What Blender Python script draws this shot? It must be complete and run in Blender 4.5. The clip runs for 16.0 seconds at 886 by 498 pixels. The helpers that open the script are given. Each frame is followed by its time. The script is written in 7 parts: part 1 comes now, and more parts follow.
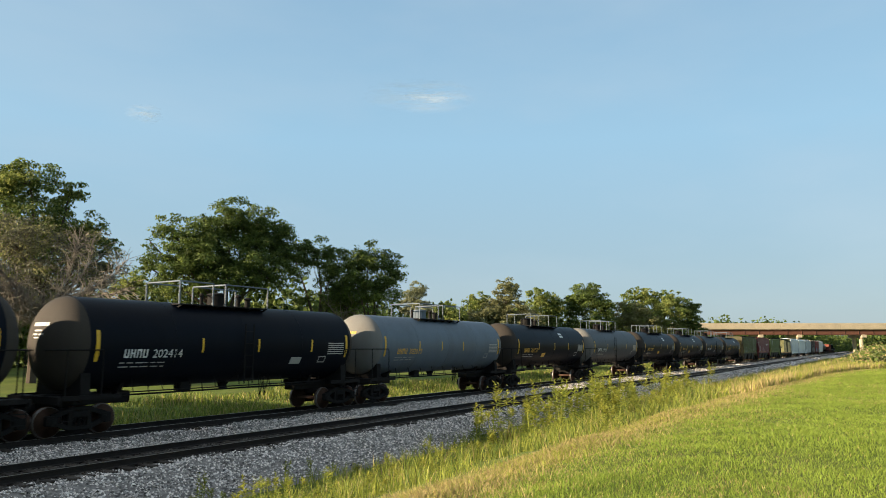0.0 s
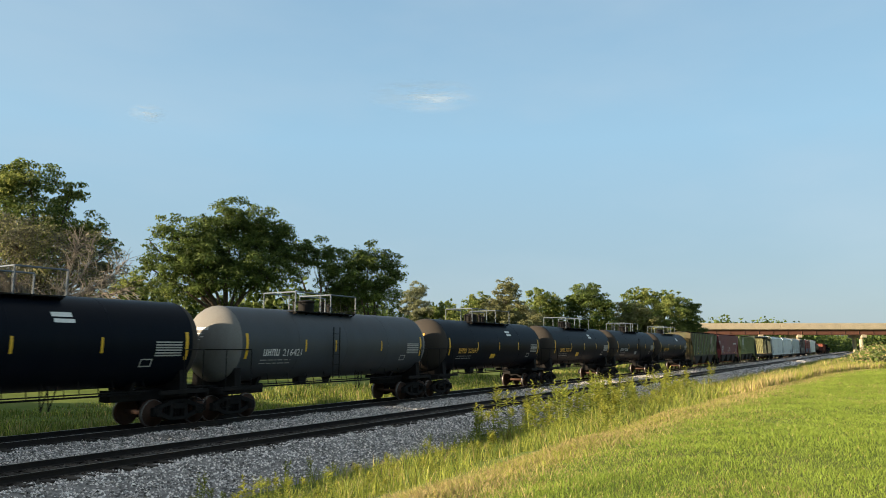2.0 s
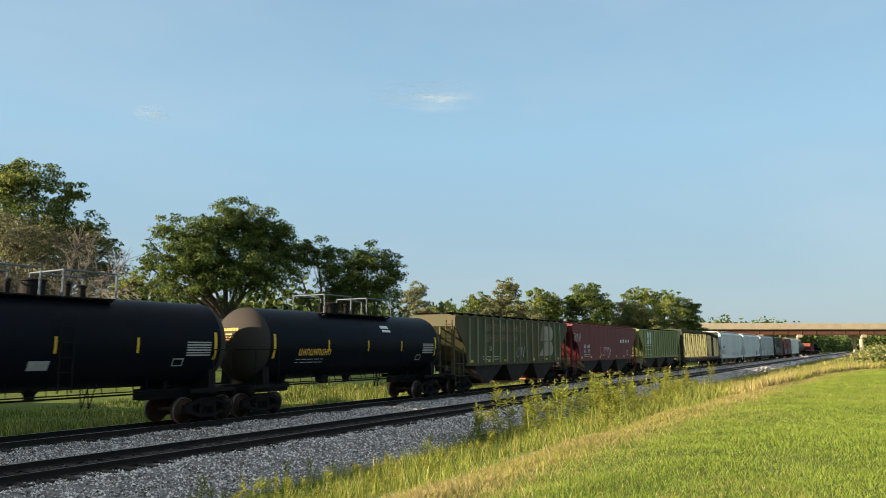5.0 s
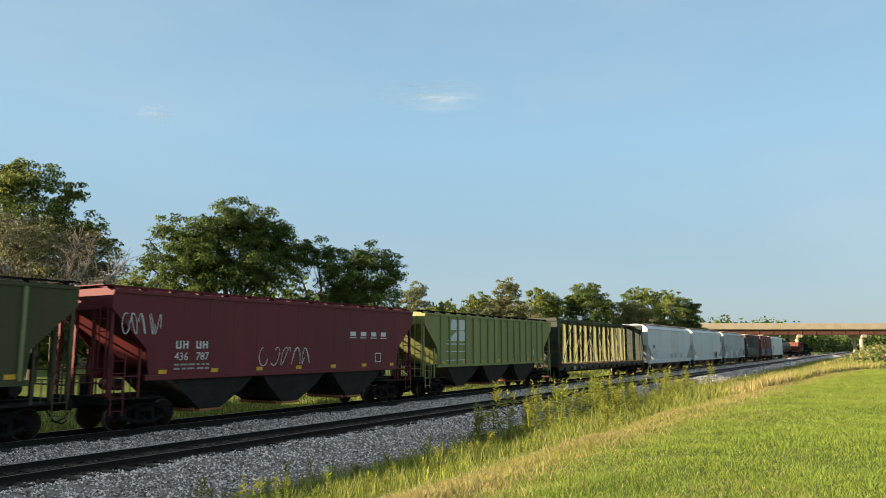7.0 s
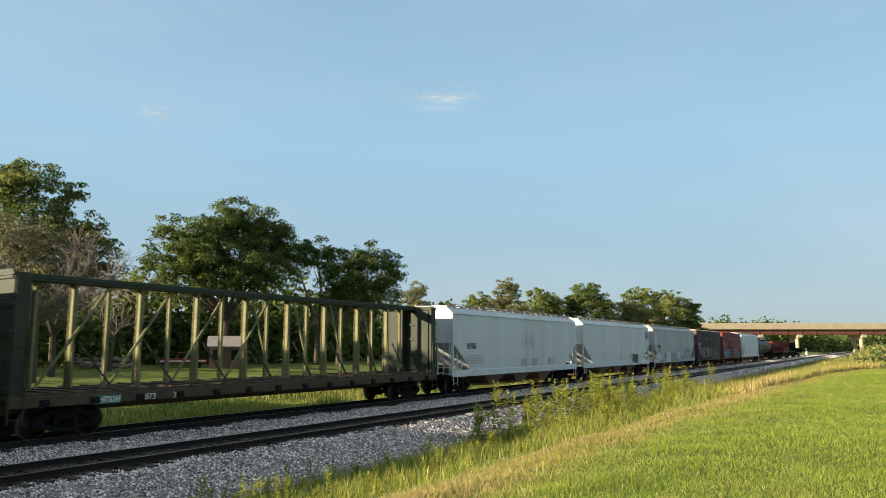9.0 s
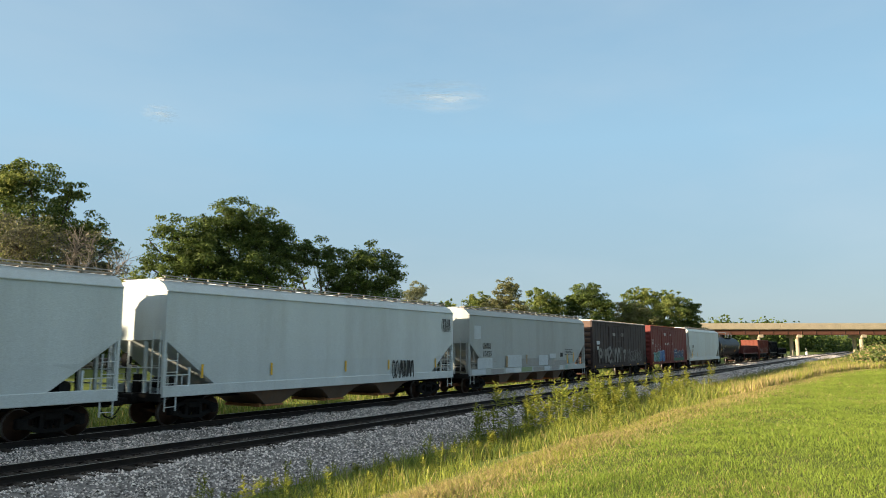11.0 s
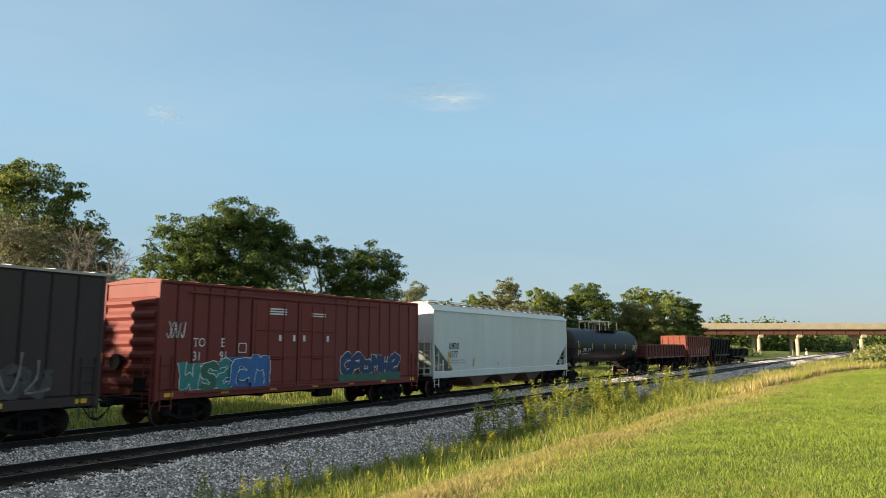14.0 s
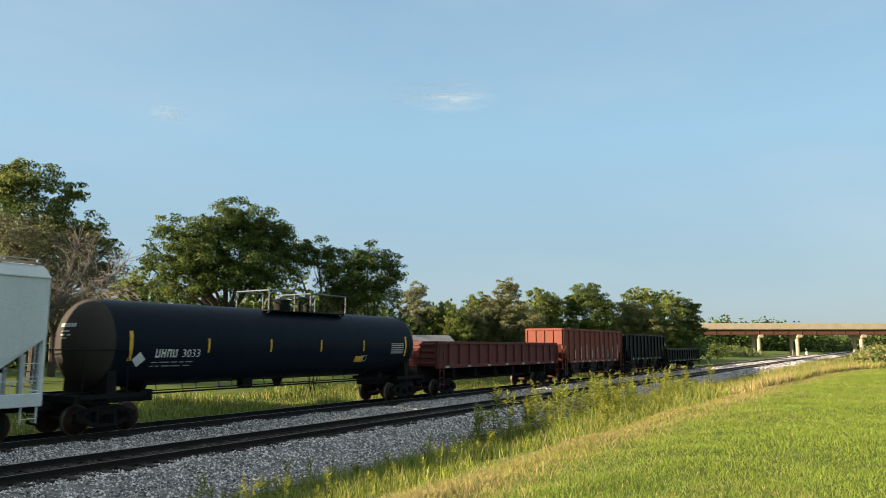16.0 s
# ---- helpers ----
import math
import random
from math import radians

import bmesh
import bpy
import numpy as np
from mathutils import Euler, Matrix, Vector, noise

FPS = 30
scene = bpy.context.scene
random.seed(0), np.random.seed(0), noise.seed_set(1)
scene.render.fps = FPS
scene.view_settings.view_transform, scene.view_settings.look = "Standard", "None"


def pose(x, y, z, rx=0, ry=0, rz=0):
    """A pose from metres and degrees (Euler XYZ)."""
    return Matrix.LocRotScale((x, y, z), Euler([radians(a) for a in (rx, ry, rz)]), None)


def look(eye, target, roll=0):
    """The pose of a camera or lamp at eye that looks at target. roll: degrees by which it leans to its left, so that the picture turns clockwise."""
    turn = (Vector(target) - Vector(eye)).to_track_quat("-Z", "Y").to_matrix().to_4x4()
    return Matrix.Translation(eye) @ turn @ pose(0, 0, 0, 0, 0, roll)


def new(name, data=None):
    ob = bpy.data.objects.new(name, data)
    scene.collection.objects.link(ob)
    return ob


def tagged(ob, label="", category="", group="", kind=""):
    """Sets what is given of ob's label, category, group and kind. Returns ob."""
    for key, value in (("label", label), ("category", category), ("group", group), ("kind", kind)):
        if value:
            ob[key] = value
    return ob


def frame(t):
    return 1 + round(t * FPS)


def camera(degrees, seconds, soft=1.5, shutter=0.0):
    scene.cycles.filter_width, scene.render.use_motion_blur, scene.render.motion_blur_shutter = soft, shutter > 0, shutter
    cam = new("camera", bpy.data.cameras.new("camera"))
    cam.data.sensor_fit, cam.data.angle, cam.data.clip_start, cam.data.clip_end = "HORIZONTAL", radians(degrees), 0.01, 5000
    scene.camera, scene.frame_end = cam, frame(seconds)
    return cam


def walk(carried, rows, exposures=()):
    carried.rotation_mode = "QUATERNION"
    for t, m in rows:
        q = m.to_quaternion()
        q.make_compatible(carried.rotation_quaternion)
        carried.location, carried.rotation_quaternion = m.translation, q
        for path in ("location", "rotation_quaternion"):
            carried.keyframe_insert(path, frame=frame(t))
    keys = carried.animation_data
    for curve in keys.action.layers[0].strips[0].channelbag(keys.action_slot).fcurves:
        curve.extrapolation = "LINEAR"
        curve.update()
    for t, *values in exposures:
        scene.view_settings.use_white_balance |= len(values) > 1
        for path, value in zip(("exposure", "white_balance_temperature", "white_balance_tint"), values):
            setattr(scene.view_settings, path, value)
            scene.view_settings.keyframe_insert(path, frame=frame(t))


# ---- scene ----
# ---------------------------------------------------------------- camera
cam = camera(64.2, 16.0, soft=0.8, shutter=0.1)
EYE = (0.0, 0.0, 2.70)
PITCH, YAW = 7.93, 31.65            # up from level; from the track's line towards the train
_p, _a = radians(PITCH), radians(YAW)
AIM = (math.cos(_p) * math.cos(_a) * 100, math.cos(_p) * math.sin(_a) * 100, 2.70 + math.sin(_p) * 100)
walk(cam, [(0.0, look(EYE, AIM)), (16.0, look(EYE, AIM))], exposures=[(0.0, 1.5), (16.0, 1.5)])

# ---------------------------------------------------------------- light
SUN_AZ, SUN_EL = radians(140), radians(15.5)      # where the sun stands, from +x towards +y
world = bpy.data.worlds.new("sky")
scene.world = world
world.use_nodes = True
wn, wl = world.node_tree.nodes, world.node_tree.links
sky = wn.new("ShaderNodeTexSky")
sky.sky_type, sky.sun_disc = "NISHITA", False
sky.sun_elevation, sky.sun_rotation = SUN_EL, radians(90) - SUN_AZ
sky.air_density, sky.dust_density, sky.ozone_density = 1.0, 1.2, 1.6
wn["Background"].inputs["Strength"].default_value = 0.055
wl.new(sky.outputs[0], wn["Background"].inputs["Color"])
# evening haze: pale at the horizon, light blue above, with faint high streaks
wco = wn.new("ShaderNodeTexCoord")
wsep = wn.new("ShaderNodeSeparateXYZ")
wl.new(wco.outputs["Generated"], wsep.inputs[0])
ramp = wn.new("ShaderNodeValToRGB")
for pos, col in ((0.0, (0.155, 0.196, 0.212)), (0.12, (0.140, 0.204, 0.245)), (0.28, (0.135, 0.226, 0.296)), (0.50, (0.112, 0.185, 0.255)), (0.76, (0.19, 0.212, 0.222)), (1.0, (0.205, 0.212, 0.208))):
    e = ramp.color_ramp.elements[0] if pos == 0 else (ramp.color_ramp.elements[-1] if pos == 1.0 else ramp.color_ramp.elements.new(pos))
    e.position, e.color = pos, (*col, 1)
wl.new(wsep.outputs["Z"], ramp.inputs["Fac"])
wmap = wn.new("ShaderNodeMapping")
wmap.inputs["Scale"].default_value, wmap.inputs["Rotation"].default_value = (1.0, 2.6, 7.0), (0.3, 0.5, 0.4)
wl.new(wco.outputs["Generated"], wmap.inputs["Vector"])
wisp = wn.new("ShaderNodeTexNoise")
wisp.inputs["Scale"].default_value, wisp.inputs["Detail"].default_value = 1.3, 5
wl.new(wmap.outputs[0], wisp.inputs["Vector"])
wr = wn.new("ShaderNodeMapRange")
wr.inputs["From Min"].default_value, wr.inputs["From Max"].default_value, wr.inputs["To Max"].default_value = 0.42, 0.75, 0.30
wl.new(wisp.outputs["Fac"], wr.inputs["Value"])
wmix = wn.new("ShaderNodeMix")
wmix.data_type = "RGBA"
wmix.inputs["B"].default_value = (0.205, 0.25, 0.285, 1)
wl.new(wr.outputs[0], wmix.inputs["Factor"])
wl.new(ramp.outputs["Color"], wmix.inputs["A"])
haze = wn.new("ShaderNodeBackground")
wl.new(wmix.outputs["Result"], haze.inputs["Color"])
both = wn.new("ShaderNodeMixShader")
both.inputs[0].default_value = 0.85
wl.new(wn["Background"].outputs[0], both.inputs[1])
wl.new(haze.outputs[0], both.inputs[2])
wl.new(both.outputs[0], wn["World Output"].inputs["Surface"])
sun = new("sun", bpy.data.lights.new("sun", "SUN"))
sun.data.energy, sun.data.angle, sun.data.color = 4.7, radians(0.6), (1.0, 0.82, 0.58)
_s = Vector((math.cos(SUN_AZ) * math.cos(SUN_EL), math.sin(SUN_AZ) * math.cos(SUN_EL), math.sin(SUN_EL)))
sun.matrix_world = look(_s * 50, (0, 0, 0))
# ---------------------------------------------------------------- materials
def mat(name, base, rough=0.6, metal=0.0, dark=None, scale=3.0, mix=0.5, fine=40.0, bump=0.15, spec=0.28,
        streak=None, dirt=None, dirt_amount=0.0, each=0.0, island=0.0, thin=0.0):
    """A painted or natural surface: two scales of noise between base and dark, fine bump; streak stretches the large noise
    down the height; dirt lays stains of another colour; each / island vary brightness by piece."""
    m = bpy.data.materials.new(name)
    m.use_nodes = True
    n, l = m.node_tree.nodes, m.node_tree.links
    b = n["Principled BSDF"]
    b.inputs["Roughness"].default_value, b.inputs["Metallic"].default_value = rough, metal
    b.inputs["Specular IOR Level"].default_value = spec
    co = n.new("ShaderNodeTexCoord")
    mp = n.new("ShaderNodeMapping")
    l.new(co.outputs["Object"], mp.inputs["Vector"])
    if streak:
        mp.inputs["Scale"].default_value = streak
    big = n.new("ShaderNodeTexNoise")
    big.inputs["Scale"].default_value, big.inputs["Detail"].default_value, big.inputs["Roughness"].default_value = scale, 6, 0.65
    l.new(mp.outputs[0], big.inputs["Vector"])
    small = n.new("ShaderNodeTexNoise")
    small.inputs["Scale"].default_value, small.inputs["Detail"].default_value = fine, 4
    l.new(co.outputs["Object"], small.inputs["Vector"])
    dark = dark or tuple(c * 0.6 for c in base)
    ramp = n.new("ShaderNodeMapRange")
    ramp.inputs["From Min"].default_value, ramp.inputs["From Max"].default_value = 0.35, 0.68
    ramp.inputs["To Max"].default_value = mix
    l.new(big.outputs["Fac"], ramp.inputs["Value"])
    c1 = n.new("ShaderNodeMix")
    c1.data_type = "RGBA"
    c1.inputs["A"].default_value, c1.inputs["B"].default_value = (*base, 1), (*dark, 1)
    l.new(ramp.outputs[0], c1.inputs["Factor"])
    c2 = n.new("ShaderNodeHueSaturation")
    l.new(c1.outputs["Result"], c2.inputs["Color"])
    v = n.new("ShaderNodeMapRange")
    v.inputs["From Min"].default_value, v.inputs["From Max"].default_value = 0.25, 0.75
    v.inputs["To Min"].default_value, v.inputs["To Max"].default_value = 0.82, 1.18
    l.new(small.outputs["Fac"], v.inputs["Value"])
    val = v.outputs[0]
    for amount, node, socket in ((each, "ShaderNodeObjectInfo", "Random"), (island, "ShaderNodeNewGeometry", "Random Per Island")):
        if amount:
            o = n.new(node)
            r = n.new("ShaderNodeMapRange")
            r.inputs["To Min"].default_value, r.inputs["To Max"].default_value = 1 - amount, 1 + amount
            l.new(o.outputs[socket], r.inputs["Value"])
            mu = n.new("ShaderNodeMath")
            mu.operation = "MULTIPLY"
            l.new(val, mu.inputs[0])
            l.new(r.outputs[0], mu.inputs[1])
            val = mu.outputs[0]
    l.new(val, c2.inputs["Value"])
    col = c2.outputs["Color"]
    if dirt:
        dn = n.new("ShaderNodeTexNoise")
        dn.inputs["Scale"].default_value, dn.inputs["Detail"].default_value = scale * 0.6, 8
        dn.inputs["Roughness"].default_value = 0.75
        l.new(mp.outputs[0], dn.inputs["Vector"])
        dr = n.new("ShaderNodeMapRange")
        dr.inputs["From Min"].default_value, dr.inputs["From Max"].default_value = 0.5, 0.72
        dr.inputs["To Max"].default_value = dirt_amount
        l.new(dn.outputs["Fac"], dr.inputs["Value"])
        c3 = n.new("ShaderNodeMix")
        c3.data_type = "RGBA"
        c3.inputs["B"].default_value = (*dirt, 1)
        l.new(dr.outputs[0], c3.inputs["Factor"])
        l.new(col, c3.inputs["A"])
        col = c3.outputs["Result"]
    l.new(col, b.inputs["Base Color"])
    if bump:
        bp = n.new("ShaderNodeBump")
        bp.inputs["Strength"].default_value, bp.inputs["Distance"].default_value = bump, 0.02
        l.new(small.outputs["Fac"], bp.inputs["Height"])
        l.new(bp.outputs[0], b.inputs["Normal"])
    if thin:                                    # light through a leaf or a blade
        tr = n.new("ShaderNodeBsdfTranslucent")
        l.new(col, tr.inputs["Color"])
        ms = n.new("ShaderNodeMixShader")
        ms.inputs[0].default_value = thin
        l.new(b.outputs[0], ms.inputs[1])
        l.new(tr.outputs[0], ms.inputs[2])
        l.new(ms.outputs[0], n["Material Output"].inputs["Surface"])
    return m


def terrain_mat():
    """Grass, dry grass and bare soil, by the place on the ground."""
    m = mat("grass_soil", (0.135, 0.17, 0.034), 0.9, dark=(0.085, 0.115, 0.024), scale=0.25, mix=1, fine=9, bump=0.5,
            dirt=(0.16, 0.13, 0.055), dirt_amount=0.6, spec=0.1)
    return m


RUST = (0.085, 0.036, 0.018)
DUST = (0.19, 0.16, 0.125)
M = dict(
    ground=terrain_mat(),
    ballast=mat("ballast", (0.32, 0.285, 0.262), 0.9, dark=(0.1, 0.09, 0.083), scale=7, mix=0.9, fine=16, bump=1.0, spec=0.2),
    stone=mat("crushed_stone", (0.56, 0.505, 0.465), 0.9, dark=(0.33, 0.295, 0.27), scale=5, fine=60, bump=0.2, island=0.88, spec=0.25),
    oily=mat("oily_ballast", (0.075, 0.064, 0.055), 0.85, dark=(0.03, 0.026, 0.023), scale=7, mix=0.9, fine=16, bump=0.8),
    oily_stone=mat("oil_stained_stone", (0.085, 0.073, 0.063), 0.8, dark=(0.04, 0.035, 0.03), scale=5, fine=60, bump=0.2, island=0.7),
    rail=mat("rusted_rail", (0.022, 0.016, 0.013), 0.85, 0.0, dark=(0.012, 0.010, 0.009), scale=2, fine=50),
    railtop=mat("polished_rail_head", (0.32, 0.30, 0.28), 0.35, 0.9, scale=2, fine=60, bump=0.05),
    tie=mat("creosoted_wood", (0.055, 0.042, 0.032), 0.9, dark=(0.022, 0.018, 0.015), scale=4, fine=30, bump=0.5, each=0.35),
    steel=mat("grimy_steel", (0.012, 0.011, 0.0105), 0.75, 0.0, dark=(0.007, 0.0065, 0.0065), scale=3, dirt=(0.032, 0.027, 0.023), dirt_amount=0.4, spec=0.12),
    truck=mat("cast_steel_dusty", (0.013, 0.012, 0.0115), 0.85, 0.0, dark=(0.007, 0.0065, 0.0065), scale=4, dirt=(0.036, 0.029, 0.024), dirt_amount=0.5, spec=0.12),
    wheel=mat("wheel_rust", (0.075, 0.037, 0.022), 0.8, 0.0, dark=(0.022, 0.015, 0.012), scale=5, dirt=RUST, dirt_amount=0.5),
    tread=mat("wheel_tread", (0.22, 0.20, 0.19), 0.5, 0.8, scale=5, fine=60, bump=0.05),
    white=mat("white_paint", (0.72, 0.71, 0.68), 0.6, dark=(0.5, 0.49, 0.46), scale=6),
    yellow=mat("reflective_yellow", (0.72, 0.42, 0.03), 0.45, dark=(0.5, 0.3, 0.03), scale=6),
    concrete=mat("pale_concrete", (0.43, 0.355, 0.25), 0.85, dark=(0.31, 0.26, 0.185), scale=0.3, mix=0.6, fine=6, bump=0.2),
    girder=mat("brown_girder", (0.13, 0.055, 0.035), 0.7, dark=(0.09, 0.04, 0.028), scale=0.4, fine=6),
)
DOWN = (1.0, 1.0, 0.12)             # stains that run down
M.update(
    black=mat("black_tank_paint", (0.0042, 0.0065, 0.0115), 0.42, dark=(0.003, 0.0045, 0.0075), scale=1.2, streak=DOWN, dirt=(0.008, 0.0095, 0.012), dirt_amount=0.5, bump=0.05, spec=0.06),
    black_dusty=mat("dusty_black_tank_paint", (0.0048, 0.0066, 0.0112), 0.45, dark=(0.0035, 0.0046, 0.0075), scale=1.0, streak=DOWN, dirt=(0.0115, 0.0105, 0.011), dirt_amount=0.5, bump=0.05, spec=0.06),
    navy=mat("blue_black_tank_paint", (0.0075, 0.0125, 0.0215), 0.42, dark=(0.0055, 0.0085, 0.0135), scale=1.2, streak=DOWN, dirt=(0.011, 0.014, 0.018), dirt_amount=0.4, bump=0.05, spec=0.06),
    grey=mat("grey_tank_paint", (0.108, 0.137, 0.17), 0.5, dark=(0.078, 0.097, 0.117), scale=1.0, streak=DOWN, dirt=(0.074, 0.082, 0.09), dirt_amount=0.55, bump=0.05),
    grey_dark=mat("dark_grey_tank_paint", (0.050, 0.056, 0.063), 0.5, dark=(0.034, 0.037, 0.040), scale=1.0, streak=DOWN, dirt=(0.052, 0.046, 0.042), dirt_amount=0.55, bump=0.05),
    dusty_head=mat("dusty_tank_end", (0.043, 0.034, 0.026), 0.8, dark=(0.022, 0.019, 0.0165), scale=1.4, streak=DOWN, dirt=(0.03, 0.027, 0.025), dirt_amount=0.6, bump=0.05),
    pale_head=mat("dusty_grey_tank_end", (0.175, 0.168, 0.155), 0.75, dark=(0.12, 0.116, 0.108), scale=1.4, streak=DOWN, dirt=(0.13, 0.11, 0.09), dirt_amount=0.6, bump=0.05),
    oxide=mat("oxide_red_hopper_paint", (0.15, 0.026, 0.030), 0.6, dark=(0.10, 0.019, 0.021), scale=0.8, streak=DOWN, dirt=(0.085, 0.03, 0.03), dirt_amount=0.5, bump=0.05),
    bin_pale=mat("rusty_tan_hopper_bin", (0.13, 0.092, 0.066), 0.75, dark=(0.07, 0.05, 0.038), scale=1.5, streak=DOWN, dirt=(0.2, 0.1, 0.05), dirt_amount=0.6),
    green=mat("faded_green_hopper_paint", (0.265, 0.285, 0.098), 0.65, dark=(0.195, 0.205, 0.072), scale=0.9, streak=DOWN, dirt=(0.19, 0.145, 0.07), dirt_amount=0.55, bump=0.05),
    green_dark=mat("weathered_dark_green_paint", (0.072, 0.072, 0.034), 0.7, dark=(0.04, 0.04, 0.021), scale=0.9, streak=DOWN, dirt=(0.105, 0.058, 0.03), dirt_amount=0.75, bump=0.08),
    rib_pale=mat("pale_green_rib_paint", (0.220, 0.250, 0.120), 0.65, dark=(0.150, 0.160, 0.080), scale=2, streak=DOWN, dirt=(0.160, 0.110, 0.060), dirt_amount=0.5),
    beam_dark=mat("dark_green_beam_paint", (0.034, 0.044, 0.027), 0.65, dark=(0.02, 0.025, 0.016), scale=1.5, dirt=(0.090, 0.060, 0.040), dirt_amount=0.5),
    beam_post=mat("olive_yellow_post_paint", (0.185, 0.182, 0.08), 0.7, dark=(0.11, 0.105, 0.05), scale=2, dirt=(0.07, 0.045, 0.03), dirt_amount=0.6),
    deck=mat("rusty_deck", (0.075, 0.055, 0.035), 0.85, dark=(0.035, 0.028, 0.02), scale=2, dirt=(0.10, 0.050, 0.030), dirt_amount=0.5),
    pale=mat("pale_grey_hopper_paint", (0.560, 0.600, 0.600), 0.5, dark=(0.460, 0.490, 0.490), scale=0.8, streak=DOWN, dirt=(0.360, 0.360, 0.330), dirt_amount=0.5, bump=0.04),
    pale_dirty=mat("dirty_grey_hopper_paint", (0.385, 0.41, 0.405), 0.6, dark=(0.33, 0.35, 0.34), scale=0.8, streak=DOWN, dirt=(0.27, 0.26, 0.235), dirt_amount=0.6, bump=0.04),
    cream=mat("off_white_hopper_paint", (0.60, 0.63, 0.61), 0.5, dark=(0.52, 0.54, 0.52), scale=0.8, streak=DOWN, dirt=(0.460, 0.430, 0.360), dirt_amount=0.4, bump=0.04),
    boxdark=mat("brown_black_boxcar_paint", (0.05, 0.034, 0.033), 0.65, dark=(0.03, 0.022, 0.022), scale=0.9, streak=DOWN, dirt=(0.055, 0.036, 0.032), dirt_amount=0.5),
    boxend=mat("faded_boxcar_end_paint", (0.150, 0.090, 0.065), 0.7, dark=(0.090, 0.060, 0.050), scale=0.9, streak=DOWN, dirt=(0.085, 0.060, 0.050), dirt_amount=0.5),
    boxred=mat("red_boxcar_paint", (0.175, 0.032, 0.026), 0.6, dark=(0.12, 0.024, 0.021), scale=0.9, streak=DOWN, dirt=(0.15, 0.05, 0.04), dirt_amount=0.35),
    roofgalv=mat("galvanised_roof", (0.400, 0.380, 0.360), 0.55, 0.4, dark=(0.250, 0.200, 0.170), scale=1.5, dirt=(0.200, 0.110, 0.080), dirt_amount=0.5),
    gonred=mat("dull_red_gondola_paint", (0.135, 0.032, 0.027), 0.7, dark=(0.075, 0.022, 0.020), scale=1, streak=DOWN, dirt=(0.061, 0.031, 0.026), dirt_amount=0.6),
    hoporange=mat("rusted_orange_paint", (0.225, 0.062, 0.038), 0.75, dark=(0.13, 0.04, 0.028), scale=1, streak=DOWN, dirt=(0.120, 0.050, 0.035), dirt_amount=0.5),
    rust=mat("bare_rust", (0.38, 0.16, 0.068), 0.85, dark=(0.17, 0.075, 0.038), scale=3, dirt=(0.350, 0.200, 0.100), dirt_amount=0.4),
    # near-black base with brown stains
    bin=mat("dark_stained_hopper_bin", (0.024, 0.022, 0.02), 0.75, dark=(0.012, 0.011, 0.0105), scale=1.5, dirt=(0.06, 0.045, 0.033), dirt_amount=0.5),
    letter_w=mat("white_lettering", (0.680, 0.680, 0.660), 0.6, dark=(0.500, 0.500, 0.480), scale=5),
    letter_f=mat("faded_white_lettering", (0.400, 0.390, 0.360), 0.7, dark=(0.220, 0.210, 0.190), scale=3),
    rust_letter=mat("rust_stained_lettering", (0.24, 0.16, 0.11), 0.75, dark=(0.11, 0.065, 0.04), scale=2.2, mix=0.9, streak=DOWN),
    letter_o=mat("orange_yellow_lettering", (0.720, 0.400, 0.060), 0.6, dark=(0.550, 0.300, 0.060), scale=5),
    letter_k=mat("black_lettering", (0.020, 0.020, 0.020), 0.6, dark=(0.030, 0.030, 0.030), scale=5),
    logo=mat("weathered_white_emblem", (0.420, 0.380, 0.330), 0.75, dark=(0.200, 0.130, 0.090), scale=1.6, mix=0.9, streak=DOWN, dirt=(0.200, 0.090, 0.050), dirt_amount=0.6),
    patch=mat("touch_up_paint", (0.50, 0.545, 0.57), 0.6, dark=(0.40, 0.43, 0.45), scale=3),
    putty=mat("grey_touch_up_paint", (0.30, 0.30, 0.29), 0.6, dark=(0.24, 0.235, 0.22), scale=2, streak=(1, 1, 0.3)),
    ochre=mat("ochre_spray_paint", (0.34, 0.24, 0.12), 0.6, dark=(0.26, 0.24, 0.2), scale=3),
    mossy_pale=mat("pale_green_spray", (0.24, 0.32, 0.17), 0.6, dark=(0.26, 0.29, 0.24), scale=2),
    teal_pale=mat("pale_teal_spray", (0.24, 0.37, 0.35), 0.6, dark=(0.3, 0.36, 0.36), scale=3),
    teal=mat("teal_spray_paint", (0.050, 0.220, 0.210), 0.55, dark=(0.030, 0.120, 0.110), scale=3),
    blue=mat("blue_spray_paint", (0.050, 0.150, 0.360), 0.55, dark=(0.030, 0.080, 0.200), scale=3),
    silver=mat("silver_spray_paint", (0.23, 0.225, 0.225), 0.5, dark=(0.07, 0.066, 0.066), scale=3, mix=1.0, streak=(1, 1, 0.5)),
    smear=mat("smeared_grey_spray", (0.085, 0.075, 0.072), 0.6, dark=(0.04, 0.034, 0.034), scale=5, mix=0.9),
    navy_spray=mat("dark_blue_spray_paint", (0.03, 0.055, 0.13), 0.55, dark=(0.02, 0.035, 0.08), scale=3),
    mossy=mat("green_spray_paint", (0.050, 0.130, 0.090), 0.6, dark=(0.030, 0.080, 0.060), scale=3),
)
def leaf_mat(name, base, dark, thin=0.35, fine=3.0):
    return mat(name, base, 0.6, dark=dark, scale=0.5, mix=0.9, fine=fine, bump=0.0, island=0.35, thin=thin, spec=0.25)


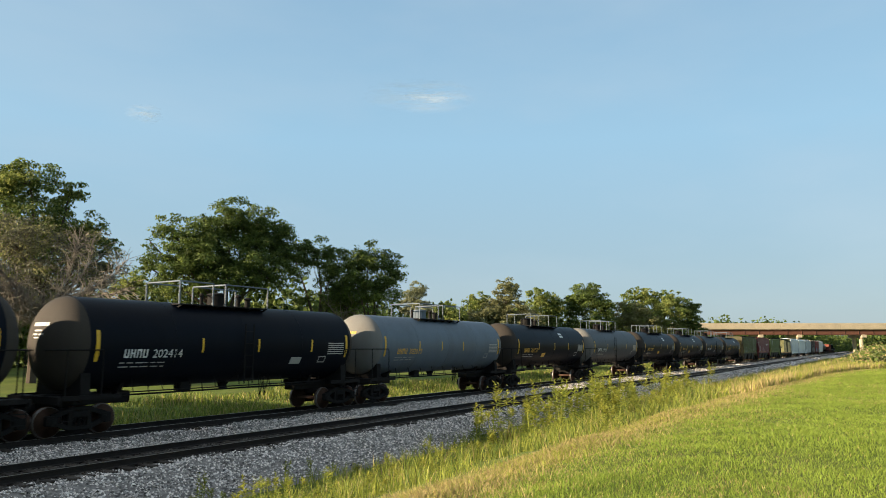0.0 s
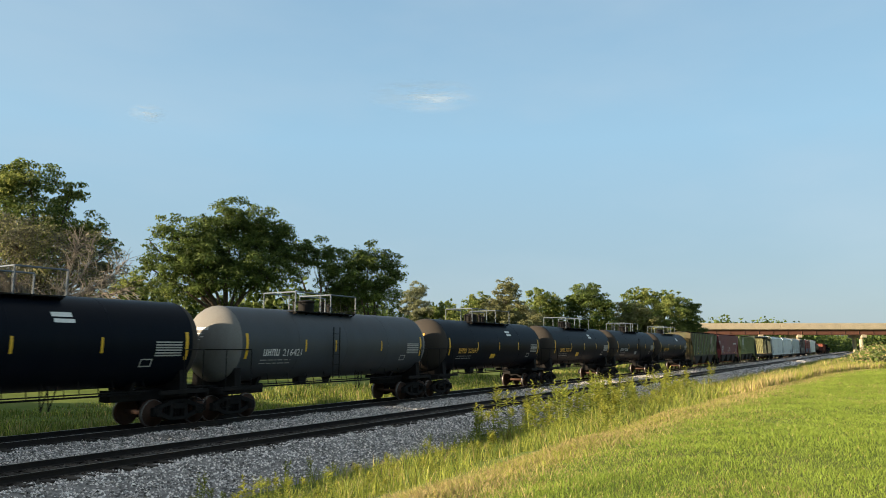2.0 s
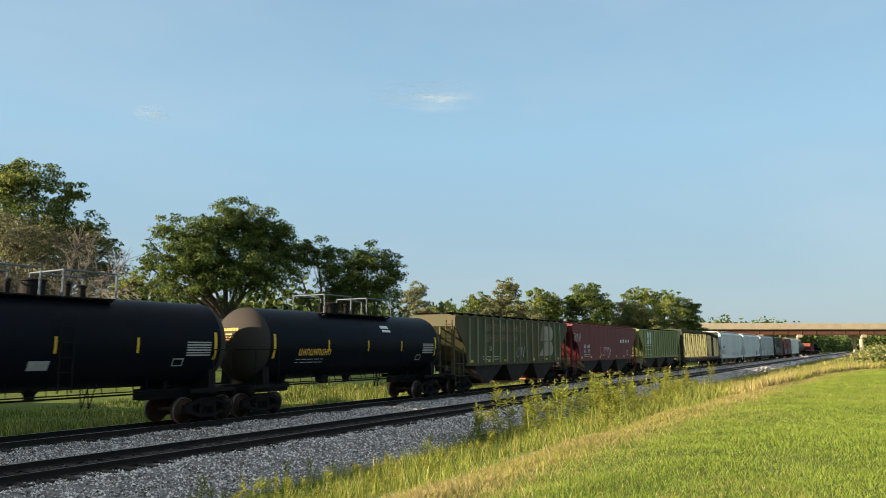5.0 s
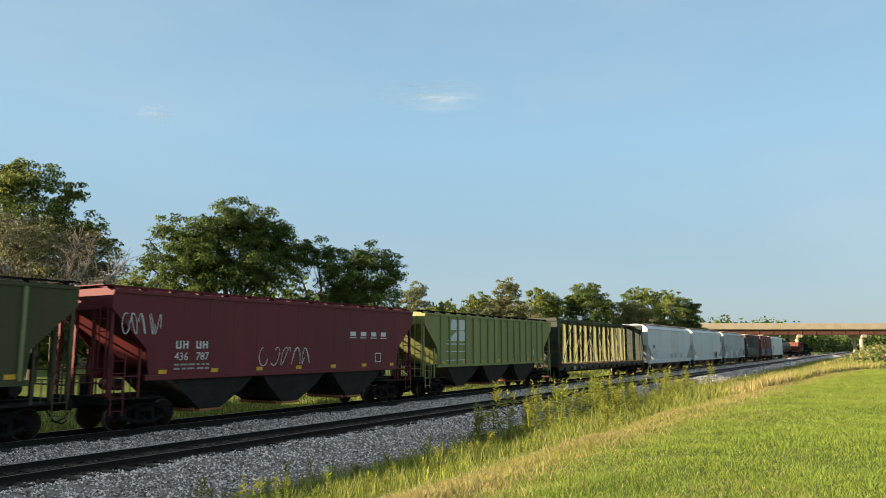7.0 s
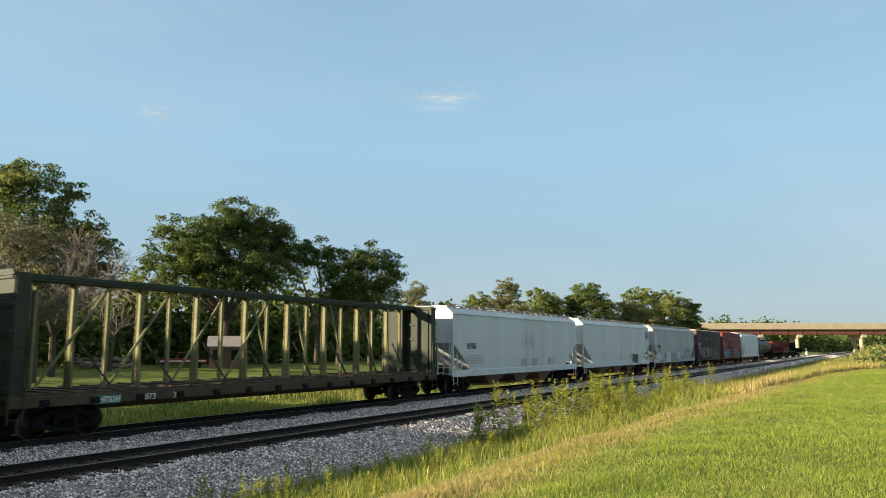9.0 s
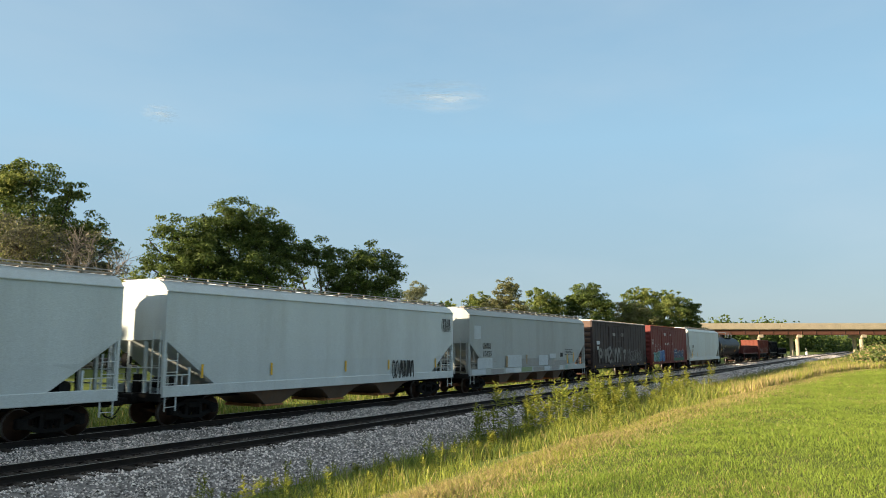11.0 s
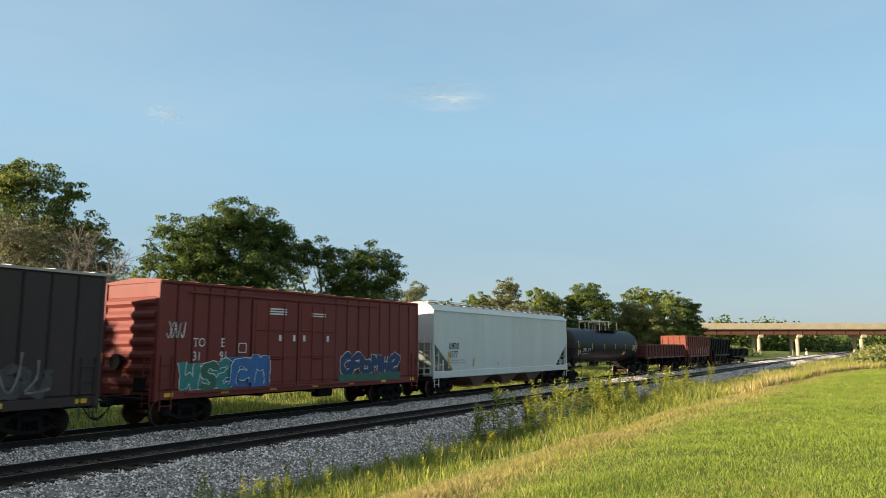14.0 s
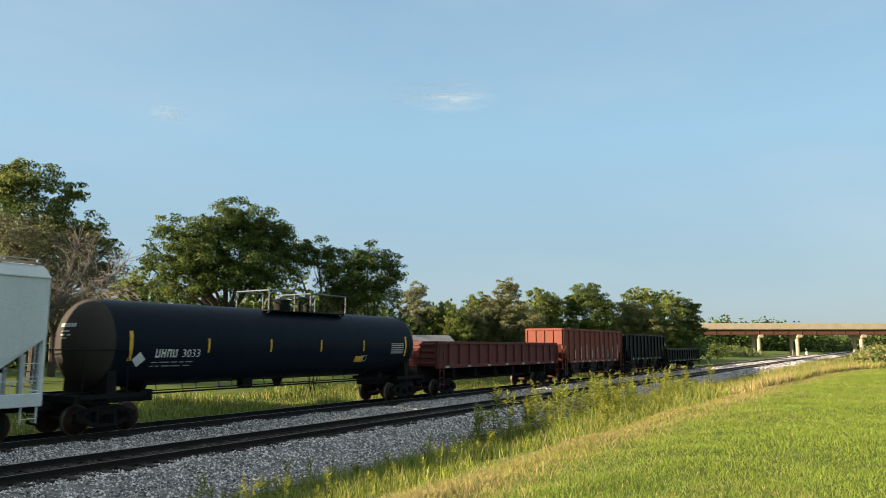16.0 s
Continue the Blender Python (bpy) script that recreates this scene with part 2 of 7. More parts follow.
M.update(
    lawn=mat("mown_grass", (0.25, 0.325, 0.05), 0.6, dark=(0.19, 0.255, 0.038), scale=0.4, mix=0.9, fine=3.0, bump=0.0, island=0.34, thin=0.4, spec=0.2),
    weed=leaf_mat("weed_blade", (0.34, 0.355, 0.06), (0.2, 0.23, 0.04), 0.4),
    weed_green=leaf_mat("green_weed", (0.16, 0.21, 0.04), (0.09, 0.125, 0.026), 0.35),
    dry=leaf_mat("dry_grass", (0.42, 0.325, 0.14), (0.28, 0.22, 0.09), 0.3),
    gold=leaf_mat("goldenrod_flower", (0.38, 0.37, 0.06), (0.26, 0.27, 0.045), 0.3),
    leaf_oak=leaf_mat("dark_oak_leaf", (0.092, 0.13, 0.026), (0.046, 0.072, 0.016), 0.36, 1.5),
    leaf_mid=leaf_mat("green_leaf", (0.165, 0.21, 0.048), (0.095, 0.13, 0.032), 0.48, 1.5),
    leaf_light=leaf_mat("light_green_leaf", (0.27, 0.295, 0.075), (0.17, 0.195, 0.05), 0.5, 1.5),
    leaf_olive=leaf_mat("olive_leaf", (0.235, 0.23, 0.098), (0.155, 0.155, 0.066), 0.48, 1.5),
    leaf_pale=leaf_mat("pale_grey_leaf", (0.23, 0.235, 0.12), (0.14, 0.15, 0.075), 0.4, 1.5),
    leaf_dull=leaf_mat("dull_brown_leaf", (0.14, 0.135, 0.088), (0.085, 0.082, 0.055), 0.35, 1.5),
    bark=mat("grey_brown_bark", (0.085, 0.065, 0.048), 0.9, dark=(0.045, 0.035, 0.027), scale=1.5, fine=12, bump=0.6, streak=(1, 1, 0.2)),
    twig=mat("bare_twig", (0.21, 0.18, 0.15), 0.9, dark=(0.13, 0.11, 0.09), scale=2, fine=12, bump=0.2),
)
# ---------------------------------------------------------------- mesh helpers
def part(name, bm, material, parent=None, label="", smooth=False):
    me = bpy.data.meshes.new(name)
    bm.to_mesh(me)
    bm.free()
    for mm in (material if isinstance(material, (list, tuple)) else (material,)):
        me.materials.append(mm)
    if smooth:
        for q in me.polygons:
            q.use_smooth = True
    ob = new(name, me)
    if parent:
        ob.parent = parent
    if label:
        tagged(ob, label)
    return ob


def empty(name, label, category, m=None, group="", kind=""):
    e = new(name)
    e.empty_display_size = 0.3
    if m is not None:
        e.matrix_world = m
    return tagged(e, label, category, group, kind)


def box(bm, x0, x1, y0, y1, z0, z1, bevel=0.0, mi=0):
    """A box between those planes, its edges bevelled."""
    r = bmesh.ops.create_cube(bm, size=1, matrix=Matrix.LocRotScale(
        ((x0 + x1) / 2, (y0 + y1) / 2, (z0 + z1) / 2), None, (abs(x1 - x0), abs(y1 - y0), abs(z1 - z0))))
    vs = r["verts"]
    fs = {f for v in vs for f in v.link_faces}
    for f in fs:
        f.material_index = mi
    if bevel:
        es = {e for v in vs for e in v.link_edges}
        bmesh.ops.bevel(bm, geom=list(es), offset=bevel, segments=1, affect="EDGES", profile=0.5, material=mi)
    return bm


def rod(bm, a, b, r, n=8, r2=None, mi=0):
    """A round bar from a to b."""
    a, b = Vector(a), Vector(b)
    d = b - a
    q = d.to_track_quat("Z", "Y").to_matrix().to_4x4()
    made = bmesh.ops.create_cone(bm, cap_ends=True, segments=n, radius1=r, radius2=r if r2 is None else r2, depth=d.length,
                                 matrix=Matrix.Translation((a + b) / 2) @ q)
    if mi:
        for f in {f for v in made["verts"] for f in v.link_faces}:
            f.material_index = mi
    return bm


def beam(bm, a, b, w, h, mi=0):
    """A square bar from a to b, w wide and h high."""
    a, b = Vector(a), Vector(b)
    d = b - a
    q = d.to_track_quat("X", "Z").to_matrix().to_4x4()
    made = bmesh.ops.create_cube(bm, size=1, matrix=Matrix.Translation((a + b) / 2) @ q @ Matrix.Diagonal((d.length, w, h, 1)))
    for f in {f for v in made["verts"] for f in v.link_faces}:
        f.material_index = mi
    return bm


def prism(bm, outline, axis, a, b, mi=0):
    """An outline of (u, v) drawn out from a to b along x (u, v = y, z) or y (u, v = x, z)."""
    def at(u, v, w):
        return (w, u, v) if axis == "x" else (u, w, v)
    lo = [bm.verts.new(at(u, v, a)) for u, v in outline]
    hi = [bm.verts.new(at(u, v, b)) for u, v in outline]
    n = len(outline)
    fs = [bm.faces.new(lo), bm.faces.new(hi[::-1])]
    for i in range(n):
        fs.append(bm.faces.new((lo[i], hi[i], hi[(i + 1) % n], lo[(i + 1) % n])))
    for f in fs:
        f.material_index = mi
    bmesh.ops.recalc_face_normals(bm, faces=fs)
    return bm


def lathe(bm, rings, n=40, axis="x", centre=(0, 0, 0), mi=0, caps=True):
    """A body of revolution: rings of (place along the axis, radius)."""
    cx, cy, cz = centre
    loops = []
    for s, r in rings:
        lp = []
        for i in range(n):
            t = 2 * math.pi * i / n
            u, v = r * math.cos(t), r * math.sin(t)
            lp.append(bm.verts.new({"x": (cx + s, cy + u, cz + v), "y": (cx + u, cy + s, cz + v), "z": (cx + u, cy + v, cz + s)}[axis]))
        loops.append(lp)
    fs = []
    for a, b in zip(loops, loops[1:]):
        for i in range(n):
            fs.append(bm.faces.new((a[i], b[i], b[(i + 1) % n], a[(i + 1) % n])))
    if caps:
        fs.append(bm.faces.new(loops[0]))
        fs.append(bm.faces.new(loops[-1]))
    for f in fs:
        f.material_index = mi
    bmesh.ops.recalc_face_normals(bm, faces=fs)
    return bm


def soup(name, verts, faces, materials, parent=None, mat_index=None, smooth=False):
    me = bpy.data.meshes.new(name)
    me.from_pydata(verts, [], faces)
    for mm in (materials if isinstance(materials, (list, tuple)) else (materials,)):
        me.materials.append(mm)
    if mat_index is not None:
        me.polygons.foreach_set("material_index", mat_index)
    if smooth:
        me.polygons.foreach_set("use_smooth", [True] * len(me.polygons))
    me.update()
    ob = new(name, me)
    if parent:
        ob.parent = parent
    return ob


def soup_np(name, verts, faces, materials, parent=None, mat_index=None):
    """The same from arrays; all faces have as many corners."""
    me = bpy.data.meshes.new(name)
    nv, nf, k = len(verts), len(faces), faces.shape[1]
    me.vertices.add(nv)
    me.vertices.foreach_set("co", np.asarray(verts, np.float32).ravel())
    me.loops.add(nf * k)
    me.loops.foreach_set("vertex_index", np.asarray(faces, np.int32).ravel())
    me.polygons.add(nf)
    me.polygons.foreach_set("loop_start", np.arange(0, nf * k, k, dtype=np.int32))
    for mm in (materials if isinstance(materials, (list, tuple)) else (materials,)):
        me.materials.append(mm)
    if mat_index is not None:
        me.polygons.foreach_set("material_index", np.asarray(mat_index, np.int32))
    me.update(calc_edges=True)
    ob = new(name, me)
    if parent:
        ob.parent = parent
    return ob
# ---------------------------------------------------------------- ground, track
NEAR, FAR = 16.72, 22.32             # centre lines of the two tracks; rail tops at z = 0
RAILS_FROM, RAILS_TO = -80.0, 900.0
PROFILE = [(-3000, 1.1), (-40, 1.1), (2.6, 1.1), (4.2, 0.98), (6.0, 0.5), (8.5, -0.2), (10.5, -0.52), (13.0, -0.78), (14.2, -0.8),
           (26.0, -0.8), (28.0, -0.95), (31.0, -0.9), (40.0, -0.4), (60.0, 0.4), (85.0, 0.6), (200.0, -0.6), (3000, 0.0)]


def wobble(x, y, s, k=0.0):
    return np.sin(x * s + 1.7 * np.sin(y * s * 0.8 + k) + k) * np.sin(y * s * 1.1 + 1.3 * np.sin(x * s * 0.7 + k))


def ground_z(x, y):
    x, y = np.asarray(x, float), np.asarray(y, float)
    p = np.array(PROFILE)
    edge = np.interp(x, [-200, 8, 20, 35, 49, 62, 120], [0.4, 0.35, 0.45, -0.2, -0.9, -1.8, -3.0])
    yy = np.where((y < 14) & (y > -30), y - edge * np.clip((14 - y) / 10, 0, 1), y)
    z = np.interp(yy, p[:, 0], p[:, 1])
    soft = np.clip((14 - y) / 6, 0, 1) + np.clip((y - 27) / 6, 0, 1)
    return z + soft * (0.05 * wobble(x, y, 0.9) + 0.03 * wobble(x, y, 2.3, 1.0)) * (np.abs(x) < 400)


def axis(spans):
    out = []
    for a, b, s in spans:
        out += list(np.arange(a, b, s))
    return np.array(sorted(set(np.round(out, 3))))


gx = axis([(-3000, -300, 300), (-300, -40, 20), (-40, 0, 2), (0, 45, 0.4), (45, 120, 1.5), (120, 420, 10), (420, 3001, 258)])
gy = axis([(-3000, -200, 280), (-200, -20, 15), (-20, -4, 1), (-4, 15, 0.4), (15, 50, 1.0), (50, 200, 8), (200, 3001, 280)])
X, Y = np.meshgrid(gx, gy, indexing="ij")
Z = ground_z(X, Y)
ny = len(gy)
idx = np.arange(len(gx) * ny).reshape(len(gx), ny)
gf = np.stack([idx[:-1, :-1], idx[1:, :-1], idx[1:, 1:], idx[:-1, 1:]], -1).reshape(-1, 4)
ground = soup_np("ground", np.stack([X, Y, Z], -1).reshape(-1, 3), gf, M["ground"])
tagged(ground, "grassy ground with a mown bank, a weedy ditch and a field", "ground", kind="structure")

# ballast bed: one profile along both tracks
BED = [(12.2, -1.2), (13.0, -0.74), (14.6, -0.36), (15.2, -0.2), (18.2, -0.2), (19.0, -0.33), (20.1, -0.33), (20.8, -0.2),
       (23.9, -0.2), (24.6, -0.4), (26.2, -0.85), (27.0, -1.3)]
bx = axis([(-80, -5, 5), (-5, 70, 0.5), (70, 900.1, 10)])
by = np.unique(np.round(np.concatenate([[b[0] for b in BED], np.arange(13, 26, 0.35)]), 3))
X, Y = np.meshgrid(bx, by, indexing="ij")
Z = np.interp(Y, [b[0] for b in BED], [b[1] for b in BED]) + 0.03 * wobble(X, Y, 1.7) + 0.02 * wobble(X, Y, 5.1, 2)
idx = np.arange(X.size).reshape(X.shape)
bf = np.stack([idx[:-1, :-1], idx[1:, :-1], idx[1:, 1:], idx[:-1, 1:]], -1).reshape(-1, 4)
mid = (Y[:-1, :-1] + Y[:-1, 1:]) / 2
oil = (np.minimum(np.abs(mid - NEAR), np.abs(mid - FAR)) < 1.0).astype(int).reshape(-1)
bed = soup_np("ballast_bed", np.stack([X, Y, Z], -1).reshape(-1, 3), bf, [M["ballast"], M["oily"]], None, oil)
tagged(bed, "grey crushed stone ballast bed under two tracks", "ballast", kind="structure")


def rail(parent, y):
    bm = bmesh.new()
    prism(bm, [(y - 0.07, -0.17), (y + 0.07, -0.17), (y + 0.07, -0.155), (y + 0.012, -0.135), (y + 0.01, -0.045), (y + 0.036, -0.035),
               (y + 0.036, -0.004), (y - 0.036, -0.004), (y - 0.036, -0.035), (y - 0.01, -0.045), (y - 0.012, -0.135), (y - 0.07, -0.155)],
          "x", RAILS_FROM, RAILS_TO)
    box(bm, RAILS_FROM, RAILS_TO, y - 0.026, y + 0.026, -0.006, 0.0, mi=1)
    return part("rail", bm, [M["rail"], M["railtop"]], parent)


tracks = []
for y, what in ((NEAR, "empty"), (FAR, "used")):
    tr = empty("railway_track", "rusty steel rails on dark wooden ties in grey ballast", "railway track", pose(0, 0, 0), "tracks", "structure")
    tracks.append(tr)
    rail(tr, y - 0.755)
    rail(tr, y + 0.755)
# ---------------------------------------------------------------- ties and stones
def tie_mesh():
    bm = bmesh.new()
    box(bm, -0.115, 0.115, -1.3, 1.3, -0.36, -0.165, 0.015)
    for s in (-0.755, 0.755):
        box(bm, -0.1, 0.1, s - 0.17, s + 0.17, -0.166, -0.152)
        for q in (-0.13, 0.13):
            box(bm, -0.06, -0.03, s + q - 0.015, s + q + 0.015, -0.153, -0.13)
    return bm


rt = random.Random(3)
tm = None
for tr, y in ((tracks[0], NEAR), (tracks[1], FAR)):
    for k in range(150):
        q = 2.0 + k * 0.5
        if tm is None:
            ob = part("tie", tie_mesh(), M["tie"], tr)
            tm = ob.data
        else:
            ob = new("tie", tm)
            ob.parent = tr
        ob.matrix_basis = pose(q + rt.uniform(-0.03, 0.03), y + rt.uniform(-0.05, 0.05), rt.uniform(-0.012, 0.006), 0, 0, rt.uniform(-1, 1))
    vs, fs = [], []
    for k in range(500):
        q = 77.0 + k * 0.5
        b = len(vs)
        for dx, dy, z in ((-0.115, -1.3, -0.165), (0.115, -1.3, -0.165), (0.115, 1.3, -0.165), (-0.115, 1.3, -0.165), (-0.115, -1.3, -0.3), (0.115, -1.3, -0.3)):
            vs.append((q + dx, y + dy, z))
        fs += [(b, b + 1, b + 2, b + 3), (b, b + 4, b + 5, b + 1)]
    tagged(soup("far_ties", vs, fs, M["tie"], tr), kind="stuff")

rng = np.random.default_rng(11)


def stones(n, x0, x1, power, size):
    """Crushed stones on the ballast bed: squashed angular lumps, half sunk."""
    u = rng.random(n)
    x = x0 + (x1 - x0) * u ** power
    y = rng.uniform(13.1, 25.6, n)
    for c in (NEAR, FAR):                                   # few on the ties' middles and under the rails
        for s in (-0.755, 0.755):
            y = np.where(np.abs(y - c - s) < 0.09, y + 0.2, y)
    z = np.interp(y, [b[0] for b in BED], [b[1] for b in BED]) + 0.03 * wobble(x, y, 1.7) + 0.02 * wobble(x, y, 5.1, 2)
    r = size * rng.uniform(0.6, 1.5, n) * (1 + x / 70)
    base = np.array([(1, 0, -0.25), (0, 1, -0.25), (-1, 0, -0.25), (0, -1, -0.25), (0, 0, 1)], float)
    v = base[None] * rng.uniform(0.6, 1.15, (n, 5, 1)) * r[:, None, None]
    v[:, :, 2] *= 0.75
    a = rng.uniform(0, 6.28, n)
    t = rng.uniform(-0.8, 0.8, n)
    ca, sa, ct, st = np.cos(a)[:, None], np.sin(a)[:, None], np.cos(t)[:, None], np.sin(t)[:, None]
    X1, Y1, Z1 = v[..., 0], v[..., 1] * ct - v[..., 2] * st, v[..., 1] * st + v[..., 2] * ct
    v = np.stack([X1 * ca - Y1 * sa + x[:, None], X1 * sa + Y1 * ca + y[:, None], Z1 + z[:, None] + 0.3 * r[:, None]], -1)
    f = np.array([(0, 1, 4), (1, 2, 4), (2, 3, 4), (3, 0, 4)])
    F = (np.arange(n)[:, None, None] * 5 + f[None]).reshape(-1, 3)
    dirty = np.minimum(np.abs(y - NEAR), np.abs(y - FAR)) < 0.95 + 0.12 * rng.normal(0, 1, n)
    ob = soup_np("ballast_stones", v.reshape(-1, 3), F, [M["stone"], M["oily_stone"]], None, np.repeat(dirty.astype(int), 4))
    return tagged(ob, "loose grey crushed stones of the ballast", "ballast", kind="stuff")


stones(190000, 1.0, 80.0, 1.6, 0.030)
stones(22000, 78.0, 300.0, 1.6, 0.045)


# ---------------------------------------------------------------- grass
def blades(name, x, y, h, w, lean, materials, which, label, z=None, curl=0.5):
    """Bent grass blades of three triangles each, standing on the ground."""
    n = len(x)
    z = ground_z(x, y) - 0.01 if z is None else z
    a = rng.uniform(0, 6.28, n)
    dx, dy = np.cos(a), np.sin(a)
    side = np.stack([-dy, dx, np.zeros(n)], -1) * (w / 2)[:, None]
    b = rng.uniform(0, 6.28, n)
    out = np.stack([np.cos(b), np.sin(b), np.zeros(n)], -1) * (lean * h)[:, None]
    base = np.stack([x, y, z], -1)
    up = np.array([0, 0, 1.0])
    mid = base + up * (h * 0.55)[:, None] + out * (0.5 - 0.2 * curl)
    tip = base + up * (h * (1 - 0.25 * lean))[:, None] + out
    v = np.stack([base - side, base + side, mid + side * 0.8, mid - side * 0.8, tip], 1).reshape(-1, 3)
    f = np.array([(0, 1, 2), (0, 2, 3), (3, 2, 4)])
    F = (np.arange(n)[:, None, None] * 5 + f[None]).reshape(-1, 3)
    ob = soup_np(name, v, F, materials, None, np.repeat(which, 3))
    return tagged(ob, label, "grass", kind="stuff")


def lawn_edge(x):
    return np.interp(x, [0, 8, 14, 20, 28, 35, 49, 62], [4.4, 4.5, 4.7, 4.7, 4.4, 4.0, 3.3, 1.0])


def spread(n, x0, x1, y0, y1, power=1.0):
    x = x0 + (x1 - x0) * rng.random(n) ** power
    return x, rng.uniform(y0, y1, n)


x, y = spread(460000, 5.5, 62, -4.5, 5.2, 2.0)
keep = (y < lawn_edge(x) + 0.25 * wobble(x, y, 2.1) + rng.normal(0, 0.12, len(x))) & (y > -0.12 * x + 0.2 - 1.0)
x, y = x[keep], y[keep]
pale = np.clip(0.03 + 0.52 * np.exp(-((lawn_edge(x) - y) / 0.6) ** 2) + 0.22 * np.exp(-((lawn_edge(x) - y) / 1.5) ** 2) + 0.12 * (wobble(x, y, 0.7, 3) > 0.45), 0, 1)
which = (rng.random(len(x)) < pale).astype(int)
h = rng.uniform(0.03, 0.07, len(x)) * (1 + 0.25 * wobble(x, y, 1.3, 2)) * (1 + 0.012 * x)
blades("mown_lawn", x, y, h, 0.0035 + 0.00046 * x + 0 * h, rng.uniform(0.2, 1.0, len(x)), [M["lawn"], M["dry"]], which, "bright green mown lawn with a dry straw-coloured edge")

# short straw along the foot of the bank
x = 5.5 + 50 * rng.random(70000) ** 1.8
y = lawn_edge(x) + 0.45 + 0.55 * rng.normal(0, 1, len(x)) + 0.25 * np.sin(x * 0.9)
which = (rng.random(len(x)) < 0.38 + 0.2 * wobble(x, y, 0.6, 1)).astype(int)
blades("straw_strip", x, y, rng.uniform(0.04, 0.15, len(x)), 0.004 + 0.0006 * x, rng.uniform(0.3, 1.1, len(x)), [M["dry"], M["weed"]], which, "short straw-coloured grass at the foot of the bank")

# long grass and weeds of the ditch
x, y = spread(150000, 3.0, 170, 3.3, 13.9, 2.2)
edge = lawn_edge(x)
thick = np.clip(0.5 + 0.65 * wobble(x, y, 0.55, 1.0) + 0.3 * wobble(x, y, 1.9, 4.0), 0.08, 1)
keep = (y > edge - 0.05) & (rng.random(len(x)) < thick * np.clip((np.interp(x, [8, 22], [12.6, 14.0]) - y) / 2.6, 0.04, 1))
x, y, edge, thick = x[keep], y[keep], edge[keep], thick[keep]
grow = np.clip((y - edge - 0.8) / 2.0, 0.12, 1) * np.where(y > 12.3, 0.6, 1.0)
h = rng.uniform(0.22, 0.85, len(x)) * grow * (0.5 + 0.65 * thick) * np.interp(x, [8, 20, 28, 46, 60], [0.5, 1.0, 1.35, 1.3, 1.0])
dryness = np.clip(1.5 - (y - edge) / 1.0, 0.1, 0.85) + 0.35 * np.clip((x - 34) / 10, 0, 1)
r1 = rng.random(len(x))
which = np.where(r1 < dryness, 2, np.where(r1 > 0.68, 1, 0))
blades("ditch_grass", x, y, h, 0.005 + 0.008 * h + 0.0005 * x, rng.uniform(0.15, 0.8, len(x)), [M["weed"], M["weed_green"], M["dry"]], which, "long yellow-green grass and weeds in the ditch")

x = rng.uniform(50, 210, 14000)
y = rng.uniform(6.5, 13.1, len(x))
which = np.where(rng.random(len(x)) < 0.3, 2, (rng.random(len(x)) < 0.5).astype(int))
blades("far_ditch_grass", x, y, rng.uniform(0.35, 1.1, len(x)) * (0.7 + 0.4 * wobble(x, y, 0.4, 3)), 0.03 + 0.0004 * x, rng.uniform(0.1, 0.5, len(x)), [M["weed"], M["weed_green"], M["dry"]], which, "long grass in the ditch farther along the track")

# tall tan grass where the ditch meets the mown bank farther on
x = rng.uniform(33, 100, 22000)
y = lawn_edge(x) + 0.2 + rng.random(len(x)) ** 1.5 * np.interp(x, [33, 60, 100], [3.0, 7.0, 11.0]) - np.interp(x, [58, 100], [0, 11])
which = (rng.random(len(x)) < np.clip(0.45 + 0.45 * wobble(x, y, 0.25, 2), 0.1, 0.95)).astype(int)
blades("tall_dry_grass", x, y, rng.uniform(0.25, 0.7, len(x)), 0.016 + 0.0004 * x, rng.uniform(0.1, 0.5, len(x)), [M["dry"], M["weed"]], which, "tall tan dry grass on the bank")

# grass beyond the tracks, seen below the train
x, y = spread(80000, -6, 130, 25.7, 38, 1.4)
h = rng.uniform(0.2, 0.85, len(x)) * np.clip(0.6 + 0.6 * wobble(x, y, 0.5, 5), 0.2, 1.2)
which = np.where(rng.random(len(x)) < 0.14, 2, (rng.random(len(x)) < 0.66).astype(int))
blades("verge_grass", x, y, h, 0.03 + 0.0005 * np.maximum(x, 0), rng.uniform(0.1, 0.6, len(x)), [M["weed"], M["weed_green"], M["dry"]], which, "rough grass verge beyond the tracks")


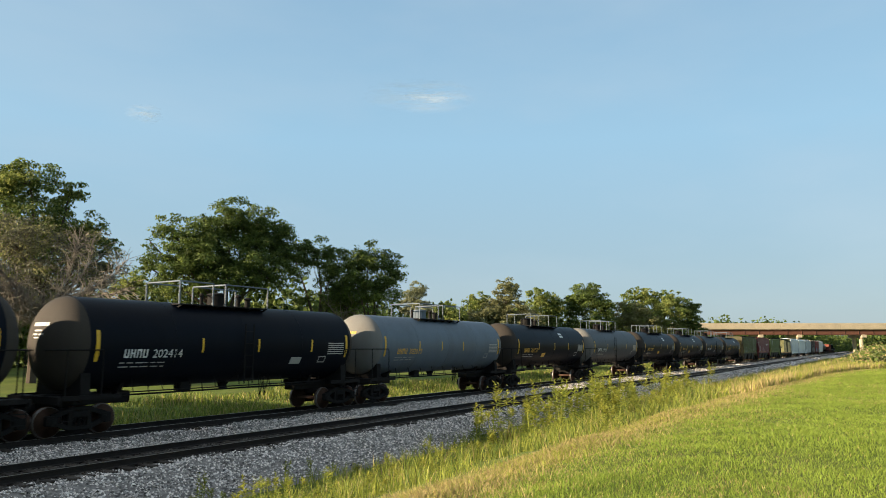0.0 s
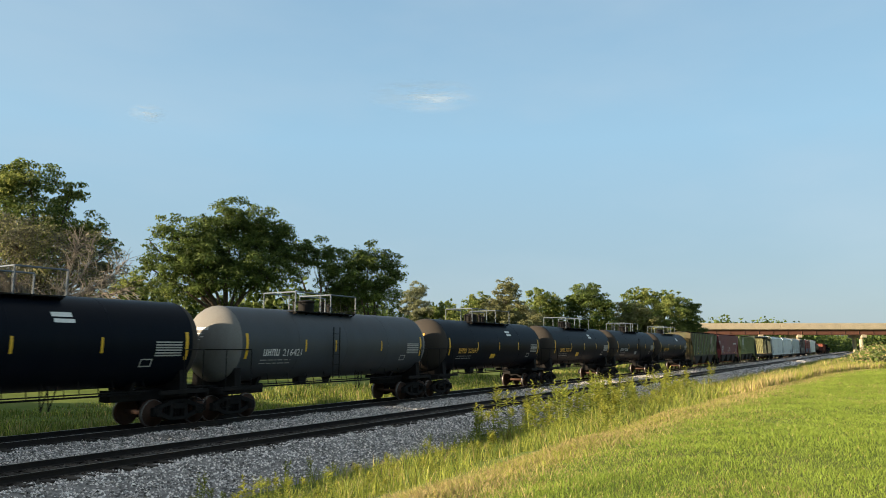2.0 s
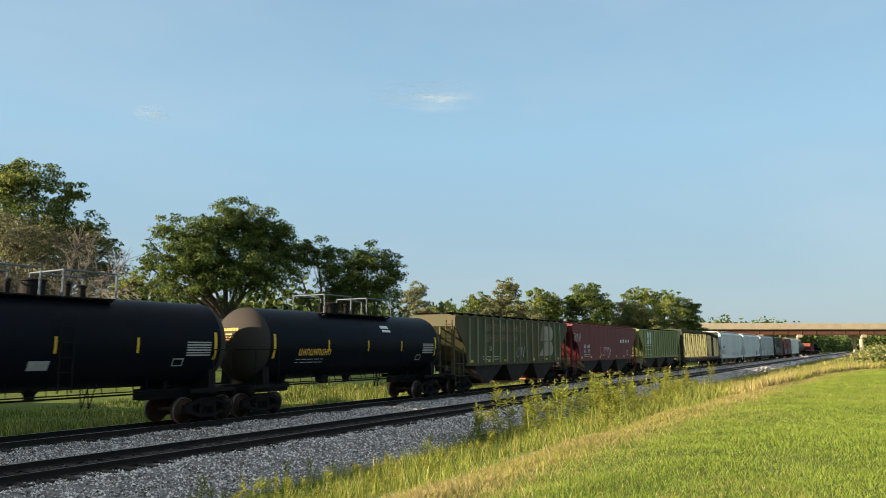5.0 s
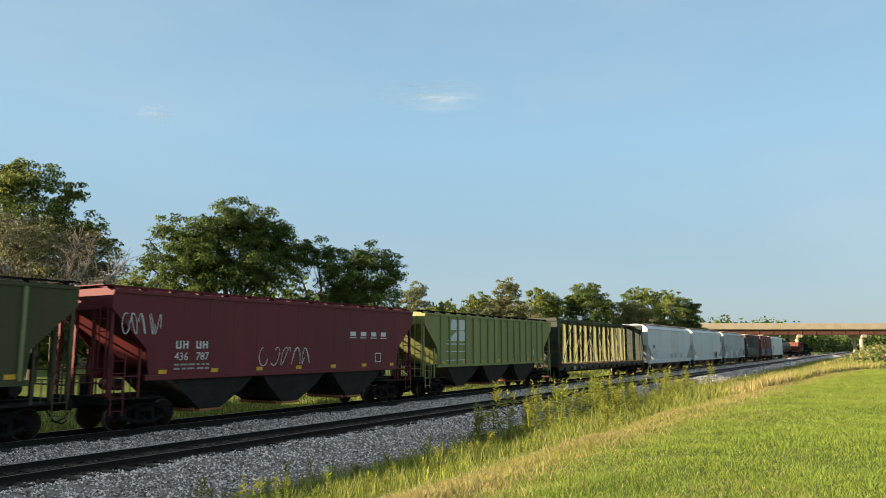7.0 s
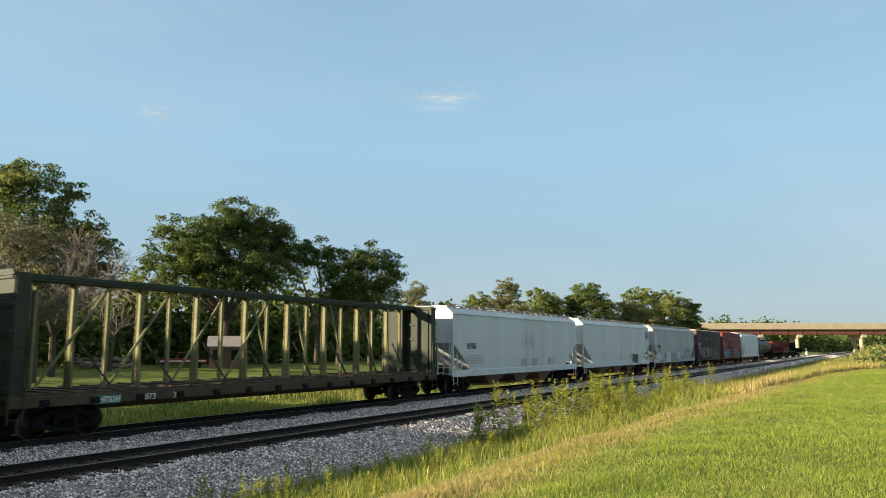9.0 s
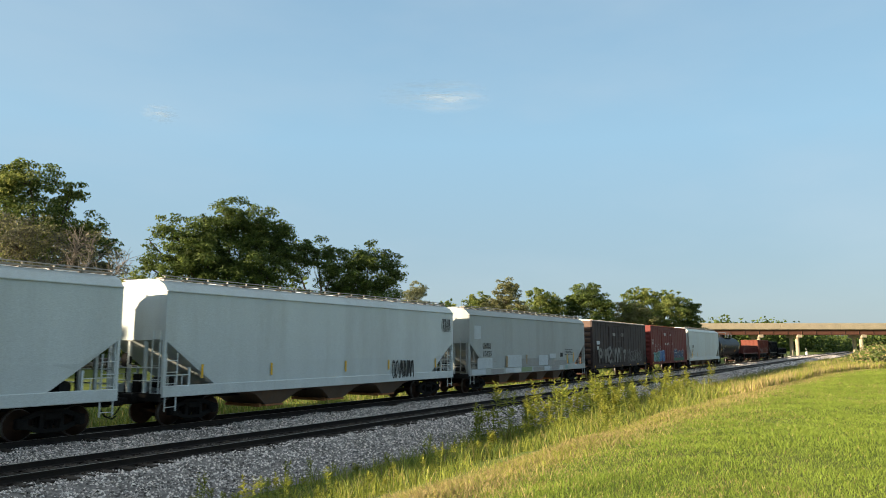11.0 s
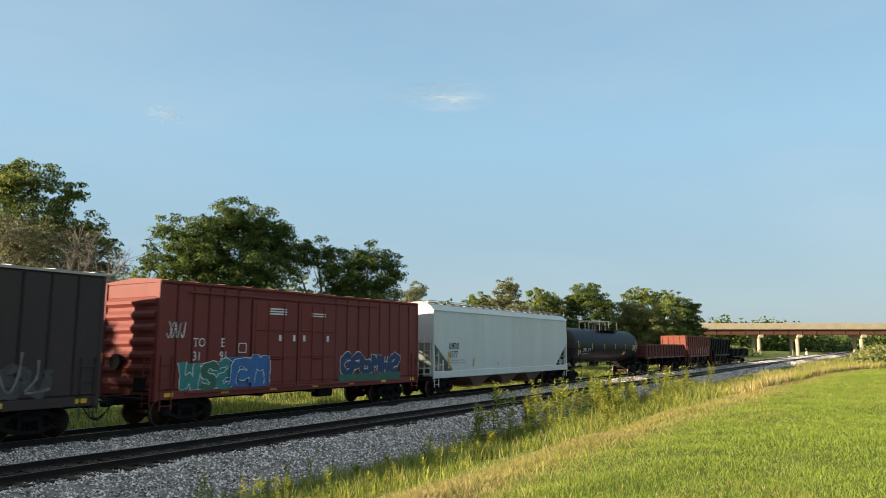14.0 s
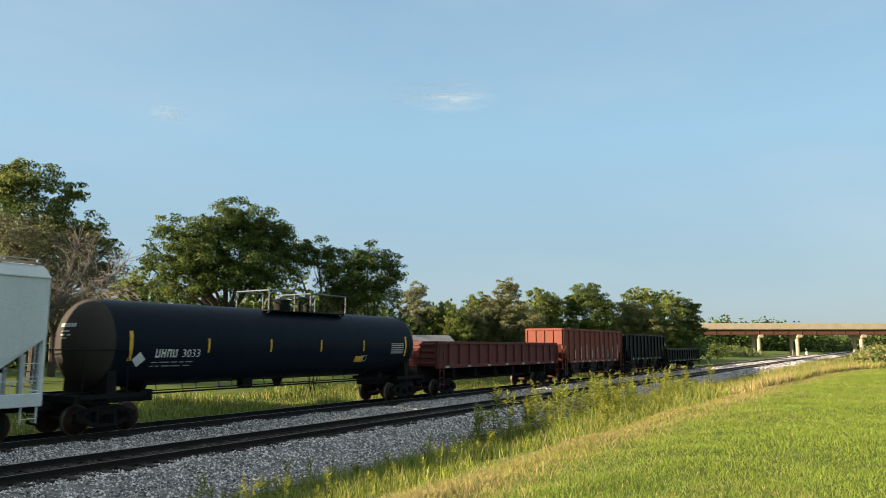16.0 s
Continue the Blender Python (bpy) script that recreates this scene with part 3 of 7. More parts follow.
def weed_plant_mesh(seed, h, gold):
    """One tall weed: stem, pointed leaves up its length and a feathery head."""
    r = random.Random(seed)
    vs, fs, mi = [], [], []

    def leaf(p, d, l, w, m):
        side = Vector((-d.y, d.x, 0)).normalized() * w / 2 if abs(d.x) + abs(d.y) > 0.01 else Vector((w / 2, 0, 0))
        b = len(vs)
        q = p + d * l
        vs.extend([tuple(p), tuple(p + d * l * 0.45 + side), tuple(q - Vector((0, 0, l * 0.2))), tuple(p + d * l * 0.45 - side)])
        fs.append((b, b + 1, b + 2, b + 3))
        mi.append(m)
    for s in range(r.randint(2, 4)):
        a, tilt = r.uniform(0, 6.28), r.uniform(0.02, 0.2)
        top = Vector((math.cos(a) * tilt * h, math.sin(a) * tilt * h, h * r.uniform(0.75, 1.05)))
        b = len(vs)
        vs.extend([(-0.006, 0, 0), (0.006, 0, 0), tuple(top + Vector((0.003, 0, 0))), tuple(top - Vector((0.003, 0, 0)))])
        fs.append((b, b + 1, b + 2, b + 3))
        mi.append(0)
        for k in range(16):
            t = 0.1 + 0.75 * k / 16
            an = r.uniform(0, 6.28)
            leaf(top * t, Vector((math.cos(an), math.sin(an), r.uniform(0.1, 0.7))), r.uniform(0.09, 0.20) * (1.2 - t * 0.5), 0.045, r.choice((0, 0, 1)))
        for k in range(22):
            t = 0.72 + 0.3 * k / 22
            an = r.uniform(0, 6.28)
            leaf(top * t, Vector((math.cos(an), math.sin(an), r.uniform(0.2, 1.0))), r.uniform(0.05, 0.13) * (1.35 - (t - 0.7) * 2.5), 0.04, 2 if gold else 0)
    return vs, fs, mi


kinds = []
for s, (h, gold) in enumerate(((1.0, True), (0.8, True), (1.15, False), (0.65, False), (0.9, True), (0.7, True))):
    vs, fs, mi = weed_plant_mesh(s, h, gold)
    me = bpy.data.meshes.new("weed_plant")
    me.from_pydata(vs, [], fs)
    for k in ("weed", "weed_green", "gold"):
        me.materials.append(M[k])
    me.polygons.foreach_set("material_index", mi)
    kinds.append((me, gold))
r = random.Random(8)
spots = [(10.0, 11.9), (15.3, 11.2), (22.8, 10.4), (23.3, 10.9), (28.5, 10.0), (29.3, 10.6), (39.0, 10.0), (38.0, 9.2)]
while len(spots) < 280:
    q = 6 + 52 * r.random() ** 1.15
    yy = r.uniform(6.4, 12.8)
    if float(wobble(np.array(q), np.array(yy), 0.55, 1.0)) > -0.25 or q > 24:
        spots.append((q, yy))
for k, (q, yy) in enumerate(spots):
    me, gold = kinds[k % len(kinds)]
    ob = new("weed_plant", me)
    s = r.uniform(0.7, 1.2) * (1.85 if 20 < q < 45 and yy > 8 else (0.7 if q < 16 else 0.95))
    ob.matrix_world = Matrix.Translation((q, yy, float(ground_z(q, yy)) - 0.02)) @ Euler((0, 0, r.uniform(0, 6.28))).to_matrix().to_4x4() @ Matrix.Diagonal((s, s, s, 1))
    tagged(ob, "tall yellow-flowering weed growing in the ditch" if gold else "tall leafy green weed growing in the ditch", "weed", "weeds in the ditch")


# ---------------------------------------------------------------- trees
def grow_tree(x, y, masses, leaves, seed, leaf_size, label, name="tree", dense=1.0):
    """A tapered trunk with forking limbs that reach into the crown's masses (dx, dy, height, half width, half height); each mass
    is made of many small leaf clumps with gaps between them."""
    r = random.Random(seed)
    g = np.random.default_rng(seed)
    tree = empty(name, label, "tree", pose(x, y, -0.78), "trees beyond the tracks")
    h = max(m[2] + m[4] for m in masses)
    tr = 0.018 * h + 0.05
    bm = bmesh.new()
    low = min(m[2] - m[4] for m in masses)
    fork = Vector((r.uniform(-0.3, 0.3), r.uniform(-0.3, 0.3), max(0.6, min(low + 1.0, 0.3 * h))))
    rod(bm, (0, 0, 0), fork, tr, 9, tr * 0.8)
    clumps = []
    for dx, dy, z, rw_, rh in sorted(masses, key=lambda m: m[2]):
        c = Vector((dx, dy, z))
        knee = fork.lerp(c, 0.5) + Vector((r.uniform(-0.4, 0.4), r.uniform(-0.4, 0.4), 0.25 * rh))
        rod(bm, fork, knee, tr * 0.5, 6, tr * 0.32)
        rod(bm, knee, c, tr * 0.32, 6, tr * 0.16)
        for k in range(max(9, int(12.5 * rw_ * rh / (1.0 + 0.04 * rw_ * rh)))):
            d = Vector((r.gauss(0, 1), r.gauss(0, 1), r.gauss(0.1, 1))).normalized()
            q = r.uniform(0.6, 1.06) if k % 3 else r.uniform(0.1, 0.6)
            p = c + Vector((d.x * rw_ * q, d.y * rw_ * q, d.z * rh * q))
            size = r.uniform(0.22, 0.44) * (min(rw_, rh) * 0.55 + 0.55)
            clumps.append((p, size))
            if k % 3 == 0:
                s = knee if p.z < c.z - 0.3 * rh else c
                mid = s.lerp(p, 0.55) + Vector((r.uniform(-0.2, 0.2), r.uniform(-0.2, 0.2), r.uniform(-0.1, 0.3)))
                rod(bm, s, mid, tr * 0.13, 5, tr * 0.08)
                rod(bm, mid, p, tr * 0.08, 4, tr * 0.02)
    part("trunk", bm, M["bark"], tree)
    area = np.array([q[1] ** 2 for q in clumps])
    n = int(dense * 4.2 * area.sum() * 3.14 / leaf_size ** 2)
    pick = g.choice(len(clumps), n, p=area / area.sum())
    cen, rad = np.array([tuple(q[0]) for q in clumps])[pick], np.array([q[1] for q in clumps])[pick]
    d = g.normal(0, 1, (n, 3))
    d /= np.linalg.norm(d, axis=1)[:, None]
    d[:, 2] = np.where((d[:, 2] < -0.3) & (g.random(n) < 0.6), -d[:, 2], d[:, 2])
    P = cen + d * (rad * (0.5 + 0.6 * g.random(n) ** 0.8))[:, None] * np.array([1.15, 1.15, 0.72])
    nrm = d * 0.9 + g.normal(0, 0.5, (n, 3)) + np.array([0, 0, 0.3])
    nrm /= np.linalg.norm(nrm, axis=1)[:, None]
    t1 = np.cross(nrm, g.normal(0, 1, (n, 3)))
    t1 /= np.linalg.norm(t1, axis=1)[:, None] + 1e-6
    t2 = np.cross(nrm, t1)
    s = (leaf_size * g.uniform(0.5, 1.2, n))[:, None]
    v = np.stack([P - t1 * s * 0.5, P + t2 * s * 0.34, P + t1 * s * 0.6, P - t2 * s * 0.34], 1)
    tone = g.integers(0, len(leaves), len(clumps))[pick]                  # most leaves of a clump share a tone
    tone = np.where(g.random(n) < 0.25, g.integers(0, len(leaves), n), tone)
    soup_np("crown", v.reshape(-1, 3), np.arange(n * 4).reshape(n, 4), [M[k] for k in leaves], tree, tone)
    return tree


def twig_tree(x, y, h, w, seed, label, n=900, lean=(0, 0)):
    """A dead tree: trunk, arching limbs, and a haze of bare twigs."""
    r = random.Random(seed)
    z0 = float(ground_z(x, y))
    tree = empty("bare_tree", label, "tree", pose(x, y, z0 - 0.1), "trees beyond the tracks")
    bm = bmesh.new()
    rod(bm, (0, 0, 0), (lean[0] * 0.2, lean[1] * 0.2, h * 0.3), 0.02 * h + 0.04, 8, 0.014 * h)
    part("trunk", bm, M["bark"], tree)
    vs, fs = [], []

    def strip(a, b, w0, w1):
        d = (b - a).normalized()
        for up in (Vector((0.2, 0.1, 1)), Vector((1, 0.3, 0))):
            s = d.cross(up).normalized()
            k = len(vs)
            vs.extend([tuple(a - s * w0), tuple(a + s * w0), tuple(b + s * w1), tuple(b - s * w1)])
            fs.append((k, k + 1, k + 2, k + 3))
    start = Vector((lean[0] * 0.2, lean[1] * 0.2, h * 0.28))
    boughs = []
    for k in range(16):
        a = r.uniform(0, 6.28)
        p, d = start.copy(), Vector((math.cos(a) * 0.9 + lean[0] * 0.1, math.sin(a) * 0.9 + lean[1] * 0.1, r.uniform(0.5, 1.4))).normalized()
        l = h * 0.13
        w0 = 0.008 * h
        for i in range(6):
            q = p + d * l * r.uniform(0.8, 1.2) * (w / h * 0.42 + 0.3)
            strip(p, q, w0, w0 * 0.75)
            boughs.append((p, q))
            p, w0 = q, w0 * 0.75
            d = (d + Vector((r.gauss(0, 0.22), r.gauss(0, 0.22), r.gauss(-0.12, 0.2)))).normalized()
    for k in range(n):
        a, b = r.choice(boughs)
        p = a.lerp(b, r.random())
        d = ((b - a).normalized() + Vector((r.gauss(0, 0.6), r.gauss(0, 0.6), r.gauss(0, 0.6)))).normalized()
        for i in range(3):
            q = p + d * r.uniform(0.3, 0.9)
            strip(p, q, 0.026 - 0.005 * i, 0.021 - 0.005 * i)
            p = q
            d = (d + Vector((r.gauss(0, 0.4), r.gauss(0, 0.4), r.gauss(-0.1, 0.35)))).normalized()
    soup("twig_canopy", vs, fs, M["twig"], tree)
    return tree


# the row beyond the field, from the head of the train to its tail
grow_tree(35.3, 65.1, [(-1.1, 0.6, 18.3, 3.0, 2.2), (-2.3, 3.0, 17.6, 2.6, 2.6), (1.2, -1.8, 17.4, 1.4, 2.0), (-2.1, 1.1, 13.2, 4.1, 3.1), (1.4, 1.1, 14.2, 3.7, 2.9), (3.1, -2.9, 14.4, 1.4, 1.7), (3.1, -1.8, 12.6, 2.1, 2.1), (5.2, -2.2, 12.8, 1.1, 1.5), (-1.1, -1.2, 9.6, 4.5, 2.3), (3.8, -2.2, 10.0, 1.6, 1.6)], ("leaf_mid", "leaf_light", "leaf_oak"), 41, 0.26, "tall green tree with an uneven stepped crown")
grow_tree(57.6, 81.7, [(-0.9, 0.6, 11.6, 2.8, 1.8), (-1.9, 2.6, 10.7, 2.2, 1.3), (1.4, -2.7, 10.7, 2.9, 1.9)], ("leaf_light", "leaf_light", "leaf_mid"), 44, 0.3, "low light green tree")
grow_tree(60.8, 69.0, [(0.1, -0.1, 18.9, 4.1, 2.9), (3.5, -1.0, 18.1, 3.8, 3.4), (-3.9, 1.2, 16.4, 3.1, 3.0), (-5.4, 4.4, 17.8, 2.3, 1.9), (-7.0, 6.1, 16.2, 0.8, 1.0), (-5.4, 2.4, 13.7, 3.8, 2.6), (-0.5, 0.5, 13.5, 6.7, 3.9), (5.3, -2.8, 16.1, 3.3, 3.1), (2.2, -4.2, 12.1, 4.9, 2.5), (-7.3, 5.8, 13.1, 1.8, 1.6), (-1.7, 3.5, 10.4, 6.4, 2.5)], ("leaf_oak", "leaf_oak", "leaf_mid"), 45, 0.3, "large dark green oak with a broad round crown")
grow_tree(71.6, 63.9, [(-0.1, 0.1, 16.0, 2.6, 2.3), (-1.2, 3.1, 15.2, 2.6, 2.6), (0.4, -2.4, 13.8, 2.7, 2.6), (1.9, -2.2, 10.5, 3.4, 2.3), (0.2, 1.9, 9.8, 3.1, 1.2)], ("leaf_oak", "leaf_mid", "leaf_oak"), 46, 0.3, "dark green tree with a thin top")
grow_tree(73.8, 56.6, [(-0.2, 0.3, 14.7, 2.8, 2.5), (2.3, -1.4, 13.3, 2.1, 2.6), (-2.4, 1.1, 12.4, 2.5, 2.6), (0.4, -0.5, 10.0, 4.1, 2.7), (-1.5, 4.1, 9.3, 3.0, 2.2)], ("leaf_oak", "leaf_mid", "leaf_oak"), 47, 0.3, "dark green tree with a dense crown")
grow_tree(107.9, 72.5, [(0.1, -0.1, 13.2, 2.1, 2.3), (-0.3, 1.5, 10.6, 1.7, 2.3), (-0.1, -1.3, 9.5, 2.3, 2.5)], ("leaf_pale",), 50, 0.32, "thin pale willow-like tree", dense=1.5)
grow_tree(111.0, 67.7, [(-0.3, 0.4, 9.9, 3.5, 1.9), (-0.7, 3.2, 7.5, 3.1, 2.7), (-0.2, -1.9, 6.9, 3.3, 2.7)], ("leaf_mid", "leaf_light"), 51, 0.36, "green tree at the field's edge", dense=1.5)
grow_tree(121.7, 67.1, [(-0.1, 0.2, 12.1, 2.9, 2.0), (0.3, 1.4, 8.9, 2.9, 2.9)], ("leaf_light", "leaf_mid"), 52, 0.38, "light green tree at the field's edge", dense=1.5)
grow_tree(122.5, 61.4, [(0.2, -0.4, 14.5, 2.8, 2.0), (1.1, 1.1, 11.0, 4.6, 2.9), (-2.9, 2.1, 7.7, 5.2, 3.2), (1.2, -2.5, 7.7, 5.0, 3.3)], ("leaf_olive", "leaf_olive", "leaf_pale"), 53, 0.3, "feathery olive tree at the field's edge", dense=1.5)
grow_tree(135.5, 59.5, [(-0.2, 0.4, 13.3, 3.8, 2.3), (1.6, -1.3, 10.7, 3.3, 2.8), (-2.1, 0.9, 8.5, 5.1, 3.0)], ("leaf_light", "leaf_mid"), 54, 0.38, "sunlit light green tree", dense=1.5)
grow_tree(142.7, 52.4, [(0.0, -0.0, 13.7, 4.3, 2.9), (-0.4, 3.2, 11.7, 2.6, 2.4), (0.3, -3.3, 11.6, 2.8, 2.6), (0.0, -0.1, 8.4, 5.5, 2.6)], ("leaf_mid", "leaf_oak"), 55, 0.34, "open-crowned dark green tree with visible limbs", dense=1.5)
grow_tree(151.3, 45.4, [(-0.1, 0.4, 10.0, 4.1, 3.2), (2.2, -1.9, 7.0, 6.1, 3.2), (-1.9, 2.4, 6.4, 3.6, 2.4)], ("leaf_olive", "leaf_olive", "leaf_light"), 56, 0.36, "olive green tree beyond the tracks", dense=1.5)
grow_tree(160.5, 42.5, [(-0.9, 3.2, 14.8, 4.3, 2.0), (1.9, -1.8, 14.1, 4.8, 2.0), (-1.5, -0.6, 10.8, 7.5, 3.3), (0.2, -0.6, 6.5, 6.3, 3.0)], ("leaf_light", "leaf_mid"), 57, 0.38, "broad light green tree", dense=1.5)
grow_tree(167.8, 37.6, [(0.0, -0.0, 11.1, 3.4, 2.9), (1.0, -0.6, 7.9, 3.1, 2.6), (-1.7, 1.9, 5.3, 4.6, 2.3)], ("leaf_mid", "leaf_oak"), 58, 0.36, "rounded green tree beside the track", dense=1.5)
grow_tree(201.5, 37.8, [(-0.2, 1.0, 2.3, 4.6, 2.4)], ("leaf_mid", "leaf_oak"), 60, 0.42, "dark green bush beside the track", name="bush")
grow_tree(173.6, 39.3, [(-0.0, 0.1, 3.4, 4.8, 2.4)], ("leaf_mid", "leaf_oak"), 61, 0.42, "dark green bush beside the track", name="bush")
grow_tree(33.4, 58.5, [(-2.6, 1.6, 11.6, 4.2, 2.9), (1.2, -0.7, 11.2, 3.2, 2.2), (-1.0, 0.6, 8.4, 5.2, 2.4), (3.2, -2.0, 10.2, 1.6, 1.8)], ("leaf_dull", "leaf_dull", "leaf_olive"), 40, 0.22, "thin grey-brown tree with few dull leaves", dense=0.42)
twig_tree(28.5, 52.5, 16.0, 14, 42, "dead grey-brown tree with a tangle of bare branches", 2200)
twig_tree(25.5, 57.5, 12.5, 9, 48, "dead grey-brown tree with low spreading bare branches", 1100)
twig_tree(42.0, 64.0, 13.0, 6, 43, "slender bare sapling before the trees", 60, (1.5, -1.0))
twig_tree(72.8, 61.0, 18.6, 3.5, 49, "bare grey treetop among green trees", 160)
# a lower row added out of view towards the sun, to shade verge and ballast
for k in range(14):
    q, yy, w = -55 + 5.2 * k, 43.5 + 1.2 * (k % 2), 2.9 + 0.3 * (k % 3)
    grow_tree(q, yy, [(0, 0, 10.2 + 0.5 * (k % 2), w * 1.1, 2.2), (-w * 0.4, 0.5, 7.0, w, 2.6), (w * 0.4, -0.5, 4.4, w * 1.1, 2.4), (0, 0.5, 2.2, w * 1.1, 1.9)],
              ("leaf_mid", "leaf_oak"), 80 + k, 0.6, "unseen green tree added to shade the verge", dense=1.5)



def thicket(name, pts, n, size, leaves, label, seed):
    """Undergrowth: leaf clumps over a strip of ground; pts are (x, y, height, spread)."""
    g = np.random.default_rng(seed)
    p = np.array(pts, float)
    s = g.random(n) * (len(p) - 1)
    i = s.astype(int)
    f = (s - i)[:, None]
    q = p[i] * (1 - f) + p[i + 1] * f
    x, y = q[:, 0] + g.normal(0, 1, n) * q[:, 3] * 0.4, q[:, 1] + g.normal(0, 1, n) * q[:, 3]
    top = q[:, 2] * (0.75 + 0.35 * wobble(x, y * 0.3, 0.42, seed) + 0.2 * wobble(x, y, 1.3, seed))
    z = ground_z(x, y) + np.abs(top) * g.random(n) ** 0.75
    P = np.stack([x, y, z], -1)
    nrm = g.normal(0, 0.7, (n, 3)) + np.array([-0.4, -0.4, 0.5])
    nrm /= np.linalg.norm(nrm, axis=1)[:, None]
    t1 = np.cross(nrm, g.normal(0, 1, (n, 3)))
    t1 /= np.linalg.norm(t1, axis=1)[:, None] + 1e-6
    t2 = np.cross(nrm, t1)
    k = size * g.uniform(0.5, 1.3, n)[:, None]
    v = np.stack([P - t1 * k * 0.5, P + t2 * k * 0.35, P + t1 * k * 0.6, P - t2 * k * 0.35], 1)
    ob = soup_np(name, v.reshape(-1, 3), np.arange(n * 4).reshape(n, 4), [M[q] for q in leaves], None, g.integers(0, len(leaves), n))
    return tagged(ob, label, "undergrowth", kind="stuff")


thicket("undergrowth", [(5, 78, 9, 2.5), (30, 80, 9, 2.5), (55, 84, 10, 3), (75, 76, 10, 3), (95, 78, 10, 3), (115, 74, 10, 3), (140, 66, 10, 3), (165, 50, 9, 3), (185, 42, 7, 3)], 60000, 0.85,
        ("leaf_oak", "leaf_mid", "leaf_oak"), "dense dark green undergrowth below the trees", 5)
thicket("distant_woods", [(455, 115, 15, 8), (480, 92, 20, 7), (500, 76, 17, 7), (525, 58, 20, 7), (545, 48, 15, 7), (600, 30, 15, 10), (640, 10, 15, 8), (640, -30, 13, 8), (600, -90, 12, 10)], 26000, 2.0,
        ("leaf_mid", "leaf_oak"), "distant green woods beyond the bridge", 6)
thicket("bank_brush", [(240, 44, 4, 2.5), (275, 44, 2.6, 3), (300, 47, 2.4, 3)], 4500, 0.8, ("leaf_mid", "leaf_olive"), "brush on the bank by the bridge", 7)
thicket("verge_brush", [(66, 0.0, 1.1, 0.8), (85, 0.0, 1.6, 1.0), (105, 0.2, 1.9, 1.2), (130, 1.0, 1.6, 1.6), (160, 3, 1.4, 2)], 14000, 0.3, ("weed_green", "leaf_olive", "dry", "leaf_mid"), "scrubby bushes at the far end of the bank", 9)
# ---------------------------------------------------------------- road bridge, house, sheds
BA, BB = Vector((350.8, 8.8, 0)), Vector((328.2, 45.6, 0))
along = (BB - BA).normalized()
b_turn = math.degrees(math.atan2(along.y, along.x))
bridge = empty("road_bridge", "pale concrete road bridge on brown girders over the railway", "bridge", pose(BA.x, BA.y, 0, 0, 0, b_turn))
# in the bridge's space x runs along the deck, -y... +y across it
bm = bmesh.new()
box(bm, -140, 110, -5.6, 5.6, 10.1, 10.7, 0.05)
part("deck", bm, M["concrete"], bridge)
for s in (-1, 1):
    for k in range(10):
        bm = bmesh.new()
        a = -140 + k * 25
        box(bm, a + 0.04, a + 24.96, s * 5.35, s * 5.75, 10.3, 12.75, 0.06)
        part("parapet", bm, M["concrete"], bridge)
for yy in (-4.6, -1.6, 1.6, 4.6):
    bm = bmesh.new()
    box(bm, -120, 85, yy - 0.05, yy + 0.05, 8.05, 10.1)
    box(bm, -120, 85, yy - 0.3, yy + 0.3, 8.0, 8.1)
    box(bm, -120, 85, yy - 0.3, yy + 0.3, 10.02, 10.1)
    for q in np.arange(-118, 84, 6):
        box(bm, q - 0.03, q + 0.03, yy - 0.25, yy + 0.25, 8.1, 10.05)
    part("girder", bm, M["girder"], bridge)
for q, n in ((0.0, 2), (27.0, 2), (43.2, 2), (-32.0, 2), (72.0, 2)):
    bm = bmesh.new()
    box(bm, q - 1.0, q + 1.0, -5.2, 5.2, 6.7, 8.0, 0.12)
    pier = part("pier_cap", bm, M["concrete"], bridge)
    for yy in (-2.6, 2.6):
        bm = bmesh.new()
        lathe(bm, [(-1.4, 0.78), (6.7, 0.78)], 18, "z", (q, yy, 0))
        part("column", bm, M["concrete"], bridge)
# earth ramp that carries the road up to the deck's ends
for s, a0 in ((1, 66.0), (-1, -70.0)):
    vs, fs = [], []
    o = Vector((BA.x, BA.y, 0))
    nrm = Vector((-along.y, along.x, 0))
    for k, (d, top) in enumerate(((0, 0), (16 if s > 0 else 14, 8.3), (90, 9.0), (320, 0.2))):
        for w, z in ((-26, 0), (-6.5, 1), (6.5, 1), (26, 0)):
            p = o + along * (a0 + s * d) + nrm * w
            vs.append((p.x, p.y, -1.0 + (top + 1.0) * z if z else -1.0))
    for k in range(3):
        for i in range(3):
            b = k * 4 + i
            fs.append((b, b + 1, b + 5, b + 4))
    fs.append((0, 1, 2, 3))
    tagged(soup("embankment", vs, fs, M["ground"]), "grassy embankment that carries the road to the bridge", "embankment", kind="structure")
soup_v = [(296, 50, -0.52), (303, 28.5, -0.52), (309, 28.5, -0.5), (302, 52, -0.5)]
tagged(soup("gravel_road", soup_v, [(0, 1, 2, 3)], M["ballast"]), "pale gravel track beside the railway", "road", kind="structure")

# cabinet beside the track near the bridge
bm = bmesh.new()
box(bm, 322.0, 322.9, 25.9, 26.7, -1.0, 0.9, 0.05)
box(bm, 321.9, 323.0, 25.8, 26.8, 0.9, 1.0, 0.03)
rod(bm, (321.6, 26.3, -1.0), (321.6, 26.3, 2.6), 0.07, 8)
tagged(part("signal_cabinet", bm, M["white"]), "white signal cabinet beside the track", "cabinet")


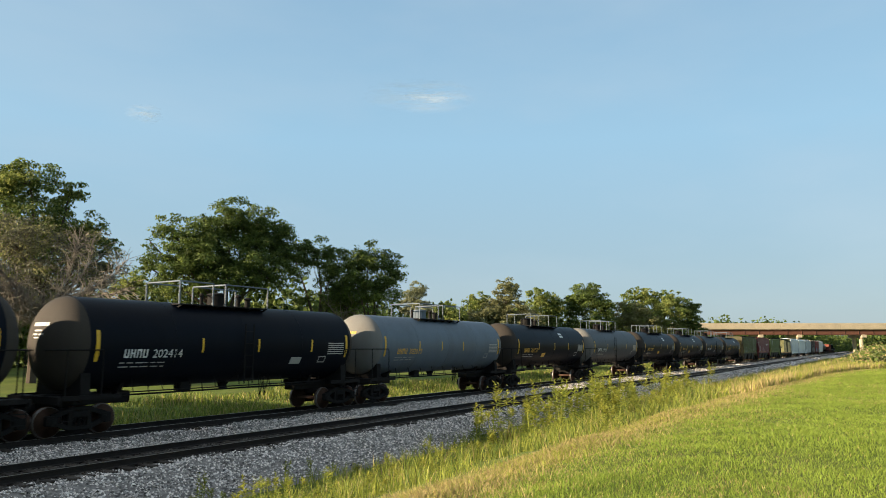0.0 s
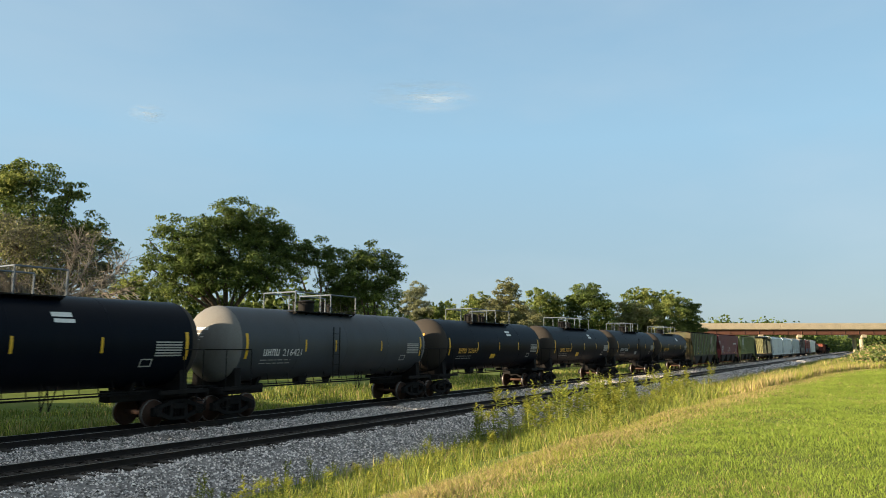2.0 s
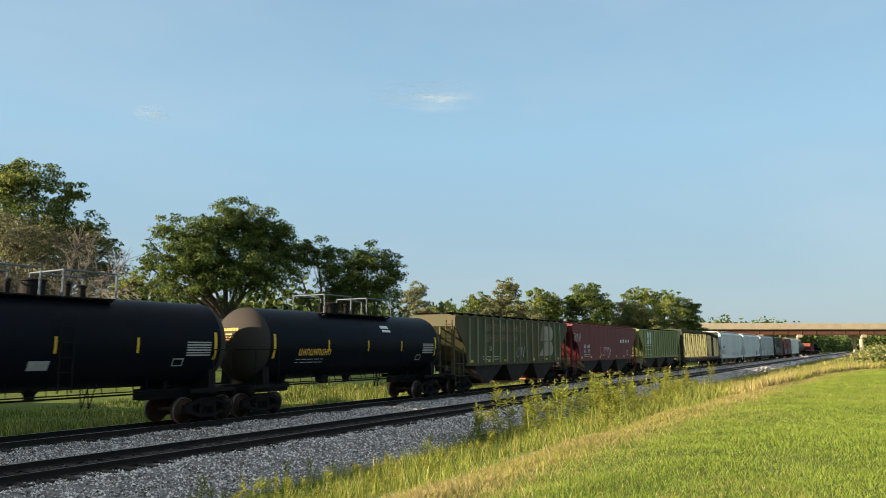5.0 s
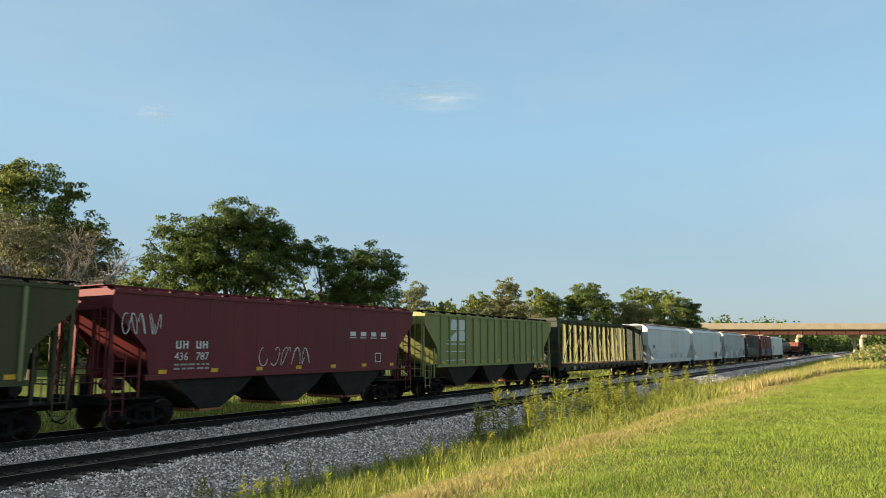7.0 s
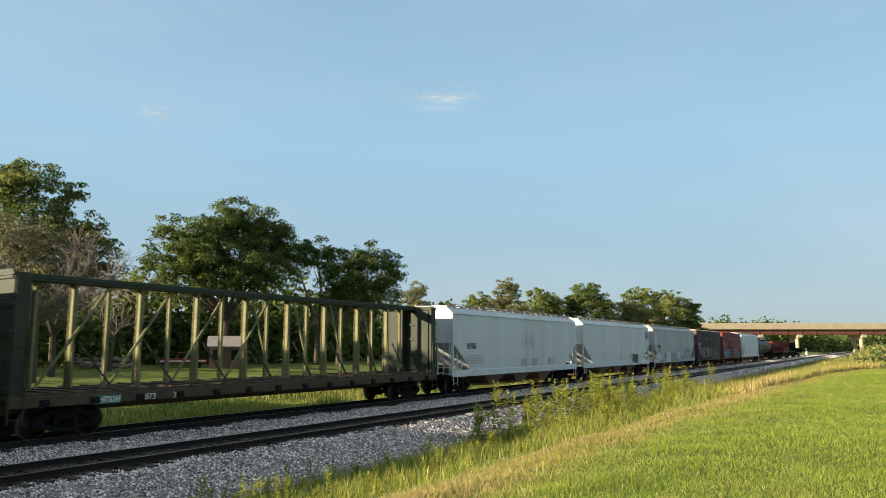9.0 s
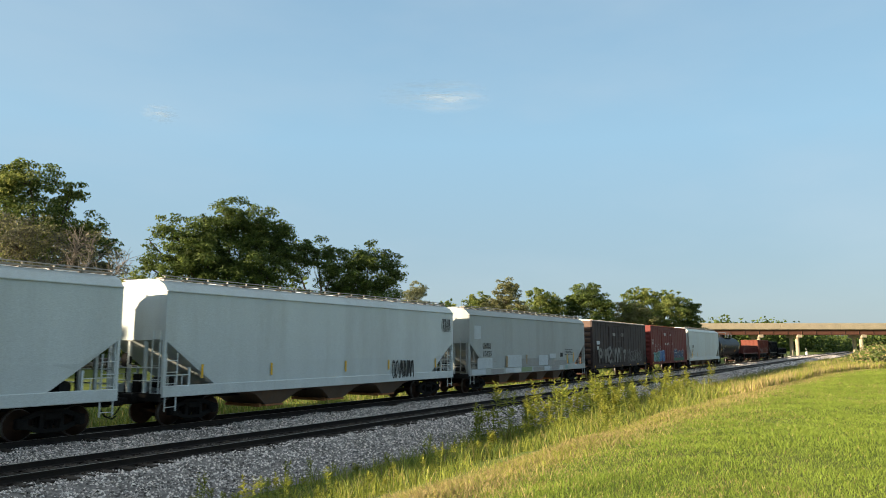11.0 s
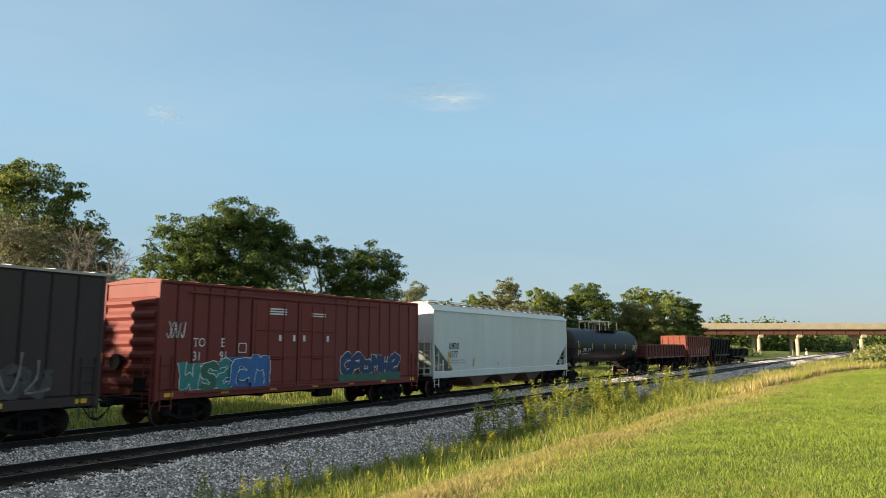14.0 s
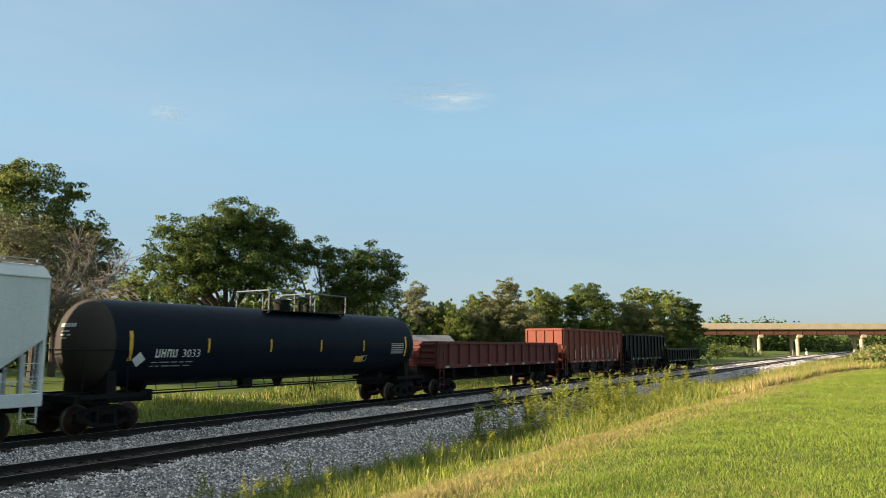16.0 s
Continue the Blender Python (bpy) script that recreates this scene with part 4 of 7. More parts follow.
def house(x, y, w, d, h, turn, wall, roof, label, name="shed"):
    z = float(ground_z(x, y))
    hs = empty(name, label, "building", pose(x, y, z - 0.05, 0, 0, turn))
    bm = bmesh.new()
    prism(bm, [(-d / 2, 0), (d / 2, 0), (d / 2, h), (0, h + d * 0.28), (-d / 2, h)], "x", -w / 2, w / 2)
    part("wall", bm, wall, hs)
    bm = bmesh.new()
    prism(bm, [(-d / 2 - 0.35, h - 0.12), (0, h + d * 0.28 + 0.08), (d / 2 + 0.35, h - 0.12), (d / 2 + 0.35, h + 0.02), (0, h + d * 0.28 + 0.24), (-d / 2 - 0.35, h + 0.02)], "x", -w / 2 - 0.3, w / 2 + 0.3)
    part("roof", bm, roof, hs)
    for q in (-w * 0.28, w * 0.2):
        bm = bmesh.new()
        box(bm, q - 0.5, q + 0.5, -d / 2 - 0.05, -d / 2 + 0.02, 1.0, 2.1, 0.02)
        part("window", bm, M["steel"], hs)
    bm = bmesh.new()
    box(bm, -0.5, 0.5, -d / 2 - 0.06, -d / 2 + 0.02, 0, 2.05, 0.02)
    part("door", bm, M["deck"], hs)
    return hs


house(89.0, 58.5, 9.0, 5.0, 2.6, -25, M["pale_dirty"], M["roofgalv"], "pale grey metal shed in the field before the trees")
house(55.4, 62.6, 3.6, 3.2, 2.5, -42, M["boxend"], M["roofgalv"], "small brownish shed below the trees")


def parked_truck(x, y, turn):
    z = float(ground_z(x, y))
    t = empty("pickup_truck", "red pickup truck with a white stripe parked in the field", "truck", pose(x, y, z, 0, 0, turn))
    bm = bmesh.new()
    prism(bm, [(-2.6, 0.55), (2.6, 0.55), (2.6, 1.0), (1.5, 1.08), (0.9, 1.75), (-0.5, 1.75), (-0.6, 1.1), (-2.6, 1.1)], "y", -0.9, 0.9)
    part("body", bm, M["boxred"], t)
    bm = bmesh.new()
    box(bm, -2.5, 2.5, -0.93, -0.9, 0.75, 0.88)
    part("stripe", bm, M["white"], t)
    bm = bmesh.new()
    prism(bm, [(-0.4, 1.15), (1.25, 1.15), (0.8, 1.68), (-0.4, 1.68)], "y", -0.92, 0.92)
    part("window", bm, M["steel"], t)
    for q in (-1.7, 1.7):
        for s in (-1, 1):
            bm = bmesh.new()
            lathe(bm, [(s * 0.7, 0.2), (s * 0.7, 0.37), (s * 0.92, 0.37), (s * 0.92, 0.2)], 16, "y", (q, 0, 0.37))
            part("wheel", bm, M["truck"], t)


parked_truck(52.6, 66.6, -39)
rw = random.Random(4)
bm = bmesh.new()
for k in range(46):
    a, l = rw.uniform(0, 3.14), rw.uniform(0.5, 1.4)
    cx, cy, cz = 46.0 + rw.gauss(0, 1.6), 71.5 + rw.gauss(0, 1.0), float(ground_z(46.0, 71.5)) + rw.uniform(0.1, 1.1)
    rod(bm, (cx - l * math.cos(a), cy - l * math.sin(a), cz), (cx + l * math.cos(a), cy + l * math.sin(a), cz + rw.uniform(-0.2, 0.3)), rw.uniform(0.06, 0.16), 6)
tagged(part("brush_pile", bm, M["twig"]), "grey pile of cut branches in the field", "brush pile")

# thin wisps of cloud, high and far
def cloud(x, y, z, w, h, seed, drift):
    c = new("cloud")
    m = bpy.data.materials.get("thin_cloud")
    if not m:
        m = bpy.data.materials.new("thin_cloud")
        m.use_nodes = True
        n, l = m.node_tree.nodes, m.node_tree.links
        n.remove(n["Principled BSDF"])
        co, nz = n.new("ShaderNodeTexCoord"), n.new("ShaderNodeTexNoise")
        mp = n.new("ShaderNodeMapping")
        mp.inputs["Scale"].default_value = (1.6, 5.0, 1)
        mp.inputs["Rotation"].default_value = (0, 0, 0.25)
        l.new(co.outputs["Generated"], mp.inputs["Vector"])
        nz.inputs["Scale"].default_value, nz.inputs["Detail"].default_value, nz.inputs["Roughness"].default_value = 1.6, 7, 0.6
        l.new(mp.outputs[0], nz.inputs["Vector"])
        gr = n.new("ShaderNodeTexGradient")
        gr.gradient_type = "SPHERICAL"
        m2 = n.new("ShaderNodeMapping")
        m2.inputs["Location"].default_value, m2.inputs["Scale"].default_value = (-1, -1, 0), (2, 2, 0)
        l.new(co.outputs["Generated"], m2.inputs["Vector"])
        l.new(m2.outputs[0], gr.inputs["Vector"])
        mr = n.new("ShaderNodeMapRange")
        mr.inputs["From Min"].default_value, mr.inputs["From Max"].default_value, mr.inputs["To Max"].default_value = 0.40, 0.74, 0.8
        l.new(nz.outputs["Fac"], mr.inputs["Value"])
        mu = n.new("ShaderNodeMath")
        mu.operation = "MULTIPLY"
        l.new(mr.outputs[0], mu.inputs[0])
        l.new(gr.outputs["Fac"], mu.inputs[1])
        tp, df, mx = n.new("ShaderNodeBsdfTransparent"), n.new("ShaderNodeBsdfTranslucent"), n.new("ShaderNodeMixShader")
        d2, ms = n.new("ShaderNodeBsdfDiffuse"), n.new("ShaderNodeMixShader")
        ms.inputs[0].default_value = 0.5
        df.inputs["Color"].default_value = d2.inputs["Color"].default_value = (0.95, 0.95, 0.97, 1)
        l.new(df.outputs[0], ms.inputs[1])
        l.new(d2.outputs[0], ms.inputs[2])
        l.new(mu.outputs[0], mx.inputs[0])
        l.new(tp.outputs[0], mx.inputs[1])
        l.new(ms.outputs[0], mx.inputs[2])
        l.new(mx.outputs[0], n["Material Output"].inputs["Surface"])
    bpy.data.objects.remove(c)
    vs, fs = [], []
    for i in range(13):
        for j in range(7):
            u, v = i / 12 - 0.5, j / 6 - 0.5
            vs.append((u * w, v * h, 0.05 * w * math.cos(u * 3) * math.cos(v * 3)))
    for i in range(12):
        for j in range(6):
            fs.append((i * 7 + j, i * 7 + j + 1, i * 7 + j + 8, i * 7 + j + 7))
    ob = soup("cloud", vs, fs, m)
    tagged(ob, "thin white wisp of high cloud", "cloud", kind="structure")
    face = look((x, y, z), EYE).to_3x3().to_4x4()
    CLOUDS.append((ob, Vector((x, y, z)), face, drift))


CLOUDS = []
cloud(2002, 1328, 884, 420, 130, 1, Vector((39, -66, 0)))
cloud(1420, 2050, 780, 130, 70, 2, Vector((39, -66, 0)))
# ---------------------------------------------------------------- the train: shared pieces
SHARED = {}
WHEELS = []                          # wheelsets with their place on the truck, for the motion
WHEEL_R = 0.457
AXLE = 0.87


def shared(name, key, build, material, parent, m=None, label="", smooth=False):
    """An object on a mesh that all alike parts share."""
    if key not in SHARED:
        ob = part(name, build(), material, parent, label, smooth)
        SHARED[key] = ob.data
    else:
        ob = new(name, SHARED[key])
        ob.parent = parent
        if label:
            tagged(ob, label)
    if m is not None:
        ob.matrix_basis = m
    return ob


def wheelset_mesh():
    bm = bmesh.new()
    rod(bm, (0, -0.95, 0), (0, 0.95, 0), 0.08, 12)
    for s in (-1, 1):
        y = s * 0.755
        lathe(bm, [(y + s * 0.06, 0.15), (y + s * 0.075, 0.17), (y + s * 0.03, 0.19), (y + s * 0.01, 0.36), (y + s * 0.06, 0.385), (y + s * 0.065, 0.44)], 28, "y")
        lathe(bm, [(y + s * 0.065, 0.44), (y + s * 0.06, WHEEL_R), (y - s * 0.05, WHEEL_R + 0.004), (y - s * 0.055, 0.40)], 28, "y", mi=1, caps=False)
        lathe(bm, [(y - s * 0.05, WHEEL_R), (y - s * 0.06, WHEEL_R + 0.022), (y - s * 0.08, WHEEL_R + 0.02), (y - s * 0.085, 0.38), (y - s * 0.04, 0.3), (y - s * 0.02, 0.15)], 28, "y")
    return bm


def side_frame_mesh():
    bm = bmesh.new()
    w = 0.075
    for s in (-1, 1):
        box(bm, s * AXLE - 0.17, s * AXLE + 0.17, -0.11, 0.11, 0.36, 0.66, 0.03)      # journal box
        rod(bm, (s * AXLE, -0.14, 0.47), (s * AXLE, 0.1, 0.47), 0.13, 14)
        rod(bm, (s * AXLE, -0.17, 0.47), (s * AXLE, -0.13, 0.47), 0.085, 10)
        beam(bm, (s * AXLE, 0, 0.62), (s * 0.32, 0, 0.80), 2 * w, 0.14)
        beam(bm, (s * (AXLE - 0.1), 0, 0.42), (s * 0.30, 0, 0.24), 2 * w, 0.13)
        beam(bm, (s * 0.31, 0, 0.22), (s * 0.29, 0, 0.80), 2 * w, 0.13)
        for k in range(3):
            for q in range(7):                                                     # coil springs
                lathe(bm, [(0.31 + q * 0.035, 0.05), (0.325 + q * 0.035, 0.065), (0.34 + q * 0.035, 0.05)], 8, "z", (s * 0.0 + (k - 1) * 0.15, -0.02, 0))
    box(bm, -0.40, 0.40, -w, w, 0.76, 0.88, 0.02)
    box(bm, -0.36, 0.36, -w * 1.1, w * 1.1, 0.18, 0.30, 0.02)
    box(bm, -0.27, 0.27, -0.12, 0.1, 0.56, 0.76, 0.03)                              # bolster end
    return bm


def truck_mesh():
    bm = bmesh.new()
    box(bm, -0.24, 0.24, -0.98, 0.98, 0.57, 0.80, 0.03)
    rod(bm, (0, 0, 0.78), (0, 0, 0.92), 0.2, 16)
    for s in (-1, 1):
        beam(bm, (s * 0.36, -0.85, 0.4), (s * 0.36, 0.85, 0.4), 0.12, 0.1)           # brake beam
        box(bm, s * 0.33, s * 0.40, -0.84, -0.67, 0.3, 0.62)
        box(bm, s * 0.33, s * 0.40, 0.67, 0.84, 0.3, 0.62)
    return bm


def truck(car, x):
    t = shared("truck", "truck", truck_mesh, M["truck"], car, pose(x, 0, 0), "grimy cast steel truck on two axles")
    for s in (-1, 1):
        shared("side_frame", "side_frame", side_frame_mesh, M["truck"], t, pose(0, s * 0.98, 0))
        w = shared("wheelset", "wheelset", wheelset_mesh, [M["wheel"], M["tread"]], t, pose(s * AXLE, 0, WHEEL_R), "rusty wheels with bright treads", True)
        WHEELS.append((w, s * AXLE))


def coupler_mesh():
    bm = bmesh.new()
    box(bm, -0.95, 0.0, -0.09, 0.09, 0.76, 0.98, 0.02)
    box(bm, -0.08, 0.22, -0.17, 0.10, 0.72, 1.02, 0.05)
    box(bm, 0.10, 0.32, 0.02, 0.18, 0.74, 1.0, 0.05)
    for a, b in (((-0.35, -0.3, 0.8), (-0.1, -0.32, 0.45)), ((-0.1, -0.32, 0.45), (0.2, -0.28, 0.33)), ((0.2, -0.28, 0.33), (0.4, -0.2, 0.42))):
        rod(bm, a, b, 0.025, 6)
    rod(bm, (-0.15, -0.1, 0.95), (-0.2, -1.35, 0.98), 0.015, 6)
    return bm


def couplers(car, half):
    for s in (-1, 1):
        shared("coupler", "coupler", coupler_mesh, M["steel"], car, pose(s * (half - 0.24), 0, 0, 0, 0, 0 if s > 0 else 180))


def ladder(car, x, y, z0, z1, material, along="x", w=0.42, n=None, name="ladder"):
    bm = bmesh.new()
    d = (w / 2, 0) if along == "x" else (0, w / 2)
    for s in (-1, 1):
        beam(bm, (x + s * d[0], y + s * d[1], z0), (x + s * d[0], y + s * d[1], z1), 0.035, 0.035)
    n = n or max(3, int((z1 - z0) / 0.38))
    for i in range(n):
        z = z0 + (i + 0.35) * (z1 - z0) / n
        rod(bm, (x - d[0], y - d[1], z), (x + d[0], y + d[1], z), 0.014, 6)
    return part(name, bm, material, car)


FONT = {}


def text_shape(words, height):
    """Vertices and faces of flat lettering, its lower left at the origin, letters height tall."""
    if words not in FONT:
        cu = bpy.data.curves.new("lettering", "FONT")
        cu.body, cu.size, cu.resolution_u = words, 1.0, 2
        ob = new("lettering", cu)
        dg = bpy.context.evaluated_depsgraph_get()
        me = bpy.data.meshes.new_from_object(ob.evaluated_get(dg))
        FONT[words] = ([tuple(v.co) for v in me.vertices], [tuple(p.vertices) for p in me.polygons])
        bpy.data.objects.remove(ob)
        bpy.data.meshes.remove(me)
    vs, fs = FONT[words]
    k = height / 0.70
    return [(v[0] * k, v[1] * k) for v in vs], fs


def on_side(pts, skin):
    """From (x, z) on the side to the place in the car's space. skin: ('flat', y) or ('round', radius, centre z)."""
    if skin[0] == "flat":
        return [(x, -skin[1], z) for x, z in pts]
    r, c = skin[1], skin[2]
    return [(x, -math.sqrt(max(r * r - (z - c) ** 2, 0.01)), z) for x, z in pts]


def lettering(car, words, x, z, h, skin, material, wide=1.0, name="lettering", slant=0.0):
    pts, fs = text_shape(words, h)
    pts = [(x + p[0] * wide + slant * p[1], z + p[1]) for p in pts]
    return soup(name, on_side(pts, skin), fs, material, car)


def bars(car, rects, skin, material, name="marking"):
    """Plain bars (x0, x1, z0, z1) painted on the side."""
    vs, fs = [], []
    for x0, x1, z0, z1 in rects:
        k = 1 if skin[0] == "flat" else max(2, int((z1 - z0) / 0.12) + 1)
        b = len(vs)
        pts = []
        for i in range(k + 1):
            z = z0 + (z1 - z0) * i / k
            pts += [(x0, z), (x1, z)]
        vs += on_side(pts, skin)
        fs += [(b + 2 * i, b + 2 * i + 1, b + 2 * i + 3, b + 2 * i + 2) for i in range(k)]
    return soup(name, vs, fs, material, car)


def mark_bars(n, x, z, h, w=None):
    """n letters as plain upright bars."""
    w = w or h * 0.62
    out = []
    for i in range(n):
        q = x + i * w * 1.32
        cross = z + h * (0.0, 0.42, 0.8)[i % 3]
        out += [(q, q + w * 0.28, z, z + h), (q + w * 0.72, q + w, z, z + h), (q + w * 0.28, q + w * 0.72, cross, cross + h * 0.2)]
    return out


def lines(x, z, w, rows, h=0.05, gap=0.09, seed=0):
    r = random.Random(seed)
    out = []
    for k in range(rows):
        q = x
        while q < x + w:
            l = r.uniform(0.12, 0.4)
            out.append((q, min(q + l, x + w), z - k * gap, z - k * gap + h))
            q += l + r.uniform(0.04, 0.12)
    return out


def scrawl(car, x, z, w, h, skin, material, seed, strokes=5, width=0.026, name="scrawl"):
    """A thin line drawn by hand, in loops that spell nothing."""
    r = random.Random(seed)
    vs, fs = [], []
    for k in range(strokes):
        px = x + w * (k + 0.1) / strokes
        pts = []
        a0, turn = r.uniform(0, 6.3), r.choice((-1, 1)) * r.uniform(3.5, 6.5)
        for i in range(12):
            t = i / 11
            pts.append((px + w / strokes * (0.45 + 0.42 * math.cos(a0 + turn * t)) + 0.1 * t * w / strokes, z + h * (0.5 + 0.46 * math.sin(a0 + turn * t * (1 + 0.2 * k % 2)))))
        for (ax, az), (bx_, bz) in zip(pts, pts[1:]):
            d = math.hypot(bx_ - ax, bz - az) or 1
            nx, nz = -(bz - az) / d * width / 2, (bx_ - ax) / d * width / 2
            b = len(vs)
            vs += on_side([(ax + nx, az + nz), (bx_ + nx, bz + nz), (bx_ - nx, bz - nz), (ax - nx, az - nz)], skin)
            fs.append((b, b + 1, b + 2, b + 3))
    return soup(name, vs, fs, material, car)


SKELETONS = (((0.1, 0), (0.15, 0.55), (0.45, 1), (0.75, 0.6), (0.85, 0)), ((0.9, 0.85), (0.5, 1), (0.12, 0.75), (0.5, 0.52), (0.88, 0.3), (0.55, 0.02), (0.1, 0.15)),
             ((0.15, 1), (0.2, 0.1), (0.5, 0.45), (0.75, 0.05), (0.9, 0.95)), ((0.1, 0.05), (0.15, 0.95), (0.8, 0.85), (0.75, 0.5), (0.3, 0.45)),
             ((0.9, 0.9), (0.4, 0.98), (0.1, 0.5), (0.4, 0.03), (0.9, 0.1), (0.85, 0.45), (0.5, 0.45)), ((0.1, 0.9), (0.9, 1.0), (0.55, 0.55), (0.5, 0.0)))


def ribbon(pts, width, taper, rnd):
    """Both sides of a brush stroke along pts, as one strip of corners."""
    out = []
    for i, (px_, pz) in enumerate(pts):
        ax, az = pts[max(0, i - 1)]
        bx_, bz = pts[min(len(pts) - 1, i + 1)]
        d = math.hypot(bx_ - ax, bz - az) or 1
        w = width * (1 + taper * math.sin(i * 1.7 + rnd)) / 2
        out.append(((px_ - (bz - az) / d * w, pz + (bx_ - ax) / d * w), (px_ + (bz - az) / d * w, pz - (bx_ - ax) / d * w)))
    return out


def graffiti(car, x, z, w, h, n, y, fills, edge, seed, fat=0.30, rim=0.05, name="graffiti"):
    """Sprayed shapes side by side, each one bent stroke over a wider rim; they spell nothing."""
    r = random.Random(seed)
    for k in range(n):
        sk_ = SKELETONS[(seed + k * 5 + k // 2) % len(SKELETONS)]
        cw, lean, grow = w / n * 1.02, r.uniform(-0.12, 0.2), r.uniform(0.85, 1.08)
        flip, drop = k % 2, r.random() < 0.35
        sk_ = [(1 - u if flip else u, 1 - v if drop else v) for u, v in sk_]
        raw = [(x + w * k / n + (u * 1.1 - 0.05) * cw + lean * v * h * 0.6, z + (v * 0.8 + 0.1) * h * grow) for u, v in sk_]
        pts = []                                                       # rounded between the corners
        for i in range(len(raw) - 1):
            a, b = Vector(raw[i]), Vector(raw[i + 1])
            p0, p3 = Vector(raw[max(0, i - 1)]), Vector(raw[min(len(raw) - 1, i + 2)])
            for t in (0, 0.25, 0.5, 0.75):
                c_ = 0.5 * (2 * a + (b - p0) * t + (2 * p0 - 5 * a + 4 * b - p3) * t * t + (3 * a - p0 - 3 * b + p3) * t ** 3)
                pts.append((c_.x, c_.y))
        pts.append(raw[-1])
        vs, fs, mi = [], [], []
        for grown, dy, m in ((rim * 2, 0.0, 1), (0.0, 0.004, 0)):
            if m == 0 and not fills:
                continue
            b = len(vs)
            for l_, r_ in ribbon(pts, fat * cw + grown, 0.25, seed + k):
                vs += [(l_[0], -y - dy - 0.0007 * k, l_[1]), (r_[0], -y - dy - 0.0007 * k, r_[1])]
            for i in range(len(pts) - 1):
                fs.append((b + 2 * i, b + 2 * i + 1, b + 2 * i + 3, b + 2 * i + 2))
                mi.append(m)
        soup(name, vs, fs, [fills[k % len(fills)] if fills else edge, edge], car, mi)


def new_car(kind, u, label, half, trucks, category):
    car = empty(kind, label, category, pose(u, FAR, 0), "cars of the freight train")
    for s in (-1, 1):
        truck(car, s * trucks)
    couplers(car, half)
    TRAIN.append((car, u))
    return car


TRAIN = []


